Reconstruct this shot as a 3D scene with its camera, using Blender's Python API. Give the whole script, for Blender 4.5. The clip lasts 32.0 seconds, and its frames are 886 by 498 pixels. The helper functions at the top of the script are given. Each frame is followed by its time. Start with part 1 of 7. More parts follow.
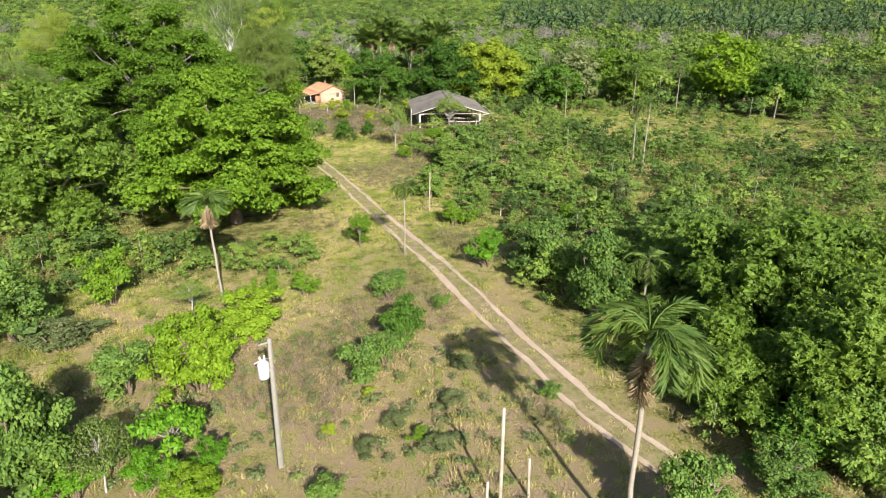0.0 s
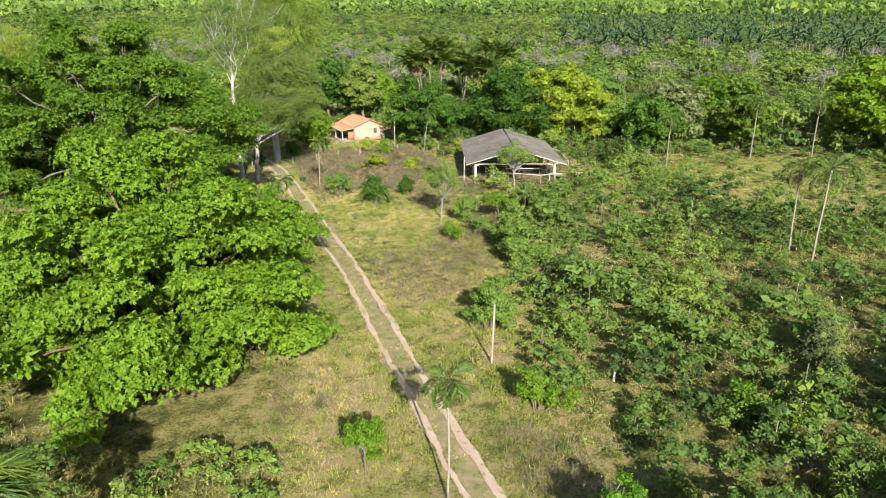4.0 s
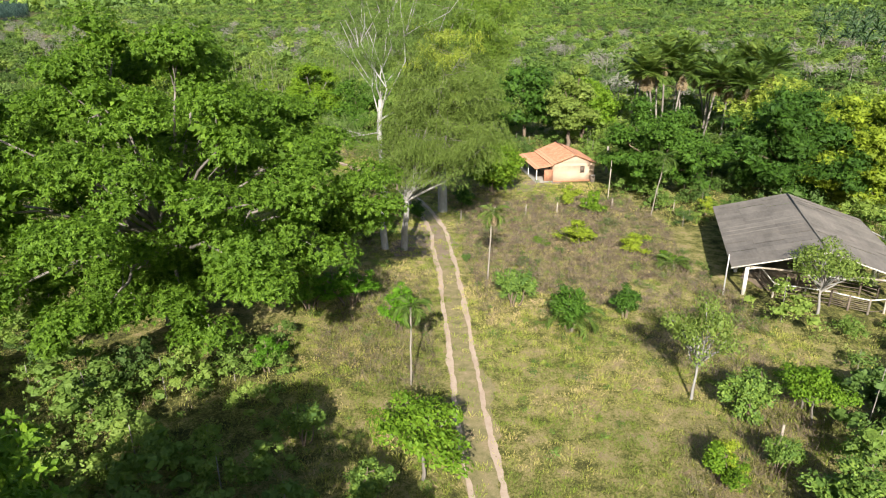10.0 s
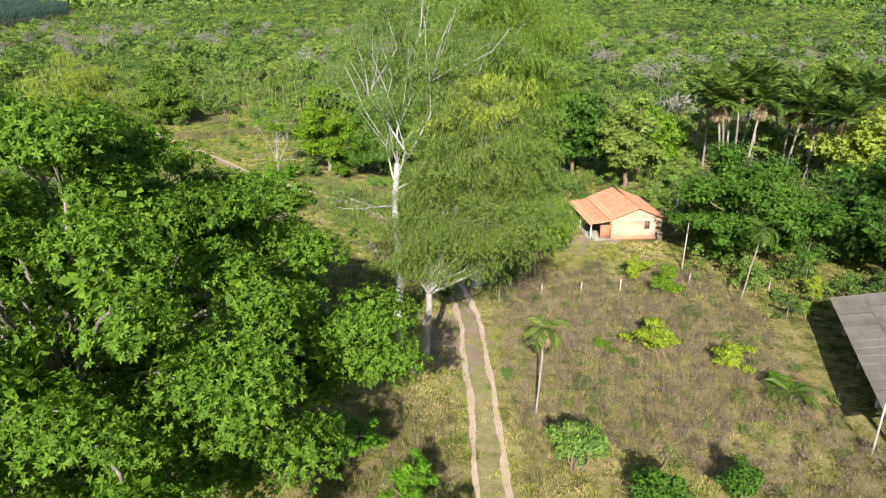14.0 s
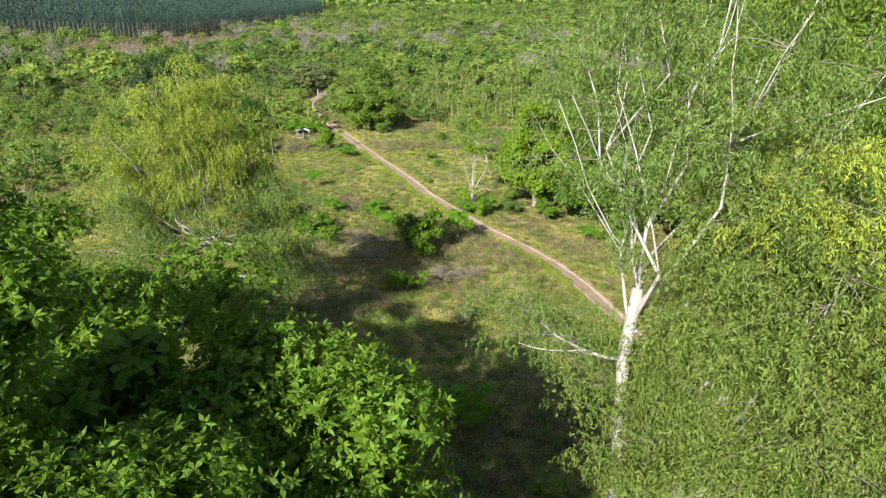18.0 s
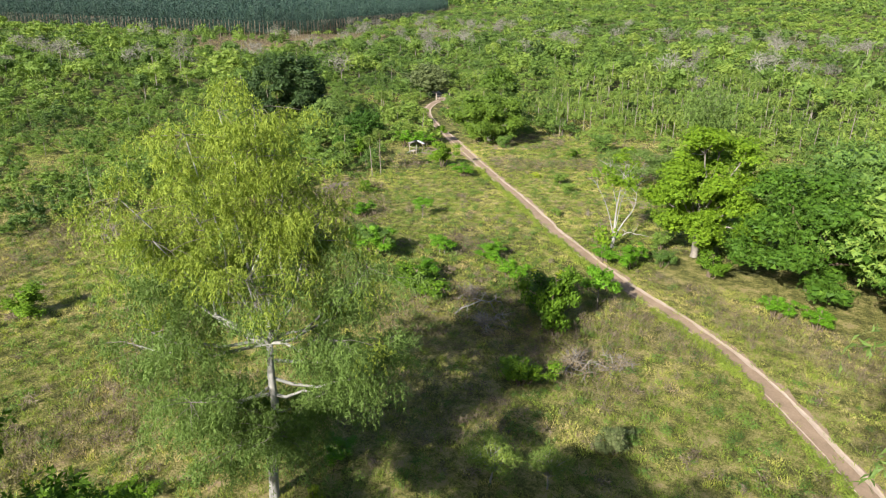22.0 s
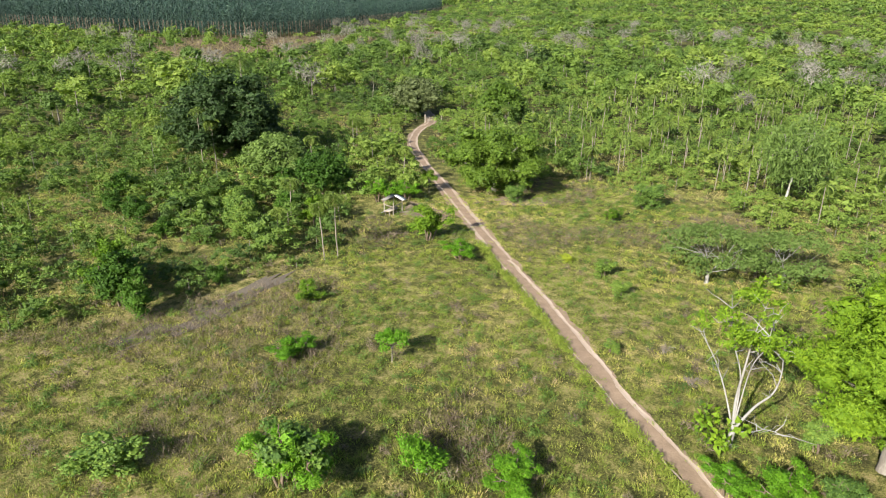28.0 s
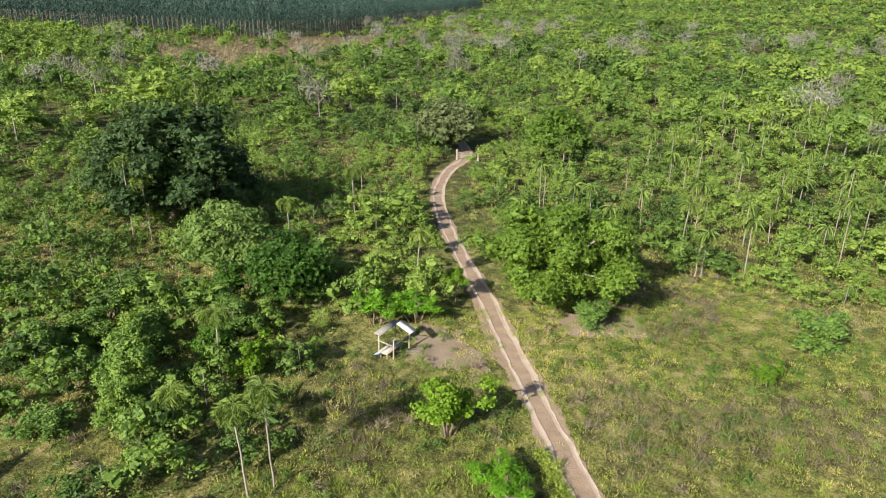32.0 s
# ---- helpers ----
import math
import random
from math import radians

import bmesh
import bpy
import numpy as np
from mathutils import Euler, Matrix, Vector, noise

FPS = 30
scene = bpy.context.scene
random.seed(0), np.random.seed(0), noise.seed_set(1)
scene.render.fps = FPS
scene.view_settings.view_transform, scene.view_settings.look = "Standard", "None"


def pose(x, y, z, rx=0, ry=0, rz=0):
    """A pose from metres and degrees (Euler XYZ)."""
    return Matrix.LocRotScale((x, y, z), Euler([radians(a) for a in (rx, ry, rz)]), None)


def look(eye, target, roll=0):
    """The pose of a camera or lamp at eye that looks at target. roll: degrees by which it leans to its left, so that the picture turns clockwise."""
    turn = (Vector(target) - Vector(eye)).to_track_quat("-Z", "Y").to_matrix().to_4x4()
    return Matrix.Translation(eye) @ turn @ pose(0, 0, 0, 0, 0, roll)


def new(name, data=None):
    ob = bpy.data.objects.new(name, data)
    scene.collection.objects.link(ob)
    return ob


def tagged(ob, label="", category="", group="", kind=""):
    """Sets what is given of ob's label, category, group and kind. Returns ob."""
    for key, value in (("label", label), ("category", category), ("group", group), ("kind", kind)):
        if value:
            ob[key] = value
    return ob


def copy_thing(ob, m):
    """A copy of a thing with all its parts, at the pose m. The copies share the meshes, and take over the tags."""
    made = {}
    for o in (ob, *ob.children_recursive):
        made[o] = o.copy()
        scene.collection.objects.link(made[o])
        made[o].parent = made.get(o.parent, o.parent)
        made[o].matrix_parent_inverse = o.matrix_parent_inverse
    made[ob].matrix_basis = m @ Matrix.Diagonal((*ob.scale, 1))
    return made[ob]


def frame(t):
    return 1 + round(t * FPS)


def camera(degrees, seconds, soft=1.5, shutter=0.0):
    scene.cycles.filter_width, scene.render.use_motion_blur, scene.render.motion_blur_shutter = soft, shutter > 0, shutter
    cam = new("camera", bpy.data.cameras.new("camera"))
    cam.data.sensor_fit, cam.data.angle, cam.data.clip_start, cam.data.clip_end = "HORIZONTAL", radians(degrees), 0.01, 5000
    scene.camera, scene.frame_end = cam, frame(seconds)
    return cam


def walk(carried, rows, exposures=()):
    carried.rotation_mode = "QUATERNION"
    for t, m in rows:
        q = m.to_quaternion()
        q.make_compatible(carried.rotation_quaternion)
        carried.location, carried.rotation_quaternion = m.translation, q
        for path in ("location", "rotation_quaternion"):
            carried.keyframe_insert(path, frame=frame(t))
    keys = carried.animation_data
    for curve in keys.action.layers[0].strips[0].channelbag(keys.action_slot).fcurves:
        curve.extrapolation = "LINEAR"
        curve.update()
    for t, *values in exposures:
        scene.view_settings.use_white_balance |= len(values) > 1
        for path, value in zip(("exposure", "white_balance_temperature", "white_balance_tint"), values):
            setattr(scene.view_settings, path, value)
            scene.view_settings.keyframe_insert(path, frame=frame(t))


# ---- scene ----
cam = camera(67.2, 32.0, 1.1)
PATH = [
    (0, (1.357, 4.003, 19.627), (1.978, 5.774, 18.936), 0.3),
    (0.5, (2.35, 6.916, 19.633), (2.923, 8.704, 18.943), 0.4),
    (1, (3.368, 10.023, 19.742), (3.881, 11.828, 19.052), 0.4),
    (1.5, (4.295, 13.534, 19.779), (4.793, 15.353, 19.113), 0.5),
    (2, (5.189, 17.01, 19.798), (5.686, 18.829, 19.133), 0.6),
    (2.5, (6.199, 20.444, 19.874), (6.696, 22.265, 19.211), 0.7),
    (3, (7.261, 24.079, 19.863), (7.757, 25.902, 19.206), 0.4),
    (3.5, (8.284, 27.648, 19.86), (8.78, 29.471, 19.205), 0.1),
    (5.5, (11.758, 41.402, 19.527), (12.112, 43.261, 18.877), 0.7),
    (6, (12.399, 44.462, 19.653), (12.684, 46.331, 19.0), 0.7),
    (6.5, (12.906, 47.26, 19.787), (13.132, 49.136, 19.132), 0.6),
    (7, (13.181, 49.939, 19.961), (13.343, 51.82, 19.3), 0.7),
    (7.5, (13.481, 52.538, 20.212), (13.574, 54.421, 19.545), 0.7),
    (8, (13.585, 55.12, 20.226), (13.612, 57.005, 19.557), 0.7),
    (8.5, (13.748, 57.442, 20.258), (13.722, 59.325, 19.586), 0.7),
    (9, (13.733, 59.503, 20.407), (13.669, 61.384, 19.73), 0.6),
    (9.5, (13.747, 61.373, 20.524), (13.667, 63.251, 19.843), 0.6),
    (10, (13.591, 62.906, 20.586), (13.511, 64.784, 19.903), 0.6),
    (10.5, (13.428, 64.63, 20.712), (13.351, 66.507, 20.026), 0.6),
    (11, (13.316, 66.004, 20.946), (13.24, 67.88, 20.257), 0.5),
    (11.5, (13.189, 67.462, 21.234), (13.114, 69.337, 20.543), 0.6),
    (12, (13.024, 69.16, 21.453), (12.953, 71.036, 20.763), 0.6),
    (12.5, (12.8, 71.388, 21.841), (12.735, 73.265, 21.153), 0.7),
    (13, (12.681, 73.749, 22.408), (12.619, 75.626, 21.719), 0.8),
    (13.5, (12.637, 76.084, 22.677), (12.573, 77.96, 21.988), 0.9),
    (14, (12.601, 78.564, 22.746), (12.427, 80.433, 22.055), 0.8),
    (14.5, (12.439, 81.564, 22.841), (12.093, 83.406, 22.142), 0.6),
    (16.5, (10.219, 91.586, 22.706), (9.706, 93.387, 22.003), 0.6),
    (17, (9.543, 93.924, 22.197), (9.012, 95.723, 21.504), 1.0),
    (17.5, (8.618, 96.392, 21.978), (8.019, 98.172, 21.289), 1.5),
    (18, (8.081, 98.141, 22.073), (7.324, 99.857, 21.376), 1.4),
    (18.5, (7.411, 99.76, 22.077), (6.466, 101.376, 21.374), 1.1),
    (19, (6.413, 101.291, 21.939), (5.352, 102.833, 21.236), 1.5),
    (19.5, (5.458, 102.931, 22.037), (4.383, 104.462, 21.33), 1.2),
    (20, (4.374, 104.377, 22.02), (3.3, 105.909, 21.312), 1.4),
    (20.5, (3.377, 105.917, 22.03), (2.302, 107.447, 21.32), 1.3),
    (21, (2.426, 107.401, 22.053), (1.354, 108.933, 21.343), 1.1),
    (21.5, (1.565, 108.605, 22.056), (0.506, 110.145, 21.345), 1.1),
    (22, (0.503, 110.194, 22.067), (-0.542, 111.744, 21.356), 1.1),
    (22.5, (-0.475, 111.794, 22.109), (-1.519, 113.344, 21.396), 0.8),
    (23, (-1.577, 113.626, 22.193), (-2.623, 115.174, 21.478), 0.7),
    (23.5, (-3.008, 115.637, 22.098), (-4.048, 117.189, 21.384), 0.9),
    (24, (-4.389, 117.475, 22.081), (-5.42, 119.033, 21.369), 1.2),
    (24.5, (-5.693, 119.583, 22.137), (-6.727, 121.14, 21.423), 1.1),
    (25, (-7.029, 121.643, 22.142), (-8.062, 123.2, 21.428), 1.1),
    (25.5, (-8.333, 123.657, 22.119), (-9.366, 125.214, 21.406), 1.1),
    (27.5, (-14.167, 132.76, 21.953), (-15.198, 134.318, 21.24), 1.2),
    (28, (-15.822, 135.385, 21.938), (-16.854, 136.943, 21.225), 1.1),
    (28.5, (-17.594, 138.213, 21.918), (-18.627, 139.77, 21.205), 1.1),
    (29, (-19.588, 141.369, 21.865), (-20.621, 142.927, 21.152), 1.0),
    (29.5, (-21.693, 144.681, 21.748), (-22.725, 146.239, 21.036), 0.9),
    (30, (-23.783, 147.776, 21.747), (-24.812, 149.335, 21.034), 1.1),
    (30.5, (-25.871, 151.063, 21.746), (-26.935, 152.598, 21.032), 1.0),
    (31, (-28.183, 154.355, 21.688), (-29.296, 155.855, 20.972), 1.1),
    (31.5, (-30.25, 157.373, 21.85), (-31.371, 158.866, 21.132), 1.1),
    (32, (-32.788, 160.402, 22.057), (-33.901, 161.899, 21.335), 1.5),
]
walk(cam, [(t, look(eye, target, roll)) for t, eye, target, roll in PATH], exposures=[(0, 1.18), (14, 1.2), (20, 1.27), (25, 1.24), (32, 1.16)])

# ---- world, sun, exposure ----
SUN_UP = radians(29.5)
world = bpy.data.worlds.new("world")
scene.world = world
world.use_nodes = True
wn = world.node_tree
sky = wn.nodes.new("ShaderNodeTexSky")
sky.sky_type = "NISHITA"
sky.sun_disc = False
sky.sun_elevation = SUN_UP
sky.sun_rotation = radians(181)
sky.air_density, sky.dust_density = 1.0, 1.6
wn.nodes["Background"].inputs["Strength"].default_value = 0.067
wn.links.new(sky.outputs[0], wn.nodes["Background"].inputs["Color"])
sun = new("sun", bpy.data.lights.new("sun", "SUN"))
sun.data.energy, sun.data.angle, sun.data.color = 5.0, radians(0.6), (1.0, 0.93, 0.82)
sun.matrix_world = look((0, 0, 60), (0.03 * math.cos(SUN_UP) * 50, math.cos(SUN_UP) * 50, 60 - math.sin(SUN_UP) * 50))


# ---- materials ----
def shader(name):
    m = bpy.data.materials.new(name)
    m.use_nodes = True
    m.node_tree.nodes.clear()
    return m, m.node_tree.nodes, m.node_tree.links


def node(nodes, kind, **kw):
    n = nodes.new(kind)
    for k, v in kw.items():
        n.inputs[k].default_value = v
    return n


def ramp(nodes, stops):
    r = nodes.new("ShaderNodeValToRGB")
    e = r.color_ramp.elements
    while len(e) < len(stops):
        e.new(0.5)
    for el, (p, c) in zip(e, stops):
        el.position, el.color = p, (*c, 1)
    return r


def foliage(name, stops, glow=0.3, rough=0.55, tone="island", patch=0.35, leafy=0.45, spec=0.25):
    """Leaves: colour by leaf and by plant, light passing through the blade."""
    m, n, k = shader(name)
    geo, info = n.new("ShaderNodeNewGeometry"), n.new("ShaderNodeObjectInfo")
    co = n.new("ShaderNodeNewGeometry")
    noise_a = node(n, "ShaderNodeTexNoise", Scale=0.35, Detail=3.0)
    k.new(co.outputs["Position"], noise_a.inputs["Vector"])
    mix = n.new("ShaderNodeMath")
    mix.operation = "MULTIPLY_ADD"
    mix.inputs[1].default_value = leafy
    if tone == "plant":
        att = n.new("ShaderNodeAttribute")
        att.attribute_name = "tone"
        src = att.outputs["Fac"]
    else:
        src = info.outputs["Random"]
    k.new(geo.outputs["Random Per Island"], mix.inputs[0])
    half = n.new("ShaderNodeMath")
    half.operation = "MULTIPLY"
    half.inputs[1].default_value = 1.0 - leafy if tone == "plant" else 0.3
    k.new(src, half.inputs[0])
    k.new(half.outputs[0], mix.inputs[2])
    add = n.new("ShaderNodeMath")
    add.operation = "MULTIPLY_ADD"
    add.inputs[1].default_value = patch
    k.new(noise_a.outputs["Fac"], add.inputs[0])
    k.new(mix.outputs[0], add.inputs[2])
    sub = n.new("ShaderNodeMath")
    sub.operation = "SUBTRACT"
    sub.inputs[1].default_value = patch * 0.5
    k.new(add.outputs[0], sub.inputs[0])
    r = ramp(n, stops)
    grain = node(n, "ShaderNodeTexNoise", Scale=5.5, Detail=3.0, Roughness=0.7)
    k.new(co.outputs["Position"], grain.inputs["Vector"])
    speck = n.new("ShaderNodeMath")
    speck.operation = "MULTIPLY_ADD"
    speck.inputs[1].default_value = 0.5
    k.new(grain.outputs["Fac"], speck.inputs[0])
    k.new(sub.outputs[0], speck.inputs[2])
    level = n.new("ShaderNodeMath")
    level.operation = "SUBTRACT"
    level.inputs[1].default_value = 0.25
    k.new(speck.outputs[0], level.inputs[0])
    k.new(level.outputs[0], r.inputs[0])
    bs = node(n, "ShaderNodeBsdfPrincipled", Roughness=rough)
    bs.inputs["Specular IOR Level"].default_value = spec
    bp = node(n, "ShaderNodeBump", Strength=0.7, Distance=0.12)
    k.new(grain.outputs["Fac"], bp.inputs["Height"])
    k.new(bp.outputs[0], bs.inputs["Normal"])
    tr = n.new("ShaderNodeBsdfTranslucent")
    br = n.new("ShaderNodeMixRGB")
    br.blend_type = "MULTIPLY"
    br.inputs[0].default_value = 1.0
    br.inputs[2].default_value = (1.25, 1.35, 0.45, 1)
    k.new(r.outputs[0], br.inputs[1])
    k.new(r.outputs[0], bs.inputs["Base Color"])
    k.new(br.outputs[0], tr.inputs["Color"])
    ms = n.new("ShaderNodeMixShader")
    ms.inputs[0].default_value = glow
    k.new(bs.outputs[0], ms.inputs[1])
    k.new(tr.outputs[0], ms.inputs[2])
    out = n.new("ShaderNodeOutputMaterial")
    k.new(ms.outputs[0], out.inputs[0])
    return m


def surface(name, stops, scale=2.0, rough=0.85, bump=0.3, detail=6.0, fine=None, metal=0.0, stretch=(1, 1, 1), obj=True):
    """A rough surface: two scales of noise for colour, bump from the fine one."""
    m, n, k = shader(name)
    tc = n.new("ShaderNodeTexCoord")
    mp = n.new("ShaderNodeMapping")
    mp.inputs["Scale"].default_value = stretch
    k.new(tc.outputs["Object" if obj else "Generated"], mp.inputs["Vector"])
    a = node(n, "ShaderNodeTexNoise", Scale=scale, Detail=detail, Roughness=0.65)
    b = node(n, "ShaderNodeTexNoise", Scale=fine or scale * 9, Detail=4.0)
    info = n.new("ShaderNodeObjectInfo")
    k.new(mp.outputs[0], a.inputs["Vector"])
    k.new(mp.outputs[0], b.inputs["Vector"])
    s = n.new("ShaderNodeMath")
    s.operation = "MULTIPLY_ADD"
    s.inputs[1].default_value = 0.35
    k.new(b.outputs["Fac"], s.inputs[0])
    s2 = n.new("ShaderNodeMath")
    s2.operation = "MULTIPLY_ADD"
    s2.inputs[1].default_value = 0.16
    k.new(info.outputs["Random"], s2.inputs[0])
    k.new(a.outputs["Fac"], s2.inputs[2])
    k.new(s2.outputs[0], s.inputs[2])
    s3 = n.new("ShaderNodeMath")
    s3.operation = "SUBTRACT"
    s3.inputs[1].default_value = 0.25
    k.new(s.outputs[0], s3.inputs[0])
    r = ramp(n, stops)
    k.new(s3.outputs[0], r.inputs[0])
    bs = node(n, "ShaderNodeBsdfPrincipled", Roughness=rough, Metallic=metal)
    bp = node(n, "ShaderNodeBump", Strength=bump, Distance=0.03)
    k.new(b.outputs["Fac"], bp.inputs["Height"])
    k.new(bp.outputs[0], bs.inputs["Normal"])
    k.new(r.outputs[0], bs.inputs["Base Color"])
    out = n.new("ShaderNodeOutputMaterial")
    k.new(bs.outputs[0], out.inputs[0])
    return m


LEAF_BRIGHT = foliage("leaf_bright", [(0.1, (0.0673, 0.135, 0.0117)), (0.5, (0.124, 0.228, 0.0177)), (0.9, (0.231, 0.335, 0.0294))], rough=0.5, spec=0.16)
LEAF_DARK = foliage("leaf_dark", [(0.1, (0.0613, 0.117, 0.0153)), (0.55, (0.123, 0.204, 0.0231)), (0.95, (0.263, 0.35, 0.0478))], glow=0.25, rough=0.45)
LEAF_EUC = foliage("leaf_eucalyptus", [(0.05, (0.0865, 0.135, 0.0288)), (0.5, (0.173, 0.246, 0.048)), (0.95, (0.314, 0.375, 0.0815))], glow=0.3)
LEAF_EUC_YELLOW = foliage("leaf_eucalyptus_yellow", [(0.05, (0.136, 0.198, 0.0291)), (0.45, (0.26, 0.33, 0.0485)), (0.8, (0.409, 0.45, 0.068)), (1.0, (0.628, 0.556, 0.0778))], glow=0.3)
LEAF_MANGO = foliage("leaf_mango", [(0.1, (0.0324, 0.0788, 0.0122)), (0.6, (0.0686, 0.147, 0.0159)), (0.95, (0.137, 0.232, 0.0245))], glow=0.2, rough=0.5, spec=0.16)
LEAF_YELLOW = foliage("leaf_yellow", [(0.1, (0.172, 0.24, 0.0215)), (0.5, (0.294, 0.37, 0.0286)), (0.95, (0.441, 0.457, 0.0572))])
LEAF_FERN = foliage("leaf_fern", [(0.1, (0.0668, 0.169, 0.00936)), (0.5, (0.114, 0.267, 0.014)), (0.9, (0.191, 0.339, 0.0234))])
LEAF_SHRUB = foliage("leaf_shrub", [(0.1, (0.0757, 0.145, 0.0343)), (0.5, (0.152, 0.248, 0.0429)), (0.95, (0.302, 0.379, 0.0688))])
LEAF_GREY = foliage("leaf_grey", [(0.1, (0.0865, 0.115, 0.0429)), (0.5, (0.155, 0.191, 0.0786)), (0.95, (0.272, 0.294, 0.143))])
LEAF_PALM = foliage("leaf_palm", [(0.1, (0.0509, 0.099, 0.0195)), (0.5, (0.102, 0.158, 0.0292)), (0.95, (0.204, 0.247, 0.0488))], glow=0.2, rough=0.35)
LEAF_DRY = foliage("leaf_dry", [(0.1, (0.22, 0.16, 0.09)), (0.5, (0.34, 0.27, 0.17)), (0.95, (0.46, 0.39, 0.27))], glow=0.15)
LEAF_LIME = foliage("leaf_lime", [(0.1, (0.0975, 0.181, 0.0125)), (0.5, (0.184, 0.295, 0.02)), (0.95, (0.314, 0.391, 0.0376))], rough=0.5, spec=0.16)
DRYWEED = foliage("dry_weeds", [(0.1, (0.0754, 0.0554, 0.0406)), (0.5, (0.144, 0.111, 0.0812)), (0.95, (0.241, 0.199, 0.148))], glow=0.15, tone="plant")
SCRUB = foliage("scrub_leaves", [(0.05, (0.056, 0.1, 0.026)), (0.28, (0.095, 0.165, 0.034)), (0.5, (0.142, 0.225, 0.042)), (0.72, (0.198, 0.28, 0.052)), (0.88, (0.29, 0.33, 0.085)), (1.0, (0.32, 0.254, 0.216))], tone="plant", patch=0.15, leafy=0.12)
LEAF_DEEP = foliage("leaf_deep", [(0.1, (0.0233, 0.0495, 0.0156)), (0.5, (0.0477, 0.0891, 0.0234)), (0.95, (0.101, 0.148, 0.039))], glow=0.2)
LEAF_EUC_DULL = foliage("leaf_eucalyptus_dull", [(0.05, (0.0718, 0.121, 0.0268)), (0.5, (0.134, 0.211, 0.0492)), (0.95, (0.225, 0.319, 0.0806))], glow=0.25)
TWIG = foliage("bare_twigs", [(0.1, (0.107, 0.0997, 0.082)), (0.5, (0.181, 0.175, 0.15)), (0.95, (0.268, 0.263, 0.232))], glow=0.1, tone="plant")
LEAF_PALM_DARK = foliage("leaf_palm_dark", [(0.1, (0.0318, 0.0644, 0.0234)), (0.5, (0.0583, 0.109, 0.0338)), (0.95, (0.127, 0.178, 0.0585))], glow=0.15, rough=0.4)
LEAF_OPEN = foliage("leaf_open_crown", [(0.05, (0.0738, 0.145, 0.0159)), (0.45, (0.147, 0.259, 0.0254)), (0.8, (0.265, 0.389, 0.0398)), (1.0, (0.488, 0.504, 0.0792))], glow=0.42, rough=0.5, spec=0.18)
# pine green with blue raised, distance haze put into the leaf colour
PINE_HAZED = foliage("hazed_pine_needles", [(0.1, (0.0141, 0.0327, 0.0309)), (0.5, (0.0262, 0.0576, 0.0473)), (0.95, (0.0503, 0.0941, 0.0637))], glow=0.1, tone="plant")
GRASS = foliage("grass_blades", [(0.0, (0.117, 0.178, 0.0281)), (0.25, (0.242, 0.31, 0.0494)), (0.5, (0.4, 0.411, 0.0969)), (0.72, (0.55, 0.451, 0.211)), (0.88, (0.532, 0.387, 0.29)), (1.0, (0.4, 0.295, 0.247))], glow=0.35, tone="plant", patch=0.3, leafy=0.25)
BARK_WHITE = surface("bark_white", [(0.2, (0.146, 0.128, 0.116)), (0.5, (0.279, 0.275, 0.261)), (0.85, (0.398, 0.407, 0.393))], scale=1.2, bump=0.4, stretch=(0.663, 0.713, 0.309))
BARK_GREY = surface("bark_grey", [(0.2, (0.0742, 0.0651, 0.0536)), (0.5, (0.178, 0.16, 0.138)), (0.8, (0.312, 0.291, 0.253))], scale=2.5, bump=0.6, stretch=(0.742, 0.765, 0.267))
BARK_BROWN = surface("bark_brown", [(0.2, (0.06, 0.045, 0.03)), (0.5, (0.14, 0.105, 0.075)), (0.85, (0.26, 0.21, 0.16))], scale=3, bump=0.6)
PALM_TRUNK = surface("palm_trunk", [(0.2, (0.124, 0.101, 0.0787)), (0.5, (0.237, 0.209, 0.175)), (0.85, (0.315, 0.293, 0.253))], scale=1.0, fine=14, bump=0.5, stretch=(0.169, 0.169, 0.901))
CONCRETE = surface("concrete", [(0.2, (0.122, 0.115, 0.101)), (0.5, (0.194, 0.184, 0.162)), (0.85, (0.259, 0.248, 0.223))], scale=1.4, bump=0.2)
WOOD_OLD = surface("weathered_wood", [(0.2, (0.16, 0.13, 0.10)), (0.5, (0.32, 0.28, 0.23)), (0.85, (0.50, 0.46, 0.40))], scale=3, bump=0.4, stretch=(2, 2, 0.4))
WOOD_WHITE = surface("whitewashed_wood", [(0.2, (0.357, 0.332, 0.289)), (0.5, (0.578, 0.561, 0.51)), (0.85, (0.68, 0.663, 0.629))], scale=2.5, bump=0.3)
WOOD_DARK = surface("dark_wood", [(0.2, (0.05, 0.04, 0.03)), (0.5, (0.11, 0.085, 0.065)), (0.85, (0.18, 0.15, 0.12))], scale=4, bump=0.4)
PLASTER = surface("peach_plaster", [(0.15, (0.28, 0.195, 0.14)), (0.45, (0.40, 0.295, 0.22)), (0.85, (0.47, 0.36, 0.275))], scale=0.8, bump=0.15)
BRICK_RED = surface("bare_brick", [(0.2, (0.22, 0.10, 0.06)), (0.5, (0.34, 0.17, 0.10)), (0.85, (0.42, 0.25, 0.16))], scale=2, bump=0.4)
TILE = surface("clay_tile", [(0.1, (0.2, 0.09, 0.05)), (0.45, (0.38, 0.18, 0.1)), (0.8, (0.5, 0.28, 0.18))], scale=1.6, bump=0.3)
FIBRE = surface("fibre_cement", [(0.15, (0.0843, 0.0756, 0.0664)), (0.5, (0.169, 0.152, 0.132)), (0.85, (0.258, 0.231, 0.2))], scale=0.7, bump=0.2, stretch=(1.12, 0.367, 0.977))
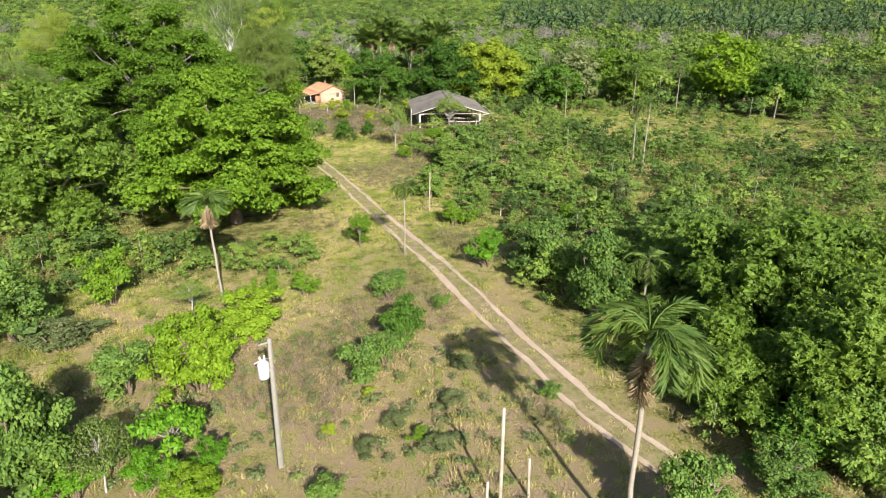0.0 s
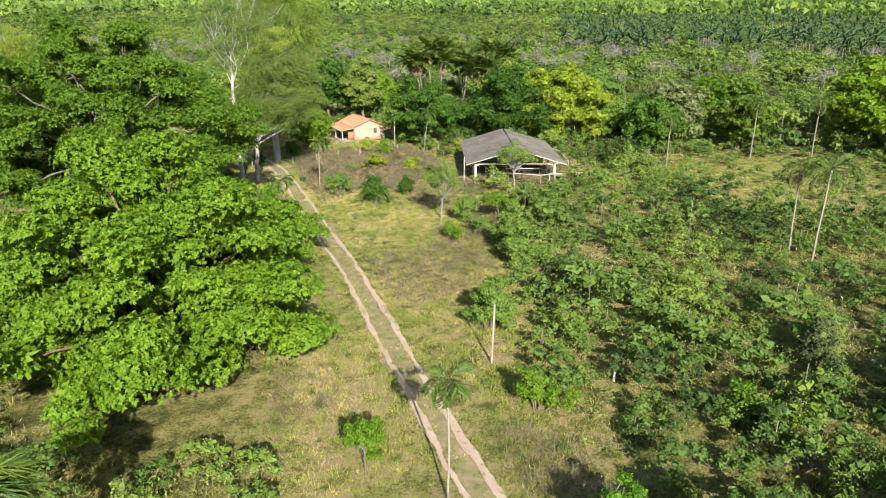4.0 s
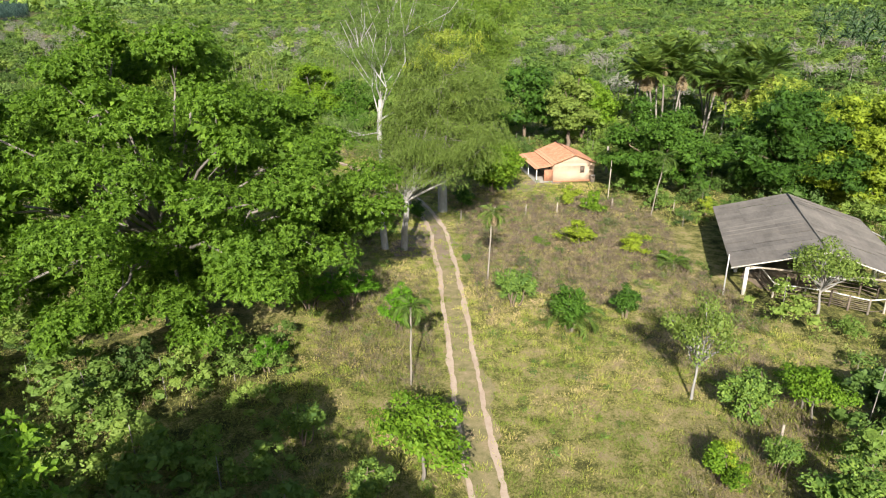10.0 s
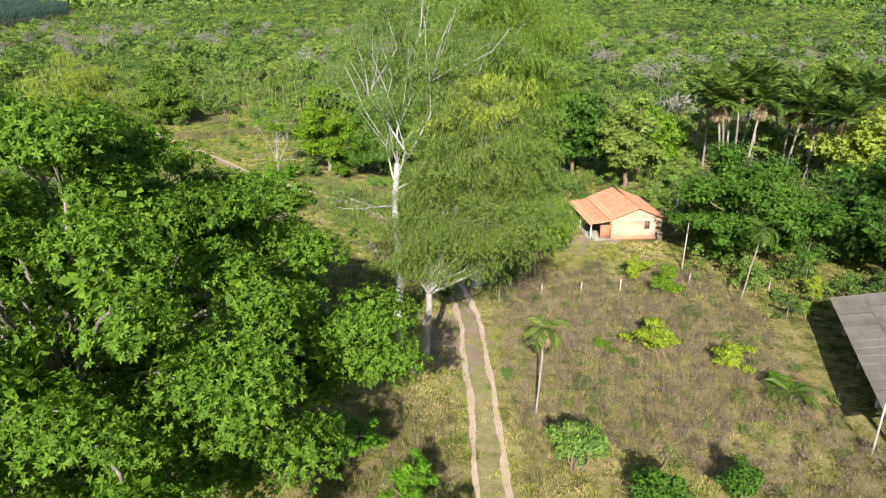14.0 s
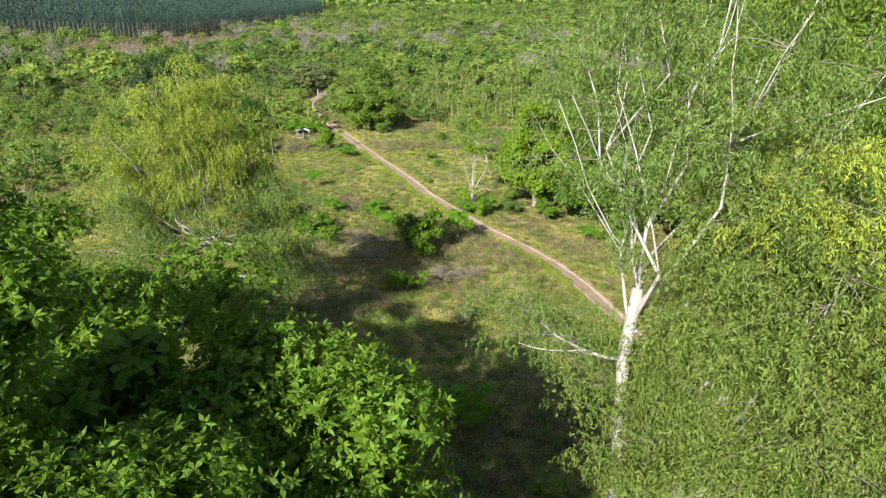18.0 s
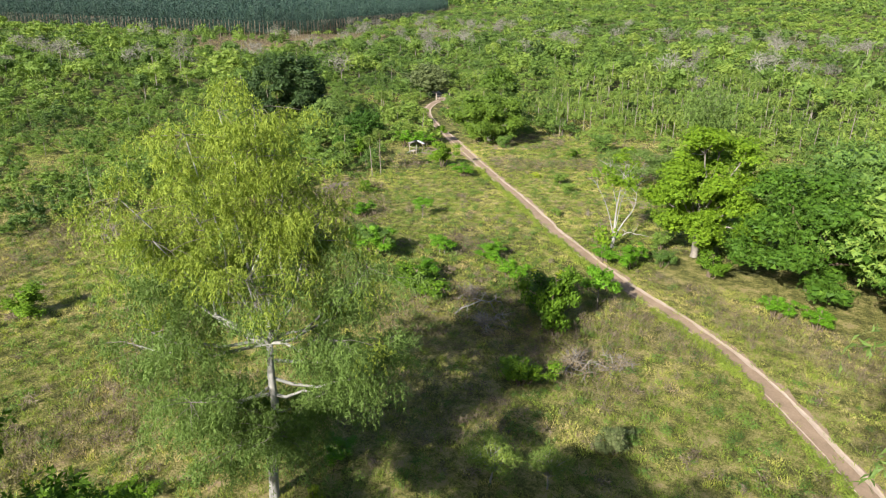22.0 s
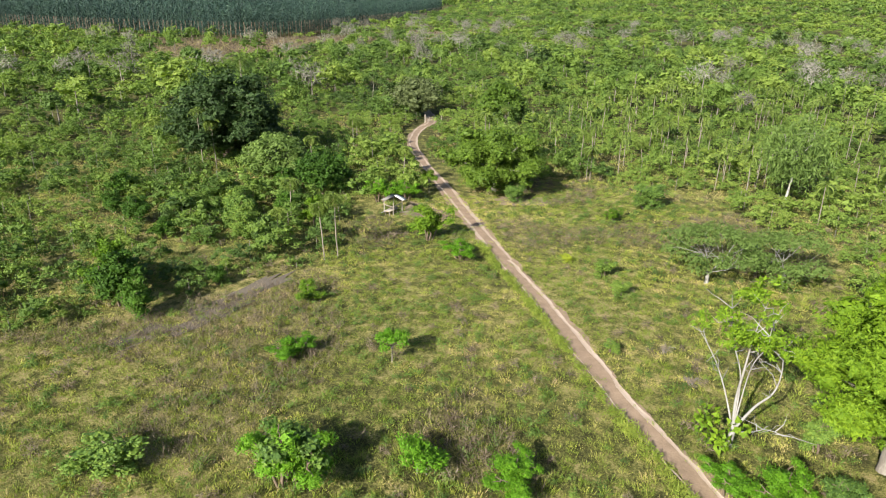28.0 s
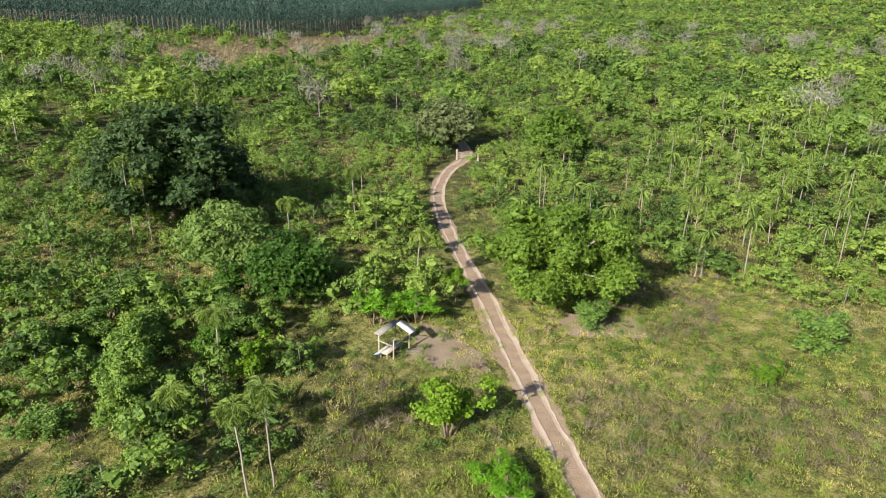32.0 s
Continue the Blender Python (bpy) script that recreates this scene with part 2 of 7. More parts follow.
STEEL = surface("galvanised_steel", [(0.2, (0.45, 0.45, 0.45)), (0.8, (0.62, 0.62, 0.62))], scale=3, rough=0.5, metal=0.6, bump=0.1)
PAINT_GREY = surface("pale_grey_paint", [(0.2, (0.44, 0.448, 0.456)), (0.8, (0.6, 0.608, 0.616))], scale=2, rough=0.45, bump=0.05)
BLUE_SHEET = surface("blue_sheet", [(0.2, (0.12, 0.18, 0.28)), (0.8, (0.30, 0.38, 0.5))], scale=4, rough=0.5, bump=0.1)
SAND = surface("track_sand", [(0.15, (0.26, 0.182, 0.127)), (0.45, (0.385, 0.295, 0.225)), (0.85, (0.51, 0.414, 0.335))], scale=0.5, fine=9, bump=0.6)
SAND_DULL = surface("track_sand_dull", [(0.15, (0.248, 0.183, 0.138)), (0.45, (0.372, 0.29, 0.228)), (0.85, (0.482, 0.401, 0.33))], scale=0.5, fine=9, bump=0.6)
BED = surface("track_bed", [(0.2, (0.11, 0.105, 0.04)), (0.42, (0.21, 0.182, 0.082)), (0.58, (0.285, 0.22, 0.13)), (0.8, (0.38, 0.295, 0.22))], scale=1.6, fine=14, bump=0.9)
DIRT_RED = surface("red_dirt", [(0.15, (0.127, 0.0912, 0.0594)), (0.5, (0.209, 0.159, 0.111)), (0.9, (0.29, 0.238, 0.175))], scale=0.6, fine=7, bump=0.8)
TRACK_DIRT = surface("track_dirt", [(0.15, (0.144, 0.102, 0.0664)), (0.5, (0.242, 0.174, 0.119)), (0.9, (0.351, 0.259, 0.181))], scale=0.9, fine=8, bump=0.8)
DIRT_GREY = surface("grey_dirt", [(0.15, (0.0728, 0.0606, 0.0461)), (0.5, (0.12, 0.101, 0.078)), (0.9, (0.171, 0.145, 0.115))], scale=0.6, fine=7, bump=0.8)
BLACK = surface("interior_shade", [(0.2, (0.02, 0.018, 0.016)), (0.8, (0.05, 0.045, 0.04))], scale=2)


def ground_material():
    m, n, k = shader("ground")
    g = n.new("ShaderNodeNewGeometry")
    big = node(n, "ShaderNodeTexNoise", Scale=0.045, Detail=4.0, Roughness=0.6)
    mid = node(n, "ShaderNodeTexNoise", Scale=0.8, Detail=6.0, Roughness=0.7)
    fine = node(n, "ShaderNodeTexNoise", Scale=6.5, Detail=8.0, Roughness=0.85)
    bare = node(n, "ShaderNodeTexNoise", Scale=0.16, Detail=5.0, Roughness=0.65, Distortion=0.6)
    for t in (big, mid, fine, bare):
        k.new(g.outputs["Position"], t.inputs["Vector"])
    att = n.new("ShaderNodeAttribute")
    att.attribute_name = "dry"
    a = n.new("ShaderNodeMath"); a.operation = "MULTIPLY_ADD"; a.inputs[1].default_value = 0.45
    b = n.new("ShaderNodeMath"); b.operation = "MULTIPLY_ADD"; b.inputs[1].default_value = 1.35
    c = n.new("ShaderNodeMath"); c.operation = "MULTIPLY_ADD"; c.inputs[1].default_value = 1.45
    k.new(big.outputs["Fac"], a.inputs[0]); k.new(att.outputs["Fac"], a.inputs[2])
    k.new(mid.outputs["Fac"], b.inputs[0]); k.new(a.outputs[0], b.inputs[2])
    k.new(fine.outputs["Fac"], c.inputs[0]); k.new(b.outputs[0], c.inputs[2])
    s = n.new("ShaderNodeMath"); s.operation = "SUBTRACT"; s.inputs[1].default_value = 1.35
    k.new(c.outputs[0], s.inputs[0])
    r = ramp(n, [(0.08, (0.046, 0.0517, 0.0207)), (0.24, (0.0978, 0.0978, 0.0368)), (0.38, (0.172, 0.184, 0.0517)), (0.50, (0.328, 0.299, 0.109)), (0.62, (0.414, 0.345, 0.172)), (0.76, (0.397, 0.287, 0.196)), (0.95, (0.46, 0.339, 0.253))])
    k.new(s.outputs[0], r.inputs[0])
    bs = node(n, "ShaderNodeBsdfPrincipled", Roughness=0.95)
    bs.inputs["Specular IOR Level"].default_value = 0.1
    bp = node(n, "ShaderNodeBump", Strength=1.0, Distance=0.25)
    k.new(fine.outputs["Fac"], bp.inputs["Height"])
    k.new(bp.outputs[0], bs.inputs["Normal"])
    k.new(r.outputs[0], bs.inputs["Base Color"])
    out = n.new("ShaderNodeOutputMaterial")
    k.new(bs.outputs[0], out.inputs[0])
    return m


GROUND = ground_material()


# ---- mesh tools ----
def np_mesh(name, verts, faces, tone=None):
    verts, faces = np.asarray(verts, np.float32), np.asarray(faces, np.int32)
    me = bpy.data.meshes.new(name)
    me.vertices.add(len(verts))
    me.vertices.foreach_set("co", verts.ravel())
    me.loops.add(faces.size)
    me.loops.foreach_set("vertex_index", faces.ravel())
    me.polygons.add(len(faces))
    me.polygons.foreach_set("loop_start", np.arange(0, faces.size, faces.shape[1], dtype=np.int32))
    me.update(calc_edges=True)
    if tone is not None:
        at = me.attributes.new("tone", "FLOAT", "POINT")
        at.data.foreach_set("value", np.asarray(tone, np.float32))
    return me


class Build:
    """Gathers quads for one mesh."""

    def __init__(self):
        self.v, self.f, self.n = [], [], 0

    def add(self, v, f):
        v, f = np.asarray(v, float).reshape(-1, 3), np.asarray(f, int)
        self.v.append(v)
        self.f.append(f + self.n)
        self.n += len(v)
        return self

    def tube(self, points, radii, sides=7):
        p, r = np.asarray(points, float), np.asarray(radii, float)
        d = np.gradient(p, axis=0)
        d /= np.linalg.norm(d, axis=1)[:, None] + 1e-9
        ref = np.where(np.abs(d[:, 2:3]) > 0.8, [[1.0, 0, 0]], [[0, 0, 1.0]])
        a = np.cross(d, ref)
        a /= np.linalg.norm(a, axis=1)[:, None] + 1e-9
        b = np.cross(d, a)
        ang = np.linspace(0, 2 * np.pi, sides, endpoint=False)
        v = p[:, None] + r[:, None, None] * (np.cos(ang)[None, :, None] * a[:, None] + np.sin(ang)[None, :, None] * b[:, None])
        i, j = np.meshgrid(np.arange(len(p) - 1), np.arange(sides), indexing="ij")
        j2 = (j + 1) % sides
        f = np.stack([i * sides + j, i * sides + j2, (i + 1) * sides + j2, (i + 1) * sides + j], -1).reshape(-1, 4)
        v = np.concatenate([v.reshape(-1, 3), p[-1:]])
        last, tip = (len(p) - 1) * sides, len(p) * sides
        cap = np.array([[last + q, last + (q + 1) % sides, last + (q + 2) % sides, tip] for q in range(0, sides, 2)])
        return self.add(v, np.concatenate([f, cap]))

    def box(self, lo, hi, m=None):
        x, y, z = zip(lo, hi)
        v = np.array([(a, b, c) for c in z for b in y for a in x], float)
        if m is not None:
            v = np.array([m @ Vector(p) for p in v])
        return self.add(v, [(0, 2, 3, 1), (4, 5, 7, 6), (0, 1, 5, 4), (2, 6, 7, 3), (0, 4, 6, 2), (1, 3, 7, 5)])

    def mesh(self, name, tone=None):
        return np_mesh(name, np.concatenate(self.v), np.concatenate(self.f), tone)


def part(name, data, material, parent, label=""):
    """One mesh object under a thing or a part."""
    if isinstance(data, Build):
        data = data.mesh(name)
    if not data.materials:
        data.materials.append(material)
    ob = new(name, data)
    ob.parent = parent
    if label:
        ob["label"] = label
    return ob


def thing(name, m, label, category, group="", kind=""):
    ob = new(name)
    ob.empty_display_size = 0.3
    ob.matrix_basis = m
    return tagged(ob, label, category, group, kind)


def solid(name, data, material, label, category, kind="", group=""):
    if isinstance(data, Build):
        data = data.mesh(name)
    data.materials.append(material)
    return tagged(new(name, data), label, category, group, kind)


def unit(v):
    return v / (np.linalg.norm(v, axis=-1, keepdims=True) + 1e-9)


def leaf_quads(base, along, normal, length, width, fold=0.15):
    """Folded blades: four corners each, from the stalk to the tip."""
    side = unit(np.cross(along, normal))
    length, width = np.asarray(length)[:, None], np.asarray(width)[:, None]
    mid = base + along * length * 0.48
    up = normal * width * fold
    v = np.stack([base, mid + side * width / 2 + up, base + along * length, mid - side * width / 2 + up], 1)
    n = len(base)
    return v.reshape(-1, 3), np.arange(4 * n).reshape(n, 4)


def leaf_tris(base, along, normal, length, width):
    """Small plain leaves, one pointed blade each."""
    side = unit(np.cross(along, normal))
    length, width = np.asarray(length)[:, None], np.asarray(width)[:, None]
    v = np.stack([base, base + along * length * 0.5 + side * width * 0.75, base + along * length - side * width * 0.25], 1)
    n = len(base)
    return v.reshape(-1, 3), np.arange(3 * n).reshape(n, 3)


def blob(rng, centre, radii, count, size, droop=0.2, narrow=0.55, shell=0.72, low=-0.35, kite=False):
    """Leaves on the outside of a clump, facing out and up."""
    u = unit(rng.normal(size=(int(count * 1.6) + 4, 3)))
    u = u[u[:, 2] > low + rng.uniform(-0.35, 0.1, len(u))][:count]
    r = rng.uniform(shell, 1.05, (len(u), 1))
    base = np.asarray(centre) + u * r * np.asarray(radii)
    along = unit(np.cross(u, rng.normal(size=u.shape)) + u * 0.35 + [0, 0, -droop])
    normal = unit(u * 1.2 + [0, 0, 0.6] + rng.normal(size=u.shape) * 0.38)
    length = size * rng.uniform(0.7, 1.35, len(u))
    return leaf_quads(base, along, normal, length, length * narrow * 1.1) if kite else leaf_tris(base, along, normal, length, length * narrow * 1.3)


def ball(level):
    """A unit sphere of even triangles: 20, 80 or 320 faces."""
    b = bmesh.new()
    bmesh.ops.create_icosphere(b, subdivisions=level, radius=1.0)
    b.verts.ensure_lookup_table()
    v = np.array([q.co[:] for q in b.verts])
    f = np.array([[q.index for q in t.verts] for t in b.faces])
    b.free()
    return v, f


BALLS = {1: ball(1), 2: ball(2), 3: ball(3)}


def hearts_of(rng, centres, radii, level=1, rough=0.22, kite=False):
    """The close inner foliage of clumps: tilted leafy sprays round each centre, turned every way."""
    bv, bf = BALLS[level]
    centres = np.atleast_2d(centres)
    n, m = len(centres), len(bf)
    radii = np.broadcast_to(np.asarray(radii, float), (n, 3))
    a, t = rng.uniform(0, 2 * np.pi, (2, n))
    ca, sa, ct, st, o = np.cos(a), np.sin(a), np.cos(t), np.sin(t), np.zeros(n)
    turn = np.stack([np.stack([ca, -sa * ct, sa * st], -1), np.stack([sa, ca * ct, -ca * st], -1), np.stack([o, st, ct], -1)], 1)
    corner = np.einsum("nij,fvj->nfvi", turn, bv[bf])
    mid = corner.mean(2, keepdims=True)
    out = unit(mid)
    spread = rng.uniform(0.8, 1.3, (n, m, 1, 1))
    tip = rng.normal(size=(n, m, 3, 1)) * (0.34 if level == 1 else 0.2)
    v = mid * rng.uniform(1 - 2 * rough, 1 + rough * 0.6, (n, m, 1, 1)) + (corner - mid) * spread + out * tip
    if kite:
        far = (v[:, :, 1:2] + v[:, :, 2:3]) * 0.75 - v[:, :, :1] * 0.5
        v = np.concatenate([v[:, :, :2], far, v[:, :, 2:]], 2)
        v = v * radii[:, None, None] + centres[:, None, None]
        return v.reshape(-1, 3), np.arange(n * m * 4).reshape(-1, 4)
    v = v * radii[:, None, None] + centres[:, None, None]
    return v.reshape(-1, 3), np.arange(n * m * 3).reshape(-1, 3)


def rosettes(rng, centre, radii, count, size, droop=0.25, narrow=0.42, low=-0.15, each=7, kite=False):
    """Twig ends on the outside of a clump, each with a ring of drooping leaves."""
    n = max(3, count // each)
    u = unit(rng.normal(size=(n * 2, 3)))
    u = u[u[:, 2] > low + rng.uniform(-0.3, 0.1, len(u))][:n]
    n = len(u)
    base = np.asarray(centre) + u * rng.uniform(0.72, 1.12, (n, 1)) * np.asarray(radii)
    axis = unit(u + [0, 0, 0.55] + rng.normal(size=u.shape) * 0.4)
    a = unit(np.cross(axis, rng.normal(size=u.shape)))
    b = np.cross(axis, a)
    ang = (np.arange(each) * 2 * np.pi / each)[None] + rng.uniform(0, 6.3, (n, 1)) + rng.normal(size=(n, each)) * 0.25
    ring = np.cos(ang)[..., None] * a[:, None] + np.sin(ang)[..., None] * b[:, None]
    lift = rng.uniform(0.0, 0.9, (n, each, 1))
    along = unit(ring + axis[:, None] * lift + [0, 0, -droop]).reshape(-1, 3)
    normal = unit(np.repeat(axis, each, 0) + rng.normal(size=(n * each, 3)) * 0.3)
    length = size * rng.uniform(0.7, 1.3, n * each)
    return (leaf_quads if kite else leaf_tris)(np.repeat(base, each, 0), along, normal, length, length * narrow)


def drape(rng, centre, radii, count, size, narrow=0.2):
    """Hanging tresses: thin drooping twigs set with long narrow leaves."""
    each = 16
    n = max(3, count // each)
    u = unit(rng.normal(size=(n, 3)))
    u[:, 2] = np.abs(u[:, 2]) * 1.1 - 0.35
    root = np.asarray(centre) + u * rng.uniform(0.25, 1.0, (n, 1)) * np.asarray(radii)
    fall = unit(u * [0.5, 0.5, 0] + rng.normal(size=u.shape) * 0.22 + [0, 0, -1.0]) * (size * rng.uniform(3.0, 6.5, (n, 1)))
    t = rng.random((n, each, 1))
    bow = np.concatenate([u[:, None, :2] * t * (1 - t) * size * 3, np.zeros((n, each, 1))], 2)
    base = (root[:, None] + fall[:, None] * t + bow).reshape(-1, 3)
    along = unit(rng.normal(size=base.shape) * 0.55 + [0, 0, -0.75])
    normal = unit(np.cross(along, rng.normal(size=base.shape)))
    length = size * rng.uniform(0.7, 1.5, len(base))
    return leaf_tris(base, along, normal, length, length * narrow * 1.25)


def limb(rng, a, b, sag=0.12, steps=5, wild=0.06):
    a, b = np.asarray(a, float), np.asarray(b, float)
    s = np.linspace(0, 1, steps)[:, None]
    p = a + (b - a) * s
    length = np.linalg.norm(b - a)
    p[:, 2] += np.sin(s[:, 0] * np.pi) * sag * length
    p[1:-1] += rng.normal(size=(steps - 2, 3)) * wild * length
    return p


def bell(n, seed):
    """Even points on a sphere."""
    i = np.arange(n) + 0.5
    z = 1 - 2 * i / n
    a = np.pi * (1 + 5**0.5) * i + seed
    r = np.sqrt(1 - z * z)
    return np.stack([r * np.cos(a), r * np.sin(a), z], 1)


# ---- ground and track ----
TRACK = [(30, -24), (25, -4), (21.5, 12), (19.3, 24), (18.3, 29.5), (17.9, 38.4), (17.4, 50.8), (16.3, 63.7), (15.2, 81), (13.9, 93.5), (12.7, 106.2), (11.3, 118), (10.1, 125.8), (7.6, 134), (4.6, 141),
         (0.3, 147), (-4, 152), (-9, 156.3), (-15.3, 160.5), (-22, 166), (-26, 169.6), (-35, 178.3), (-42, 184.6), (-48.8, 191), (-56.4, 198.4), (-64, 205.3), (-71.7, 212.8), (-78.5, 220.8), (-83.7, 230), (-85.4, 235.5), (-89, 241), (-95, 247)]


def curve_points(pts, step):
    """A smooth line through the points, at even steps."""
    p = np.asarray(pts, float)
    out = []
    for i in range(len(p) - 1):
        a, b = p[max(i - 1, 0)], p[min(i + 2, len(p) - 1)]
        m0, m1 = (p[i + 1] - a) / 2, (b - p[i]) / 2
        n = max(2, int(np.linalg.norm(p[i + 1] - p[i]) / step))
        s = np.linspace(0, 1, n, endpoint=False)[:, None]
        out.append((2 * s**3 - 3 * s**2 + 1) * p[i] + (s**3 - 2 * s**2 + s) * m0 + (-2 * s**3 + 3 * s**2) * p[i + 1] + (s**3 - s**2) * m1)
    return np.concatenate(out + [p[-1:]])


LINE = curve_points(TRACK, 0.3)


def track_distance(xy):
    d = np.full(len(xy), 1e9)
    for q in LINE[::5]:
        d = np.minimum(d, np.hypot(xy[:, 0] - q[0], xy[:, 1] - q[1]))
    return d


def strip(line, offset, half, z, rng, rough=0.25, cols=3, sway=0.25):
    """A ribbon along a line with uneven edges."""
    d = unit(np.gradient(line, axis=0))
    side = np.stack([d[:, 1], -d[:, 0]], 1)
    n = len(line)
    wob = np.convolve(rng.normal(size=n + 24), np.ones(25) / 5, "valid") * 0.2 * sway
    left, right = (half * np.clip(1 + rough * (np.convolve(rng.normal(size=n + 4), np.ones(5) / 2.2, "valid") * 0.35 + np.convolve(rng.normal(size=n + 20), np.ones(21) / 4.6, "valid") * 0.4), 0.35, 1.8) for _ in range(2))
    centre = line + side * (offset + wob)[:, None]
    k = np.linspace(-1, 1, cols)
    v = np.zeros((n, cols, 3))
    for c, s in enumerate(k):
        w = (left if s < 0 else right) * abs(s)
        v[:, c, :2] = centre + side * (np.sign(s) * w)[:, None]
        v[:, c, 2] = z - 0.02 * (1 - abs(s)) + rng.normal(size=n) * 0.004
    i, j = np.meshgrid(np.arange(n - 1), np.arange(cols - 1), indexing="ij")
    f = np.stack([i * cols + j, i * cols + j + 1, (i + 1) * cols + j + 1, (i + 1) * cols + j], -1).reshape(-1, 4)
    return v.reshape(-1, 3), f


def inside(xy, poly):
    x, y = xy[:, 0], xy[:, 1]
    hit = np.zeros(len(xy), bool)
    for (x0, y0), (x1, y1) in zip(poly, poly[1:] + poly[:1]):
        cross = ((y0 > y) != (y1 > y)) & (x < (x1 - x0) * (y - y0) / (y1 - y0 + 1e-12) + x0)
        hit ^= cross
    return hit


# open, grassy parts of the plan
MEADOW = [(-14, 34), (-4, 24), (6, 10), (18, 8), (22, 20), (21.5, 34), (22.5, 52), (22.5, 60), (25.5, 68), (28, 79), (31, 90), (36, 97), (36, 104), (32, 114), (33, 128), (31, 136), (30, 145), (18, 147), (12, 152), (4, 160), (-9, 165), (-12.5, 161.5), (-4, 154.5), (3, 147.5), (8, 139), (3, 132), (0, 112), (2, 100), (7, 84), (8, 70), (8, 52), (-10, 54)]
FIELD = [(-62, 100), (-30, 96), (-12, 112), (4, 118), (9, 128), (6, 142), (-2, 157), (-14, 164), (-13, 176), (-15, 196), (-26, 209), (-41, 216), (-50, 213), (-51, 202), (-58, 197), (-61, 190), (-57, 180), (-53, 170), (-58, 158), (-64, 148), (-66, 128)]
DRYPATCH = [(-60, 152), (-50, 155), (-50, 163), (-49, 171), (-55, 173), (-57, 164)]
YARD = [(13, 112), (23, 108), (34, 104), (33, 128), (31, 137), (22, 138), (13, 132)]
CLEAR = [(-205, 262), (-250, 285), (-300, 322), (-284, 350), (-274, 385), (-255, 420), (-270, 500), (-245, 495), (-228, 400), (-215, 345), (-188, 305), (-195, 280)]
GLADE = [(58, 93), (66, 84), (82, 76), (98, 84), (100, 104), (88, 113), (76, 121), (60, 112)]
VERGE = [(19.5, 20), (21, 22), (22.2, 36), (22, 50), (19.6, 54), (19, 40)]


def dry_and_shade(xy):
    # far land starts low: shade between the crowns put into the ground colour
    d = np.full(len(xy), -0.1)
    d += 0.2 * np.clip((150 - np.hypot(xy[:, 0] + 15, xy[:, 1] - 110)) / 60, 0, 1)
    d[inside(xy, MEADOW)] = 0.2
    d[inside(xy, [(-8, 42), (15, 44), (15, 66), (9, 72), (9, 55), (-8, 53)])] = 0.32
    near = inside(xy, [(-6, 8), (24, 8), (21, 45), (12, 46), (-2, 42), (-10, 34)])
    d[near] = 0.34
    d[inside(xy, [(17, 52), (23, 52), (24, 60), (27, 68), (31, 80), (36, 92), (38, 104), (28, 106), (20, 92), (17, 72)])] = 0.22
    d[inside(xy, YARD)] = 0.28
    d[inside(xy, GLADE)] = 0.14
    d[inside(xy, VERGE)] = 0.45
    d[inside(xy, FIELD)] = 0.11
    d[inside(xy, DRYPATCH)] = 0.2
    d[inside(xy, [(-27, 108), (-8, 118), (-4, 136), (-18, 148), (-30, 150), (-34, 130)])] = 0.18
    d[inside(xy, CLEAR)] = 0.24
    return d


def rise(xy):
    """The land climbs gently in the far north and east."""
    side = np.clip((np.arctan2(xy[:, 0] + 15, xy[:, 1] - 110) + 0.75) / 0.6, 0, 1)
    return 0.036 * side * np.maximum(0, np.hypot(xy[:, 0] + 15, xy[:, 1] - 110) - 420)


def ground():
    rng = np.random.default_rng(3)
    xs = np.concatenate([[-4500, -3300, -2400, -1700, -1200, -850, -600, -450], np.arange(-300, 181, 2.5), [230, 300, 450, 600, 850, 1200, 1700, 2400, 3300, 4500]])
    ys = np.concatenate([[-2500, -900, -300, -120, -60], np.arange(-30, 341, 2.5), [380, 460, 600, 800, 1100, 1500, 2100, 2900, 4500]])
    x, y = np.meshgrid(xs, ys)
    xy = np.stack([x.ravel(), y.ravel()], 1)
    z = rng.normal(size=len(xy)) * 0.03
    z[track_distance(xy) < 4] = 0
    z += rise(xy)
    nx = len(xs)
    i, j = np.meshgrid(np.arange(len(ys) - 1), np.arange(nx - 1), indexing="ij")
    f = np.stack([i * nx + j, i * nx + j + 1, (i + 1) * nx + j + 1, (i + 1) * nx + j], -1).reshape(-1, 4)
    me = np_mesh("ground", np.column_stack([xy, z]), f)
    d = dry_and_shade(xy)
    shape = (len(ys), nx)
    d2 = d.reshape(shape)
    for _ in range(2):
        d2[1:-1, 1:-1] = (d2[1:-1, 1:-1] * 2 + d2[:-2, 1:-1] + d2[2:, 1:-1] + d2[1:-1, :-2] + d2[1:-1, 2:]) / 6
    at = me.attributes.new("dry", "FLOAT", "POINT")
    at.data.foreach_set("value", d2.ravel().astype(np.float32))
    solid("ground", me, GROUND, "grassy ground with straw patches and bare reddish soil", "ground", "structure")


ground()


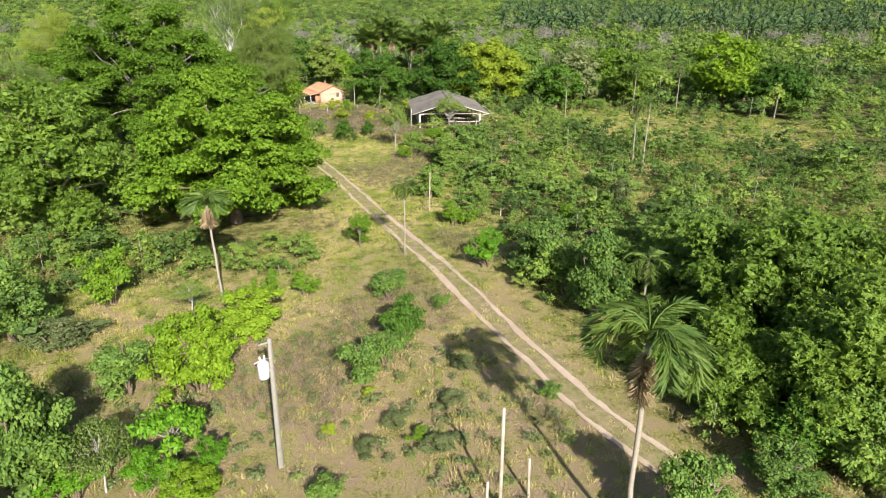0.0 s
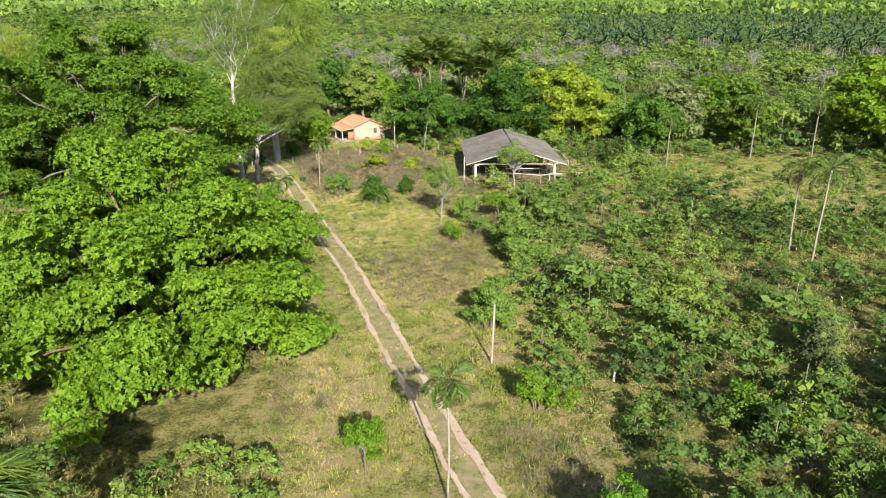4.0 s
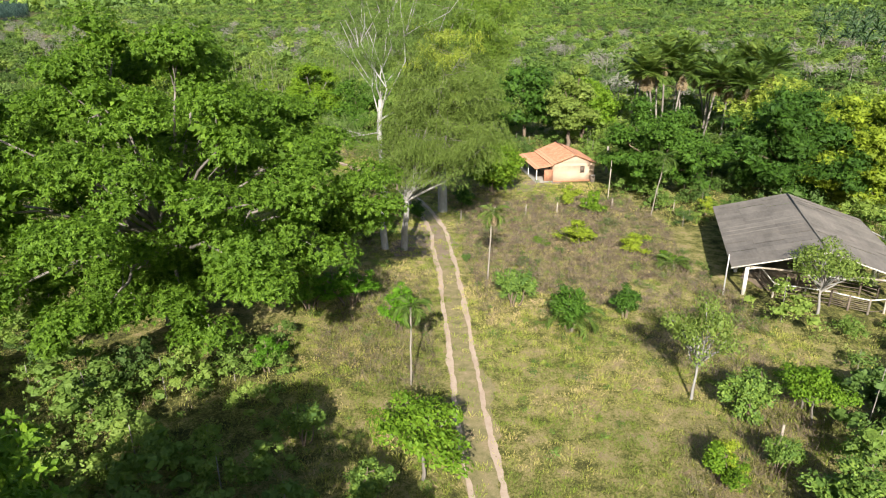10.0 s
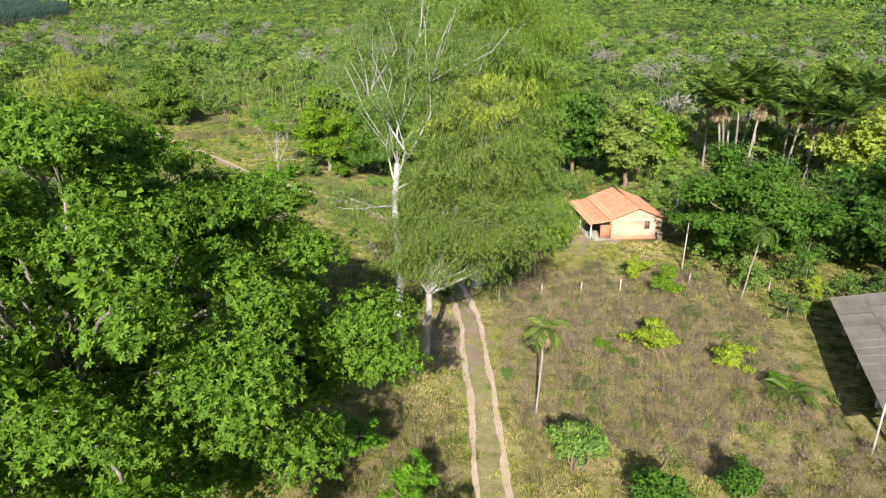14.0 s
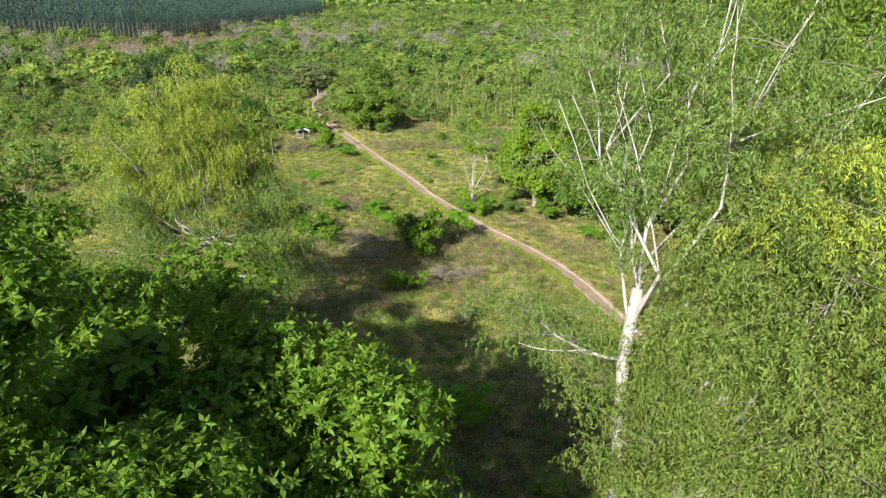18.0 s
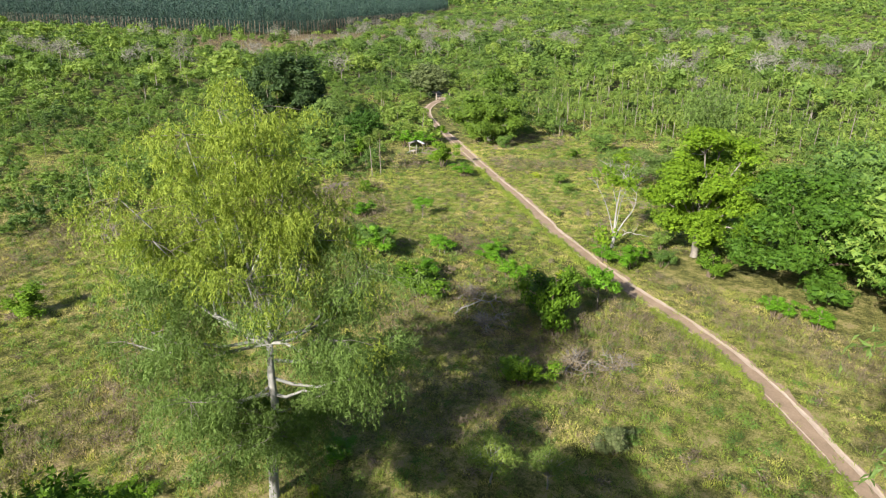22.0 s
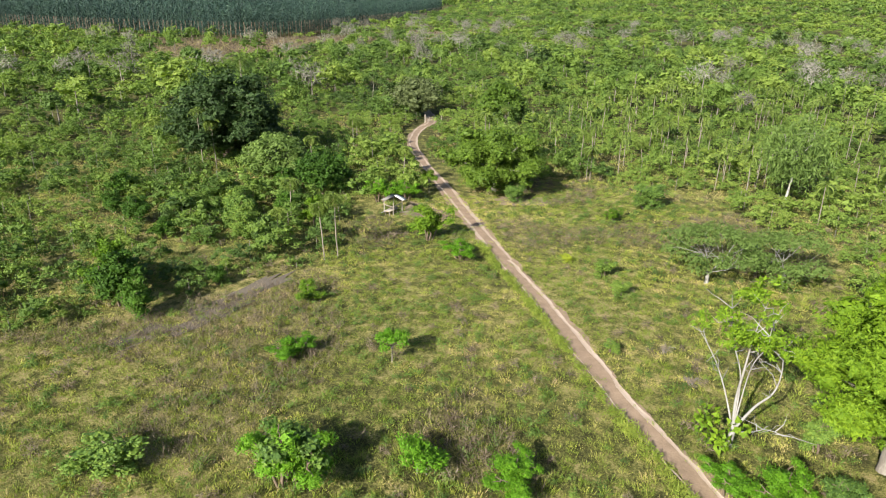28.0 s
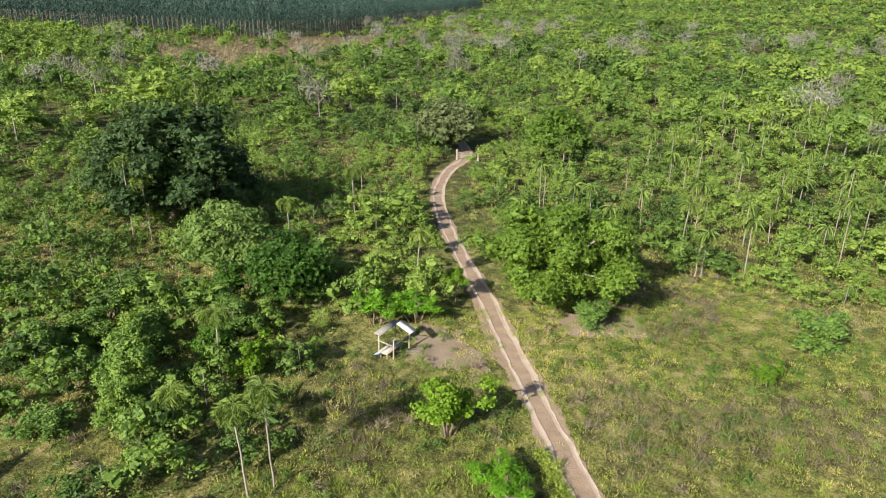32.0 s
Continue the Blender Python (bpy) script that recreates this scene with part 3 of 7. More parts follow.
def track():
    rng = np.random.default_rng(5)
    split, bend = int(np.argmax(LINE[:, 1] > 138)), int(np.argmax(LINE[:, 1] > 184))
    for line, wide, bed, sand, ruts, label in ((LINE[: split + 1], 0.92, BED, SAND, ((-0.74, 0.17), (0.74, 0.17)), "worn farm track with two pale sandy ruts and a grassy middle"),
                                         (LINE[split : bend + 1], 0.85, TRACK_DIRT, SAND_DULL, ((-0.6, 0.045), (0.56, 0.15)), "reddish dirt track with a pale sandy rut along one side"),
                                         (LINE[bend:], 0.88, TRACK_DIRT, SAND_DULL, ((-0.56, 0.12), (0.6, 0.14)), "reddish dirt track with two pale sandy ruts")):
        v, f = strip(line, 0.0, wide, 0.03, rng, 0.36, 5)
        road = solid("road", np_mesh("road", v, f), bed, label, "dirt track", "structure")
        for off, half in ruts:
            v, f = strip(line, off, half, 0.055, rng, 0.75, 5)
            ob = new("rut", np_mesh("rut", v, f))
            ob.data.materials.append(sand)
            ob.parent = road
    # bare earth beside the shelter, at the eucalyptus feet and where the yard is trodden
    for name, cx, cy, rx, ry, mat, lab in (("bare_earth", -55.6, 191.7, 2.9, 2.1, DIRT_RED, "bare reddish earth before the shelter"), ("bare_earth", 9.2, 121.5, 2.6, 5.5, DIRT_RED, "trodden reddish earth under the eucalyptus trees"),
                                           ("bare_earth", 20.5, 144.5, 3.2, 4.0, DIRT_RED, "swept reddish earth before the house porch"), ("bare_earth", -49.5, 201.5, 3.0, 2.4, DIRT_RED, "bare reddish earth beside the track"),
                                           ("bare_earth", 40.8, 118.6, 4.4, 6.4, DIRT_RED, "trampled earth floor of the cattle shed"), ("bare_earth", -22.0, 183.8, 1.1, 1.6, DIRT_RED, "bare pinkish earth in the meadow"), ("bare_earth", -54.4, 162.5, 1.7, 6.5, DIRT_GREY, "grey sandy bare strip in the grass")):
        a = np.linspace(0, 2 * np.pi, 48, endpoint=False)
        r = 1 + 0.2 * np.sin(3 * a + cx) + 0.16 * np.sin(2 * a + cy) + 0.1 * np.sin(7 * a + cy) + rng.normal(size=48) * 0.13
        rings = [np.column_stack([cx + rx * r * s * np.cos(a), cy + ry * r * s * np.sin(a), np.full(48, 0.022)]) for s in (0.02, 0.5, 1.0)]
        ff = [[i * 48 + j, i * 48 + (j + 1) % 48, (i + 1) * 48 + (j + 1) % 48, (i + 1) * 48 + j] for i in range(2) for j in range(48)]
        solid(name, np_mesh(name, np.concatenate(rings), ff), mat, lab, "bare earth", "structure")


track()


# ---- trees ----
def broadleaf(name, x, y, height, radius, low, clumps, clump_r, leaves, size, leaf_mat, bark, trunk_r, label, category="tree", seed=1, flat=1.0, fork=0.22, droop=0.2, narrow=0.55, gap=0.0, inner=0, pad=0.7, core=1.0, hollow=0.0, kite=False, fine_core=False, skirt=1.2, limbs=1.0, lobes=0, lobe_r=2.6, lean=(0, 0), stretch=(1, 1), group="", extra=(), slant=0.0):
    """A tree whose crown is many leafy clumps carried by limbs."""
    rng = np.random.default_rng(seed)
    if not lobes and clumps >= 40:
        lobes, lobe_r, clump_r, leaves, inner = clumps // 3, radius * 0.25, clump_r * 0.85, int(leaves * 0.5), clumps // 4
        clumps = lobes * 4
    ob = thing(name, pose(x, y, 0), label, category, group)
    zc, rz = (height + low) / 2, (height - low) / 2
    dirs = bell(lobes or clumps, seed)
    keep = rng.random(len(dirs)) >= np.where((dirs[:, 2] > -0.6) & (dirs[:, 2] < 0.12), max(gap, hollow), gap)
    dirs = dirs[keep]
    reach = rng.uniform(0.62, 1.04, (len(dirs), 1))
    dirs = dirs * np.where(dirs[:, 2:] < 0, [[skirt, skirt, 1.0]], [[1.0, 1.0, 1.0]]) * np.where(dirs[:, 2:] < -0.75, [[0.8, 0.8, 0.85]], [[1.0, 1.0, 1.0]])
    cen = dirs * reach * [radius * stretch[0], radius * stretch[1], rz * flat] * (1 - 0.55 * clump_r / radius) + [lean[0], lean[1], zc]
    cen[:, 2] -= slant * np.clip(cen[:, 1] - 2, 0, 20)
    if len(extra):
        cen = np.concatenate([cen, np.array(extra, float)])
    if lobes:
        # the clumps gather into rounded lobes with dark gaps between
        each = clumps // lobes
        hearts = cen.copy()
        turn = unit(rng.normal(size=(len(cen), each, 3)) + [0, 0, 0.15])
        wide = lobe_r * rng.uniform(0.7, 1.25, (len(cen), 1, 1))
        cen = (cen[:, None] + turn * wide * rng.uniform(0.5, 1.0, (len(cen), each, 1)) * [1, 1, 0.95]).reshape(-1, 3)
        cen = cen[cen[:, 2] > 0.6]
    if inner:
        mid = bell(inner, seed + 2) * [radius * 0.5, radius * 0.5, rz * 0.45] * rng.uniform(0.7, 1.2, (inner, 1)) + [lean[0], lean[1], zc]
        cen = np.concatenate([cen, mid])
    wood = Build()
    top = np.array([lean[0] * 0.5, lean[1] * 0.5, height * fork + low * 0.3])
    tp = limb(rng, (0, 0, -0.2), top, 0, 5, 0.03)
    wood.tube(tp, np.linspace(trunk_r * 1.25, trunk_r * 0.8, 5), 9)
    lv, lf, count = [], [], 0
    order = rng.permutation(len(cen))
    hubs = []
    starts = [h * 0.85 + top * 0.15 for h in hearts] if lobes else [cen[order[i]] * 0.5 + top * 0.5 for i in range(max(4, len(cen) // 9))]
    for c in starts:
        hubs.append(c)
        wood.tube(limb(rng, top, c, 0.07, 7, 0.018), np.linspace(trunk_r * 0.42, trunk_r * 0.16, 7) * limbs, 6)
    hubs = np.array(hubs)
    for c in cen:
        h = hubs[np.argmin(np.linalg.norm(hubs - c, axis=1))]
        wood.tube(limb(rng, h, c, 0.08, 4), np.linspace(trunk_r * 0.17, trunk_r * 0.03, 4) * limbs, 5)
        s = clump_r * rng.uniform(0.65, 1.4)
        v, f = rosettes(rng, c, (s, s, s * pad), int(leaves * (s / clump_r) ** 1.7), size, droop, narrow * 0.8, kite=kite)
        lv.append(v)
        lf.append(f + count)
        count += len(v)
    part("trunk", wood, bark, ob)
    if core:
        v, f = hearts_of(rng, cen, (clump_r * 0.66 * core, clump_r * 0.66 * core, clump_r * 0.66 * pad * core), 3 if fine_core else 2, 0.25, kite)
        lv.append(v)
        lf.append(f + count)
        count += len(v)
        if lobes:
            wide = lobe_r * 0.62 * core
            deep = hearts * [0.86, 0.86, 1.0] + [lean[0] * 0.14, lean[1] * 0.14, 0]
            v, f = hearts_of(rng, deep[deep[:, 2] > wide * 0.4], (wide, wide, wide * 0.8), 3, 0.25, kite)
            lv.append(v)
            lf.append(f + count)
    part("crown", np_mesh("crown", np.concatenate(lv), np.concatenate(lf)), leaf_mat, ob)
    return ob


def eucalyptus(x, y, trunk_top, limbs, trunk_r, label, leaf_mat, seed, leaf_n=260, size=0.5, spray=1.0, bark=None, tufts=3, young_z=99.0, limb_r=0.42, bare=0.35, side=0, turn=0.0, grow=(1.0, 1.0), spread=1.0):
    """A pale smooth trunk that forks into bare rising limbs with hanging foliage. limbs: tips from the base."""
    rng = np.random.default_rng(seed)
    ob = thing("eucalyptus_tree", pose(x, y, 0, 0, 0, turn), label, "tree", "eucalyptus trees")
    wood, twig, lv, lf, count = Build(), Build(), [], [], 0
    yv, yf, ycount = [], [], 0
    tp = limb(rng, (0, 0, -0.3), trunk_top, 0, 6, 0.012)
    wood.tube(tp, np.linspace(trunk_r * 1.2, trunk_r * 0.7, 6), 10)
    for tip in limbs:
        tip = (tip[0] * grow[0], tip[1] * grow[0], tip[2] * grow[1], *tip[3:])
        start = tp[-1] if len(tip) < 4 else tp[0] + (tp[-1] - tp[0]) * tip[3]
        p = limb(rng, start, tip[:3], -0.07, 6, 0.035)
        wood.tube(p, np.linspace(trunk_r * limb_r, 0.02, 6), 7)
        for _ in range(side):
            k = rng.integers(1, 4)
            e = p[k] + (p[-1] - p[k]) * 0.8 + rng.normal(size=3) * [1.1, 1.1, 0.5]
            wood.tube(limb(rng, p[k], e, -0.04, 5, 0.03), np.linspace(trunk_r * limb_r * 0.5, 0.012, 5), 6)
        for s in (*np.linspace(bare, 1.0, 6), 1.0):
            q = np.array([np.interp(s, np.linspace(0, 1, 6), p[:, a]) for a in range(3)])
            for _ in range(tufts):
                c = q + rng.normal(size=3) * [1.15, 1.15, 0.75] * (0.5 + s * 0.6) * spread
                twig.tube(limb(rng, q, c, 0.05, 4, 0.02), [0.016, 0.012, 0.009, 0.005], 4)
                r = spray * rng.uniform(0.6, 1.15) * (0.6 + 0.5 * s)
                v, f = drape(rng, c, (r, r, r * 0.85), int(leaf_n * (0.35 + 0.65 * s)), size)
                if c[2] > young_z + rng.normal() * 1.5 and s > 0.6:
                    yv.append(v)
                    yf.append(f + ycount)
                    ycount += len(v)
                    continue
                lv.append(v)
                lf.append(f + count)
                count += len(v)
    part("trunk", wood, bark or BARK_WHITE, ob)
    part("branchwork", twig, BARK_GREY, ob)["kind"] = "stuff"
    part("crown", np_mesh("crown", np.concatenate(lv), np.concatenate(lf)), leaf_mat, ob)
    if yv:
        part("young_foliage", np_mesh("young_foliage", np.concatenate(yv), np.concatenate(yf)), LEAF_EUC_YELLOW, ob, "yellow-green young foliage")
    return ob


def frond_mesh(rng, length, leaflets, leaflet, bend, width=0.05, hang=0.5, blade=0.075):
    """A palm leaf that curves over by bend degrees: a stalk with leaflets on both sides."""
    b = Build()
    s = np.linspace(0, 1, 9)
    turn = -np.radians(bend) * s**1.3
    step = length / 8
    p = np.column_stack([np.concatenate([[0], np.cumsum(np.cos(turn[1:]) * step)]), np.zeros(9), np.concatenate([[0], np.cumsum(np.sin(turn[1:]) * step)])])
    b.tube(p, np.linspace(width, 0.01, 9), 4)
    t = np.repeat(np.linspace(0.14, 1.0, leaflets), 2)
    side = np.tile([1.0, -1.0], leaflets)
    base = np.column_stack([np.interp(t, s, p[:, a]) for a in range(3)])
    face = np.interp(t, s, turn)
    along = unit(np.column_stack([0.6 * np.cos(face) + hang * 0.3 * np.sin(face), side * rng.uniform(0.7, 1.1, len(t)), 0.6 * np.sin(face) + rng.uniform(-1, 0.1, len(t)) * hang]))
    normal = unit(np.column_stack([np.zeros(len(t)), -side * 0.3, np.ones(len(t))]) + rng.normal(size=(len(t), 3)) * 0.25)
    ln = leaflet * (0.35 + np.sin(t * np.pi * 0.85)) * rng.uniform(0.8, 1.15, len(t))
    v, f = leaf_quads(base, along, normal, ln, ln * blade + 0.012, 0.2)
    b.add(v, f)
    return b.mesh("frond")


def palm(name, x, y, trunk_h, fronds, length, label, seed, trunk_r=0.11, lean=(0, 0), dead=0, leaflets=30, leaflet=0.6, joined=True, z0=0.0, bark=None, group="palms", low=-55, hang=0.5, high=82, blade=0.075, green=None, bend=95):
    rng = np.random.default_rng(seed)
    ob = thing(name, pose(x, y, z0), label, "palm tree", group)
    p = limb(rng, (0, 0, -0.2), (lean[0], lean[1], trunk_h), 0, 7, 0.003)
    b = Build()
    b.tube(p, trunk_r * np.array([1.35, 1.0, 0.95, 0.9, 0.9, 0.95, 1.0]), 8)
    part("trunk", b, bark or PALM_TRUNK, ob)
    kinds = [frond_mesh(rng, length * rng.uniform(0.85, 1.15), leaflets, leaflet, bend * rng.uniform(0.75, 1.2), 0.035 * length / 2, hang, blade) for _ in range(3)]
    dry = frond_mesh(rng, length * 0.75, leaflets, leaflet * 0.8, 25, 0.03, 0.6)
    top = p[-1]
    acc = Build()
    for i in range(fronds + dead):
        a = i * 137.5 + rng.uniform(-15, 15)
        up = high - (high - low) * (i / max(1, fronds)) ** 1.1 if i < fronds else rng.uniform(-104, -84)
        m = Matrix.Translation(top) @ pose(0, 0, 0, 0, 0, a) @ pose(0, 0, 0, 0, -up * 0.8, 0) @ pose(0, 0, 0, rng.uniform(-15, 15), 0, 0)
        me = dry if i >= fronds else kinds[i % 3]
        if joined and i < fronds:
            co = np.empty(len(me.vertices) * 3, np.float32)
            me.vertices.foreach_get("co", co)
            idx = np.empty(len(me.loops), np.int32)
            me.loops.foreach_get("vertex_index", idx)
            co = co.reshape(-1, 3) @ np.array(m.to_3x3()).T + np.array(m.translation)
            acc.add(co, idx.reshape(-1, 4))
        else:
            fr = part("frond", me, LEAF_DRY if i >= fronds else LEAF_PALM, ob, "withered hanging frond" if i >= fronds else "")
            fr.matrix_basis = m
    if joined:
        part("crown", acc, green or LEAF_PALM, ob)
    return ob


def shrub_kind(name, label, leaf_mat, seed, clumps, leaves, size, narrow=0.5, stems=6, bark=None, droop=0.2, tall=1.0, category="shrub", bare=False):
    """A shrub one metre high and about one metre wide, scaled where it is set."""
    rng = np.random.default_rng(seed)
    ob = thing(name, pose(0, 0, -50), label, category, "shrubs")
    wood, lv, lf, count = Build(), [], [], 0
    shoots = []
    for k in range(stems):
        a = k * 2.4 + rng.uniform(-0.6, 0.6)
        r = rng.uniform(0.06, 0.4) if k else 0.05
        tip = np.array([r * math.cos(a), r * math.sin(a), tall * (rng.uniform(0.55, 0.95) - 0.5 * r if k else 0.9)])
        shoots.append(limb(rng, (tip[0] * 0.25, tip[1] * 0.25, -0.05), tip, 0.04, 6, 0.03))
        wood.tube(shoots[-1], np.linspace(0.02, 0.005, 6), 5)
    for i in range(clumps):
        p = shoots[i % stems]
        t = rng.uniform(0.3, 1.0) ** 0.7
        on = np.array([np.interp(t, np.linspace(0, 1, 6), p[:, q]) for q in range(3)])
        c = on + rng.normal(size=3) * [0.1, 0.1, 0.07]
        c[2] = max(0.08, c[2])
        wood.tube(limb(rng, on, c, 0.03, 3), [0.009, 0.006, 0.003], 4)
        if bare:
            for _ in range(7):
                q = c + rng.normal(size=3) * [0.12, 0.12, 0.1]
                wood.tube(limb(rng, c * 0.8, q, 0.02, 3), [0.008, 0.006, 0.003], 4)
        s = rng.uniform(0.07, 0.17) * min(1, (30 / clumps) ** 0.25)
        v, f = blob(rng, c, (s, s, s * 0.75), int(leaves * 0.8), size, droop, narrow, 0.62, -0.6, kite=True)
        lv.append(v)
        lf.append(f + count)
        count += len(v)
        if not bare:
            v, f = hearts_of(rng, c, (s * 0.55, s * 0.55, s * 0.42), 1, 0.3, kite=True)
            lv.append(v)
            lf.append(f + count)
            count += len(v)
    part("stem", wood, bark or BARK_BROWN, ob)
    part("foliage", np_mesh("foliage", np.concatenate(lv), np.concatenate(lf)), leaf_mat, ob)
    return ob


def sapling_kind(name, label, leaf_mat, seed, clumps, leaves, size, bark, category="tree", stem=0.45, spread=0.42, narrow=0.5):
    """A slender young tree one metre high with a clear stem."""
    rng = np.random.default_rng(seed)
    ob = thing(name, pose(0, 0, -50), label, category, "young trees")
    wood, lv, lf, count = Build(), [], [], 0
    top = np.array([0.02, 0.01, stem])
    wood.tube(limb(rng, (0, 0, -0.04), top, 0, 4, 0.015), [0.022, 0.018, 0.015, 0.013], 6)
    for i in range(clumps):
        a = i * 2.4
        r = spread * math.sqrt((i + 0.4) / clumps) * rng.uniform(0.75, 1.1)
        c = np.array([r * math.cos(a), r * math.sin(a), stem + (0.92 - stem) * rng.uniform(0.25, 1.0) * (1 - 0.5 * r / spread) + 0.04])
        wood.tube(limb(rng, top * rng.uniform(0.7, 1.0), c, 0.02, 4), [0.012, 0.009, 0.006, 0.003], 5)
        s = rng.uniform(0.10, 0.17)
        v, f = blob(rng, c, (s, s, s * 0.7), leaves, size, 0.25, narrow, 0.5, -0.6, kite=True)
        lv.append(v)
        lf.append(f + count)
        count += len(v)
    part("trunk", wood, bark, ob)
    part("crown", np_mesh("crown", np.concatenate(lv), np.concatenate(lf)), leaf_mat, ob)
    return ob


# the great trees beside the track
broadleaf("broadleaf_tree", 2.8, 67.5, 13.4, 8.9, -1.0, 220, 1.25, 1000, 0.2, LEAF_BRIGHT, BARK_BROWN, 0.55, "great dense bright-green broadleaf tree beside the track", seed=11, pad=0.62, narrow=0.62, kite=True, gap=0.0, lobes=44, lobe_r=1.9, inner=34, core=0.8, limbs=0.6, skirt=1.15, lean=(-0.3, 1.6), stretch=(1.0, 1.17), group="great trees")
broadleaf("broadleaf_tree", -5.8, 102.8, 18.9, 12.2, 0.6, 300, 1.25, 900, 0.2, LEAF_OPEN, BARK_GREY, 0.65, "great green spreading tree with pale open limbs", seed=23, kite=True, gap=0.0, lobes=60, lobe_r=2.0, fork=0.3, inner=50, pad=0.7, narrow=0.5, core=0.75, fine_core=True, hollow=0.32, skirt=1.2, limbs=0.55, lean=(-0.2, -0.8), group="great trees", stretch=(1.07, 1.02), slant=0.34, extra=[(6.2, 5.2, 13.1), (4.4, 6.8, 12.4), (7.4, 4.4, 11.2), (9.2, 3.9, 7.4), (3.2, -2.9, 17.8), (2.2, 5.8, 14.0), (-11.2, 11.5, 11.3), (-8.4, 10.2, 12.6), (-4.8, 11.0, 11.2), (-6.6, 12.2, 9.8)])
broadleaf("broadleaf_tree", -12.5, 70, 13.2, 7.5, 0.4, 66, 1.7, 900, 0.24, LEAF_DARK, BARK_GREY, 0.5, "dark-green broadleaf tree behind the great bright tree", seed=37, group="great trees")
broadleaf("broadleaf_tree", -27, 84, 14, 8, 1.5, 40, 2.4, 560, 0.5, LEAF_DARK, BARK_GREY, 0.5, "dark-green broadleaf tree at the edge of the meadow", seed=39, group="great trees")
eucalyptus(6.0, 119.2, (-0.2, 0.4, 13.2), [(-3.0, 0.6, 21), (-1.0, -0.6, 23.5, 0.92), (1.4, 1.2, 24.5), (3.4, -0.4, 22.5, 0.95), (5.4, 0.8, 20.5, 0.88), (-2.0, 2.6, 19.5, 0.85), (2.4, 2.2, 21), (-4.6, 2.6, 10.5, 0.8)], 0.27, "tall white-trunked eucalyptus with a fan of bare limbs", LEAF_EUC_DULL, 41, leaf_n=340, size=0.16, spray=1.0, tufts=4, limb_r=0.27, bare=0.5, side=3)
eucalyptus(7.7, 119.0, (0.25, 0, 4.6), [(2.8, 0.5, 18.2), (3.9, 1.0, 17), (1.2, 0.8, 16), (5.4, 0.2, 15.8), (3.5, -1.5, 15.5), (3.2, 2.2, 15), (0.4, 0, 13.5), (6.8, 0.6, 13.4), (2.6, -1.8, 13), (4.8, 1.8, 13), (-0.6, 0.6, 11), (7.6, 0.2, 11), (3.8, -2, 11), (5.6, -1.2, 11.2), (1.8, 1.4, 17.4), (4.8, -0.8, 16.8), (2.2, -0.6, 17.2), (-1.8, 0.6, 9.4), (1.6, -1.8, 9.8), (4.2, 1.6, 9.8), (-0.8, -1.2, 8.8)], 0.29, "leaning white-barked eucalyptus with drooping olive foliage", LEAF_EUC, 43, leaf_n=400, size=0.16, spray=0.9, tufts=5, young_z=17.8, bare=0.7)
eucalyptus(10.6, 131.3, (0.3, 0.2, 15.5), [(-1.6, 1, 24), (1.6, 0, 25.5), (4.2, 1.5, 24), (6.0, 0, 21), (3.0, -2.5, 20), (-3.0, -1, 20), (1.0, 3, 22), (5.0, 2.5, 17)], 0.45, "tall eucalyptus with a thick pale trunk and dark foliage", LEAF_DARK, 47, leaf_n=420, size=0.22, spray=1.4, tufts=4, bare=0.55)
eucalyptus(-19.8, 126.6, (0.3, 0.3, 8.0), [(-1.0, 0, 19.2), (0.6, 0.3, 19.4), (-2.4, -0.8, 18.4), (1.4, 0.4, 17.4), (-5.4, -1.8, 16.0), (-3.8, -2.4, 14.4), (1.6, 0.5, 16.0), (-3.4, 1, 15), (3.4, 1.6, 14.6), (-6.0, 1, 12.6), (5.6, 1.2, 12.2), (4.6, -2.2, 10), (-4.4, -2.6, 10.4), (0.5, -3, 13), (-6.8, 0, 8.6), (6.6, 0.8, 8.4, 0.9), (0, 4.5, 12), (-2.6, 3, 15), (2.8, 3.4, 14), (-3.2, -2.2, 6.8, 0.7), (4.2, 1.0, 6.0, 0.7), (5.2, 3.0, 10.5), (-5.0, 3.4, 10.0), (-5.0, 0.5, 5.4, 0.75), (1.5, -2.4, 5.2, 0.6), (2.8, 2.4, 4.6, 0.6), (-2.6, 1.8, 4.4, 0.55), (6.2, 1.4, 6.6, 0.8), (-0.8, 0.5, 5.0, 0.5), (0.6, 1.0, 4.2, 0.45), (-1.4, -1.0, 3.8, 0.4)], 0.2, "eucalyptus with yellow-green drooping foliage standing in the grass", LEAF_EUC_DULL, 53, leaf_n=430, size=0.135, spray=0.8, tufts=4, young_z=11.6, turn=34, bare=0.62, grow=(0.8, 0.93), spread=0.68)
eucalyptus(-24, 158 + 60, (0.3, 0.3, 4.0), [(-1.2, 0, 8), (1.6, 0.5, 8.5), (0.5, -2, 7)], 0.15, "slender eucalyptus among scrub", LEAF_EUC_DULL, 55, leaf_n=120, size=0.5, spray=1.2)
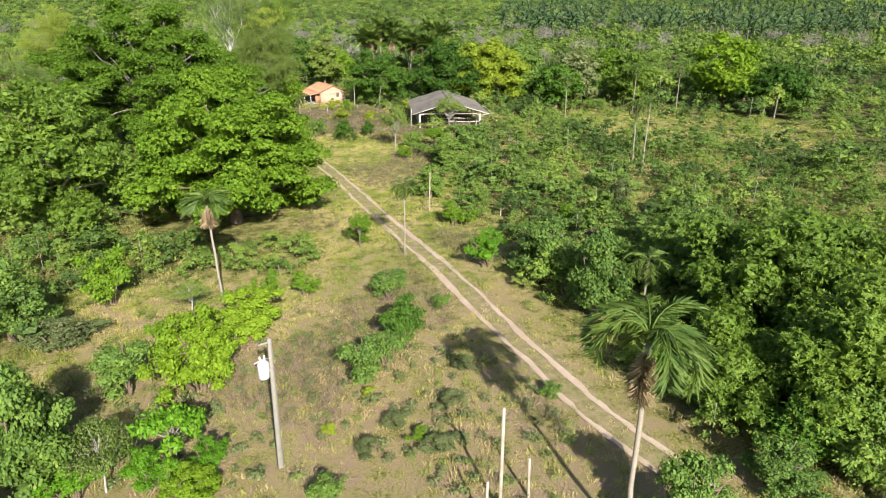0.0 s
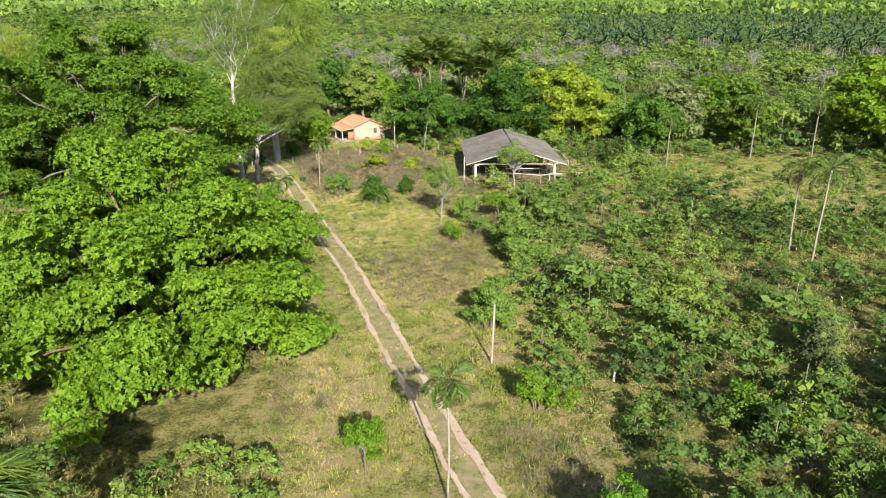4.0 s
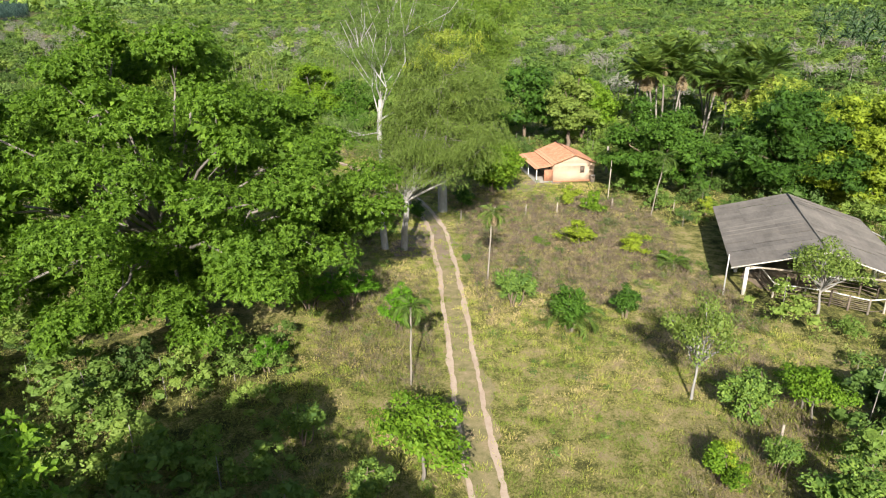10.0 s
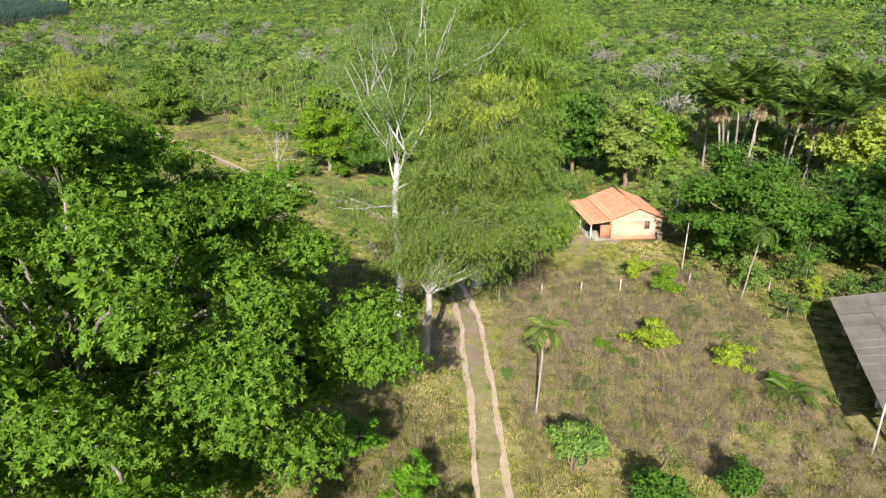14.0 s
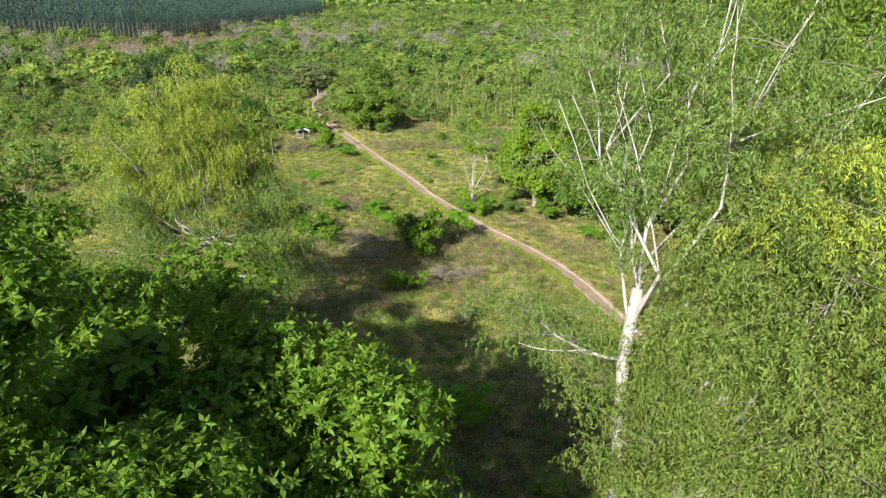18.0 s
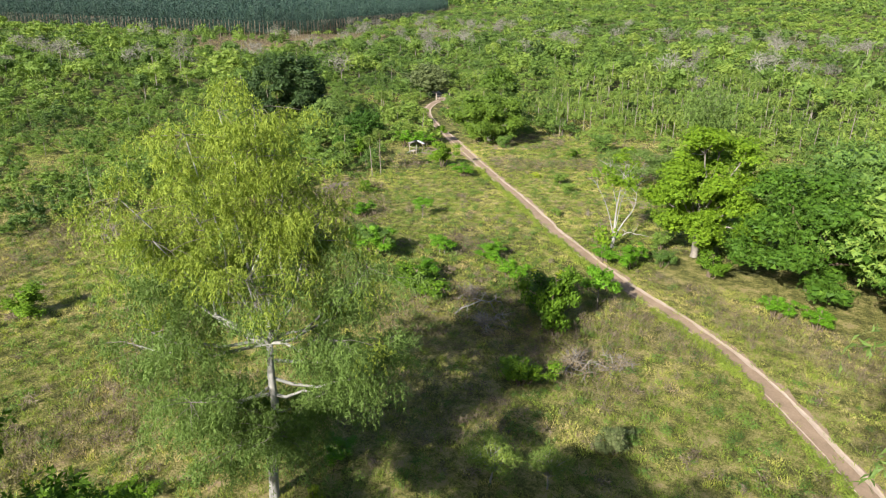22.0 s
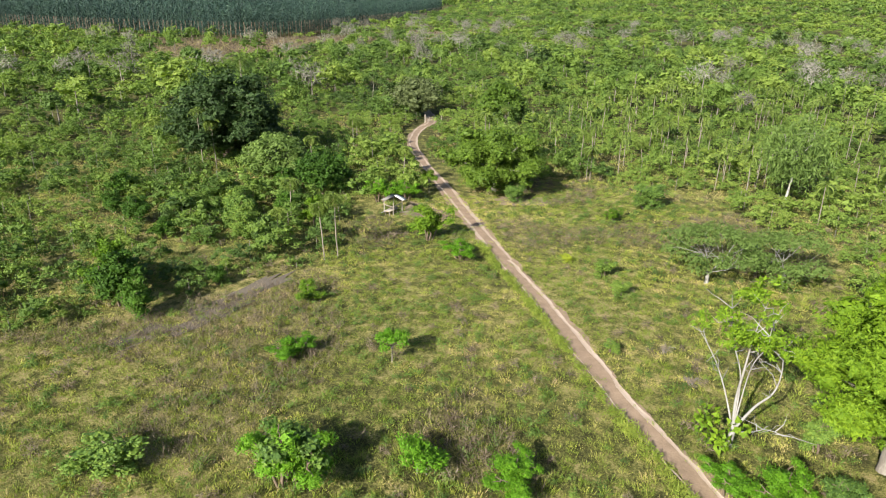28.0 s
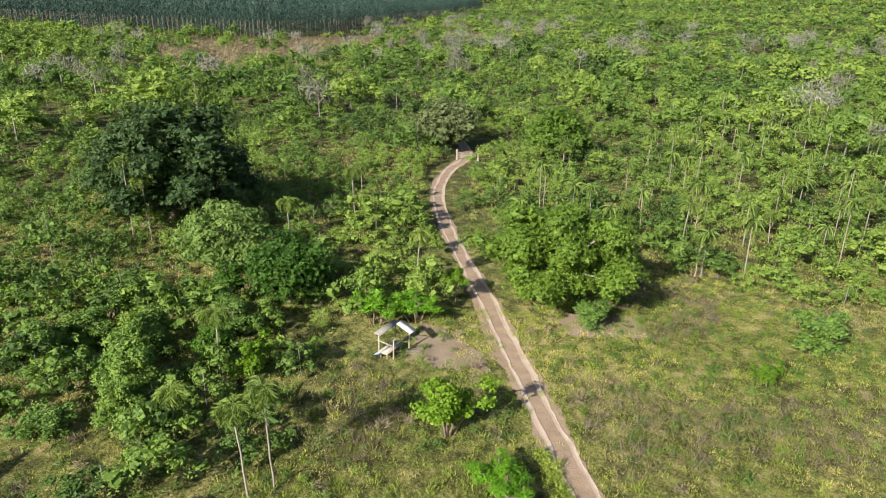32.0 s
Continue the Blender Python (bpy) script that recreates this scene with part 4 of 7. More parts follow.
# trees round house and shed
broadleaf("mango_tree", 49.4, 138.5, 12.6, 7.4, 0.4, 78, 1.75, 900, 0.25, LEAF_MANGO, BARK_BROWN, 0.5, "dense dark-green mango tree behind the cattle shed", seed=61, narrow=0.35)
broadleaf("mango_tree", 57.8, 136.5, 12.4, 8.2, 0.4, 78, 1.75, 900, 0.25, LEAF_YELLOW, BARK_BROWN, 0.5, "mango tree flushed with yellow-green young leaves", seed=62, narrow=0.35)
broadleaf("broadleaf_tree", 35.4, 140.4, 10.6, 6.2, 0.3, 60, 1.5, 800, 0.23, LEAF_MANGO, BARK_BROWN, 0.35, "rounded dark-green tree beside the house", seed=63)
broadleaf("broadleaf_tree", 28, 164, 13.0, 3.6, 1.0, 42, 1.4, 700, 0.24, LEAF_EUC, BARK_BROWN, 0.3, "upright pointed light-green tree behind the house", seed=64)
broadleaf("broadleaf_tree", 15.9, 138.6, 6.6, 3.7, 0.3, 30, 1.25, 600, 0.24, LEAF_BRIGHT, BARK_BROWN, 0.25, "bushy bright-green tree beside the house porch", seed=65)
for i, (tx, ty, th, tr, mat, lab) in enumerate(((22, 172, 13, 6, LEAF_MANGO, "dark-green tree in the wood behind the house"), (32, 176, 10, 5, LEAF_BRIGHT, "bright-green tree in the wood behind the house"), (12, 160, 12, 6, LEAF_DARK, "dark-green tree in the wood behind the eucalyptus"),
                                                (60, 166, 11.5, 7, LEAF_EUC_YELLOW, "pale yellow-green tree behind the mango trees"), (72, 128, 9, 5, LEAF_MANGO, "dark-green tree at the edge of the scrub"), (81.7, 121.5, 11, 4.6, LEAF_DARK, "dark-green tree at the edge of a grassy glade"),
                                                (70, 150, 11, 6, LEAF_SHRUB, "olive-green tree in the far wood"), (4, 168, 12, 6, LEAF_SHRUB, "olive-green tree behind the eucalyptus grove"), (90, 140, 10, 6, LEAF_BRIGHT, "light-green tree in the far wood"),
                                                (98, 113, 15, 6.4, LEAF_LIME, "tall yellow-green tree at the edge of a glade"), (103, 104, 9.5, 5.2, LEAF_MANGO, "rounded green tree at the edge of a glade"), (112, 122, 11, 6, LEAF_DARK, "dark-green tree in the far wood"), (72, 126, 11, 5.5, LEAF_GREY, "grey-green thin-leaved tree behind the glade"), (66, 122, 9.5, 4.5, LEAF_MANGO, "dark-green tree with a pale trunk behind the glade"), (64, 132, 6, 4, LEAF_DARK, "low dark tree behind the shed"))):
    broadleaf("broadleaf_tree", tx, ty, th, tr, 0.8, 26, tr * 0.36, 380, 0.42, mat, BARK_BROWN, 0.3, lab, seed=70 + i)
# second field
broadleaf("broadleaf_tree", -12.4, 170.5, 12.8, 4.7, -0.6, 66, 1.2, 1300, 0.2, LEAF_LIME, BARK_GREY, 0.3, "bright yellow-green large-leaved tree beside the track", seed=90, narrow=0.45)
broadleaf("mango_tree", -2.6, 168.5, 9.6, 6.0, 0.3, 60, 1.5, 900, 0.22, LEAF_MANGO, BARK_BROWN, 0.4, "wide dark-green mango tree at the edge of the meadow", seed=91, narrow=0.35)
broadleaf("mango_tree", 8.5, 166, 9.5, 6.5, 0.3, 60, 1.6, 800, 0.24, LEAF_MANGO, BARK_BROWN, 0.4, "dense dark-green mango tree beside another", seed=92, narrow=0.35)
broadleaf("broadleaf_tree", 0, 182, 10, 6, 0.5, 31, 2.2, 396, 0.37, LEAF_SHRUB, BARK_BROWN, 0.35, "olive-green tree behind the mango trees", seed=93)
broadleaf("broadleaf_tree", -53.6, 203.2, 7.6, 5.2, 0.2, 60, 1.4, 1500, 0.14, LEAF_DARK, BARK_GREY, 0.3, "broad low mid-green tree beside the bend of the track", seed=94, stretch=(1.1, 0.95))
broadleaf("broadleaf_tree", -91, 194.2, 11.2, 7.4, 0.2, 70, 1.8, 620, 0.28, LEAF_DEEP, BARK_BROWN, 0.4, "large dark-green tree standing over the scrub", seed=95)
broadleaf("broadleaf_tree", -25.6, 189.6, 5.4, 4.6, 0.6, 38, 0.85, 760, 0.13, LEAF_EUC_DULL, BARK_WHITE, 0.17, "flat-topped sparse tree with brownish twigs in the meadow", seed=96, gap=0.3, flat=0.7, core=0.5, limbs=1.0, fork=0.12)
broadleaf("broadleaf_tree", -20.4, 193.4, 4.8, 4.0, 0.4, 38, 0.85, 760, 0.13, LEAF_EUC_DULL, BARK_WHITE, 0.16, "low sparse tree with grey twisted limbs beside another", seed=107, gap=0.3, flat=0.8, core=0.5, fork=0.12)
broadleaf("broadleaf_tree", -76.5, 190, 6.4, 3.6, 0.2, 36, 1.1, 520, 0.19, LEAF_EUC_DULL, BARK_GREY, 0.2, "dull green tree on a grey stem in the scrub", seed=97)
broadleaf("broadleaf_tree", -69, 190, 5.4, 3.0, 0.1, 32, 1.0, 400, 0.2, LEAF_MANGO, BARK_BROWN, 0.2, "dark-green tree in the scrub near the shelter", seed=98)
broadleaf("broadleaf_tree", -92, 240, 7.5, 5, 0.4, 24, 1.95, 363, 0.37, LEAF_GREY, BARK_GREY, 0.3, "grey-green tree at the gate", seed=99)
broadleaf("broadleaf_tree", -76, 246, 7, 4.5, 0.4, 24, 1.71, 363, 0.37, LEAF_DARK, BARK_BROWN, 0.3, "dark tree over the end of the track", seed=100)
broadleaf("broadleaf_tree", 32.4, 32.4, 8.8, 5.2, 0.0, 60, 1.4, 800, 0.21, LEAF_DARK, BARK_BROWN, 0.3, "dense dull-green rounded tree in the thicket", seed=101)
broadleaf("broadleaf_tree", 29, 24, 7.2, 4.0, 0.0, 46, 1.3, 700, 0.2, LEAF_DARK, BARK_BROWN, 0.25, "dense green shrubby tree at the track side", seed=102)
broadleaf("broadleaf_tree", 25.2, 27, 4.8, 3.4, 0.0, 40, 1.15, 640, 0.19, LEAF_DARK, BARK_BROWN, 0.2, "dense dark bushy tree beside the track", seed=104)
broadleaf("broadleaf_tree", 40, 36, 6.4, 4.4, 0.0, 36, 1.5, 460, 0.27, LEAF_DARK, BARK_BROWN, 0.25, "dark-green tree in the depth of the thicket", seed=105)
broadleaf("broadleaf_tree", 33, 41, 5.6, 3.6, 0.0, 34, 1.3, 460, 0.24, LEAF_SHRUB, BARK_BROWN, 0.22, "dull-green tree in the depth of the thicket", seed=106)
broadleaf("broadleaf_tree", 37, 27, 7.4, 4.6, 0.0, 40, 1.5, 520, 0.25, LEAF_DARK, BARK_BROWN, 0.25, "dense dark thicket tree", seed=103)


def dead_tree():
    rng = np.random.default_rng(110)
    ob = thing("half_dead_tree", pose(-19.3, 168.0, 0), "half-dead forked tree with bare white limbs and a tuft of leaves", "tree")
    b, lv, lf, count = Build(), [], [], 0
    fork = np.array([0.1, 0, 1.1])
    b.tube(limb(rng, (0, 0, -0.2), fork, 0, 4, 0.02), [0.24, 0.19, 0.17, 0.16], 9)
    for way, girth, green in ((((-0.1, 0.2, 2.6), (0.15, 0.3, 4.6), (0.1, 0.4, 6.6), (0.5, 0.5, 8.6)), 0.13, 1), (((0.9, 0.1, 2.8), (1.5, 0.0, 4.0), (1.7, 0.2, 5.0), (1.5, 0.3, 6.6)), 0.12, 0), (((-0.5, 0.2, 2.9), (-1.3, 0.3, 4.2), (-1.7, 0.2, 5.2), (-2.4, 0.1, 6.4)), 0.08, 0),
                              (((0.0, 0.3, 4.0), (-0.6, 0.5, 5.6), (-0.9, 0.4, 7.2), (-1.2, 0.6, 8.2)), 0.075, 1), (((0.3, 0.4, 4.6), (0.8, 0.2, 6.2), (0.9, -0.1, 7.4), (1.2, -0.2, 8.0)), 0.06, 1), (((0.8, -0.3, 1.6), (1.6, -0.5, 2.0), (2.0, -0.6, 2.2), (2.6, -0.5, 2.2)), 0.05, 0)):
        p = curve_points(np.array([(fork[0], fork[1], fork[2])] + list(way)) + np.array([[0, 0, 0]] + [list(q) for q in rng.normal(size=(4, 3)) * 0.08]), 0.3)
        b.tube(p, np.linspace(girth * 0.75, 0.012, len(p)), 8)
        for s in (0.5, 0.62, 0.75, 0.86, 0.95):
            q = p[int(s * (len(p) - 1))]
            for _ in range(2):
                e = q + rng.normal(size=3) * [0.7, 0.7, 0.4] + [0, 0, 0.4]
                b.tube(limb(rng, q, e, 0.03, 4), [0.028, 0.02, 0.013, 0.005], 5)
        if green:
            for _ in range(7):
                c = p[int(rng.uniform(0.72, 1.0) * (len(p) - 1))] + rng.normal(size=3) * [0.65, 0.65, 0.5]
                v, f = rosettes(rng, c, (0.55, 0.55, 0.42), 150, 0.24, 0.25, 0.42)
                lv.append(v); lf.append(f + count); count += len(v)
    for _ in range(5):
        v, f = blob(rng, np.array([0, 0, 1.6]) + rng.normal(size=3) * [0.9, 0.7, 0.6], (0.5, 0.5, 0.4), 40, 0.35, 0.2, 0.5)
        lv.append(v); lf.append(f + count); count += len(v)
    part("trunk", b, BARK_WHITE, ob)
    part("crown", np_mesh("crown", np.concatenate(lv), np.concatenate(lf)), LEAF_LIME, ob)


dead_tree()

# ---- palms ----
palm("palm_tree", 14.7, 20.7, 8.7, 12, 3.0, "tall palm with long drooping green fronds and dry skirts", 201, trunk_r=0.11, lean=(0.1, 0.2), dead=6, leaflets=64, leaflet=0.72, joined=False, hang=1.5, low=70, high=122, bend=172)
palm("palm_tree", 0.9, 49.3, 7.0, 13, 1.9, "slim palm with a leaning pale trunk and ragged fronds", 202, trunk_r=0.09, lean=(-0.3, 0.1), dead=6, leaflets=44, leaflet=0.75, joined=False, hang=1.5, low=60, high=120, bend=160)
palm("palm_tree", 15.6, 54.2, 5.9, 12, 1.25, "thin young palm on a straight pale stem beside the track", 203, trunk_r=0.055, leaflets=26, leaflet=0.5, hang=0.9)
palm("palm_tree", 26.7, 36.9, 4.4, 12, 1.6, "slim palm standing in the thicket", 204, trunk_r=0.08, dead=2, leaflet=0.6, hang=0.8)
palm("palm_tree", 15.1, 112.7, 5.6, 10, 1.3, "thin palm with a small crown on a tall grey stem", 205, trunk_r=0.07, dead=4, leaflet=0.5, lean=(0.15, 0), hang=0.8)
palm("palm_tree", 10.4, 96.4, 5.0, 10, 1.2, "thin young palm on a pale stem at the track side", 206, trunk_r=0.06, leaflet=0.5, hang=0.8)
palm("palm_tree", 32.6, 131.4, 6.2, 11, 1.5, "tall thin palm on a leaning white stem near the house", 207, trunk_r=0.06, lean=(0.9, 0.3), leaflet=0.55)
palm("palm_tree", 20.6, 103.6, 1.2, 12, 2.2, "short young palm with yellowing fronds among shrubs", 208, trunk_r=0.12, leaflet=0.6, low=-10, dead=2)
palm("palm_tree", 52, 36, 5.5, 15, 3.4, "palm with long drooping fronds over the thicket", 210, trunk_r=0.14, leaflets=40, leaflet=0.9, hang=1.0, low=-20, bend=100)
palm("palm_tree", 30.7, 115.8, 0.5, 10, 1.7, "stemless young palm in dry grass", 209, trunk_r=0.1, leaflet=0.5, low=5)
for i, (px, py, ph, fl, lab) in enumerate(((54.3, 78.5, 7.6, 2.0, "tall palm standing over the scrub"), (52.8, 74.3, 8.4, 2.4, "tall leaning palm with a full crown in the scrub"), (61.2, 109.4, 7.6, 1.8, "tall palm at the edge of the glade"), (84.6, 109.3, 9.2, 2.8, "tall drooping palm standing in the glade"), (79, 115, 8.6, 2.6, "tall palm at the back of the glade"),
                                           (-54.4, 174.9, 5.0, 1.1, "thin palm on a bare pale stem"), (-53.9, 176.0, 5.7, 1.1, "thin palm on a bare pale stem beside another"), (-63, 197.5, 4.8, 1.2, "thin palm behind the shelter"), (-89.8, 189.4, 7.4, 1.5, "thin palm before the large dark tree"),
                                           (-87.9, 190.1, 6.2, 1.4, "thin palm before the large dark tree"), (-64.2, 180.4, 4.4, 1.2, "thin palm in the scrub"), (-59.9, 174.7, 3.4, 1.2, "short thin palm in the scrub"), (-79.1, 198.6, 3.8, 1.3, "thin palm in the scrub"),
                                           (-83.5, 213, 3.8, 1.2, "thin palm in the scrub"), (-79.2, 207.4, 5.0, 1.2, "thin palm near the bend of the track"), (-46.7, 214.9, 3.9, 1.1, "thin bare-stemmed palm in the thicket"), (-49.5, 219.4, 4.8, 1.1, "thin bare-stemmed palm in the thicket"),
                                           (-43.8, 237.2, 4.6, 1.2, "thin bare-stemmed palm in the thicket"), (-36.7, 235.3, 4.2, 1.2, "thin bare-stemmed palm in the thicket"), (-47.9, 233.7, 2.9, 1.2, "thin bare-stemmed palm in the thicket"), (-43.8, 228.2, 3.1, 1.2, "thin bare-stemmed palm in the thicket"),
                                           (-71.2, 237.7, 3.9, 1.2, "thin bare-stemmed palm in the thicket"), (-56.4, 221.5, 3.0, 1.2, "thin bare-stemmed palm in the thicket"), (-91.8, 198.8, 13.2, 2.2, "dark full-crowned palm rising over the large tree"), (42.2, 142.3, 6.4, 1.6, "palm with a bare stem behind the shed"))):
    thin = fl < 1.55
    palm("palm_tree", px, py, ph, 15 if thin else 12, fl, lab, 220 + i, trunk_r=0.05 if thin else 0.08, lean=(0.3 * math.sin(i * 2.1), 0.3 * math.cos(i * 1.7)), leaflets=24, leaflet=0.42 if thin else 0.62, dead=2 if i % 3 == 0 else 0, hang=1.0 if thin else 0.8, low=-20 if thin else -55, bend=150 if thin else 95, green=LEAF_EUC if thin else None)
grng = np.random.default_rng(300)
for i in range(20):
    palm("fan_palm", 42 + grng.uniform(0, 22), 170 + grng.uniform(0, 20), grng.uniform(9.5, 13.6), 20, 3.5, "tall feathery palm in the grove behind the house", 320 + i, trunk_r=0.17, lean=(grng.normal() * 1.2, grng.normal() * 1.2), bark=BARK_GREY, leaflets=24, leaflet=1.1, low=-15, high=112, dead=5, hang=0.3, blade=0.2, green=LEAF_PALM, group="palm grove", bend=36)


# ---- shrubs set one by one ----
KINDS = {
    "green": shrub_kind("shrub", "leafy mid-green shrub in the grass", LEAF_SHRUB, 401, 34, 130, 0.050),
    "bright": shrub_kind("shrub", "bright-green leafy shrub in the grass", LEAF_BRIGHT, 402, 32, 120, 0.059),
    "yellow": shrub_kind("shrub", "yellow-green leafy shrub in the grass", LEAF_YELLOW, 403, 30, 120, 0.055),
    "fern": shrub_kind("shrub", "vivid green feathery shrub in the grass", LEAF_FERN, 404, 40, 170, 0.039, 0.3),
    "dark": shrub_kind("shrub", "dark-green dense shrub in the grass", LEAF_MANGO, 405, 34, 130, 0.050),
    "grey": shrub_kind("shrub", "grey-green small-leaved shrub in dry grass", LEAF_GREY, 406, 34, 130, 0.036),
    "dry": shrub_kind("shrub", "leafless twiggy dry bush", LEAF_DRY, 407, 14, 49, 0.032, bare=True, bark=BARK_GREY),
    "big": shrub_kind("shrub", "tall dense leafy green shrub in the thicket", LEAF_SHRUB, 411, 80, 210, 0.04, stems=9),
    "bigyellow": shrub_kind("shrub", "tall yellow-green leafy shrub in the grass", LEAF_LIME, 412, 80, 210, 0.04, stems=9),
    "sapling": sapling_kind("young_tree", "slender young tree with light-green leaves", LEAF_BRIGHT, 408, 16, 198, 0.046, BARK_GREY),
    "pale": sapling_kind("young_tree", "airy young tree with pale stem and small light-green leaves", LEAF_EUC, 409, 26, 170, 0.03, BARK_WHITE, stem=0.4),
    "treelet": sapling_kind("young_tree", "small tree with vivid green leaves on a thin stem", LEAF_FERN, 410, 10, 162, 0.059, BARK_GREY, stem=0.5, spread=0.4),
}
SHRUBS = """big -66.5 176 3.4 4.6|big -69.5 178.5 3.2 4.4|big -64 174.5 2.6 3.6|green -70.5 173.5 2.2 3.2|big -73.5 177.5 2.6 3.8|dark -65.5 181 2.8 3.4|bright -62 181.3 3.0 2.6|big -68 184 3 4|green -66 171.5 2 3|dark -70 170 2 3.2|green -76 180 2.4 3.4|dark -84.6 175 3.2 4.4|dark -76 171.2 2.8 4.2|big -73.2 174 3.0 4.2|dark -81 171.5 2.4 3.6|dark -72 187 3.2 3.8|green -61.8 175.2 1.8 2.6|dark -57.6 166 1.6 2.4|bigyellow -0.6 37.8 4.8 4.4|bigyellow 2.4 43 3.4 4.2|bright -1.8 39.6 3.4 3|big -7.5 32 5.8 5|big -11.3 47.4 5 5.6|grey -8.1 44.8 2.2 4|green -4.2 38.3 3.4 3.6|dark 11.06 38.7 3.4 2.8|green 7.8 36 2.6 3.4|green 9.4 37.2 2.2 2.6|green 12 45.8 2.1 3|bright 6.5 48.2 1.8 1.9|bright 4.1 48.4 2.1 1.6
bright 12.8 58 1.8 1.7|bright -6.3 51 4.1 3|pale -1.1 48.2 2.2 2.5|yellow 7.7 34 0.7 0.9|green 4.4 27 1.2 1.8|bigyellow -1.0 28.8 1.7 2.6|treelet -1.6 31 3.4 3.2|fern -2.9 30.0 2.2 2.6|fern -5.6 30.4 2.0 2.4|fern -0.2 30.4 1.8 2.2|pale -4.5 30.5 3.4 3.4|fern 21 49.6 3.3 3.6|big 24.4 38.6 6.0 5.0|bright 22.1 59.9 2.2 2.8
green 24.2 43.2 4.2 4.0|bright 32 55.5 2.3 3.2|big 23.8 45.4 5 5.2|big 29.5 43.9 3.2 4.8|green 12.8 47.5 1.5 3|sapling 12.4 56.8 3.2 2|big 22.9 70.2 3.6 4|big 29.5 81 3.6 5.5|green 16.8 107.6 3.2 3.4|dark 20.4 103.8 3.2 3.6
sapling 11.7 88.2 4.0 4.6|sapling 10.9 82 3.6 2.6|green 9.6 86 2.6 2.8|sapling 32 95.2 2.6 3.4|bright 25.4 88.7 1.8 2.1|pale 26.25 95.9 6.2 4.4|fern 8.9 103.6 3.3 3.2|yellow 10.9 83.5 1.2 2.6|green 5.6 90.4 2.6 2.2|fern 1.8 97.4 2.2 2.6
fern 5 107 3.2 4.2|fern 2.2 106 2.6 3.4|green 28.7 94 3.2 3.3|sapling 31.7 93.6 3.4 3.2|big 30 85.3 3.2 4.8|big 36.6 93.2 3.4 4.6|yellow 25.6 89.4 1.8 1.9|green 28.3 89.5 2.2 2.3|yellow 23.7 121.2 2.3 4|yellow 28 119.5 2 2.7|bright 30.5 117 1.2 1.8
dark 24.7 106.2 2.4 2.7|yellow 24.6 134.4 2.4 2.5|bright 26.5 131.6 2.4 2.6|pale 38.7 107.6 5.6 5.0|fern -3.8 126.6 3 3.8|fern -19.3 130.4 1 2.3|bright -15 141.9 1.9 2.9|bright -27.8 148.4 2.5 4.1|dark -18 150.8 3.4 4.6|bright -16.4 149.4 4.6 3.6
fern -27.2 159 1.6 3.5|fern -16.3 164.7 2.2 3.7|treelet -31.4 157 1.9 2.4|bright -48 129 2.3 3|big 16.7 20.0 4.4 3.4|big 22.6 21.4 2.6 3.2|dark 24.8 22.4 3.4 3.8|big 27 20.6 4.4 4.4|dark 29.6 19.5 4.6 4.6|big 31.5 22.5 5 5|bright -25 122.5 1 1.9|bright -21 121.4 1.9 3|yellow -17.1 126.7 1.8 1.5|treelet -15.3 154.7 3.5 3.2|fern -23.5 155.7 1.9 3.1|fern -1 161 1.8 2.8
fern -4 161.3 1.8 2.6|bright -49.8 168.2 1.4 2.3|fern -44.4 161.5 1.6 3|green -36.3 153 3.2 4.4|green -15.3 170.2 2.1 2.6|dark -60 159.5 4.2 4.5|dark -57.4 159 3 3.6|bright -63 160.5 4.2 3.4|fern -36 152.6 3.1 4.4|treelet -31 157.2 1.5 2.3
fern -29 151.4 2 3|treelet -38.9 164.6 2.3 2.2|bright -50 184.4 3.6 3.2|fern -44.9 182.2 1.8 3.8|yellow -19.9 158 1 1.2|yellow -21.6 157 0.9 1.4|green -43.7 148.7 2 3.9|fern -61.6 191.3 2.8 3.6|fern -59.6 193.5 2.5 3.8|sapling -59.3 197.8 3 1.8
green -36.3 207.4 3.2 4.6|bright -37.8 200.8 1.4 2|green -49.3 200.8 2.2 3.3|pale -12 133.2 2.7 3.2|pale -9.6 134.5 2.3 2.2|grey -8 139 1.6 2.4|dry -13 145.6 1.4 4.2|dry -10.8 147 1.2 3|dry -20.5 147 1.4 4|dry -24 150.5 1.3 3.6|dry -58 141 3.4 4.5
dry 32 52 1.8 3|dry 35 72 2.2 3.4|grey 40 60 3 4|green -30.5 183 1.4 2|green -33 186 1.6 2.6|yellow -37 187 0.8 1.2|dry -25 176 0.8 1.4|green -28 174 0.9 1.6|dry -22.5 173 0.7 1.5|fern -18.5 164.2 1.6 2.6|green -14 166 1.8 2.6|bright -10 166.5 2.2 3
green 2.5 124 1.4 2.2|grey 4 121.8 1 2|dark 12.8 133 2.4 3.4|dark 8 128.6 1.8 2.6|bright 20 121 0.8 1.6|grey 24 125 1 1.8|grey 27.5 127.5 0.8 1.6|green 13.4 116.6 0.7 1.2|grey 18 116 0.8 1.6|yellow 34.5 135.6 1.2 2|yellow 38.6 132 2 2
green 17 31 0.9 1.4|grey 8.5 31 0.8 1.8|grey 10 28.5 0.9 2.2|grey 11.6 32 0.9 2|bright 9.2 29.6 0.7 1|grey 6.5 29.5 0.8 1.6|yellow 5.2 31.4 0.6 0.9|green 15 43 1.2 1.8|grey 13.6 35 1 1.6"""
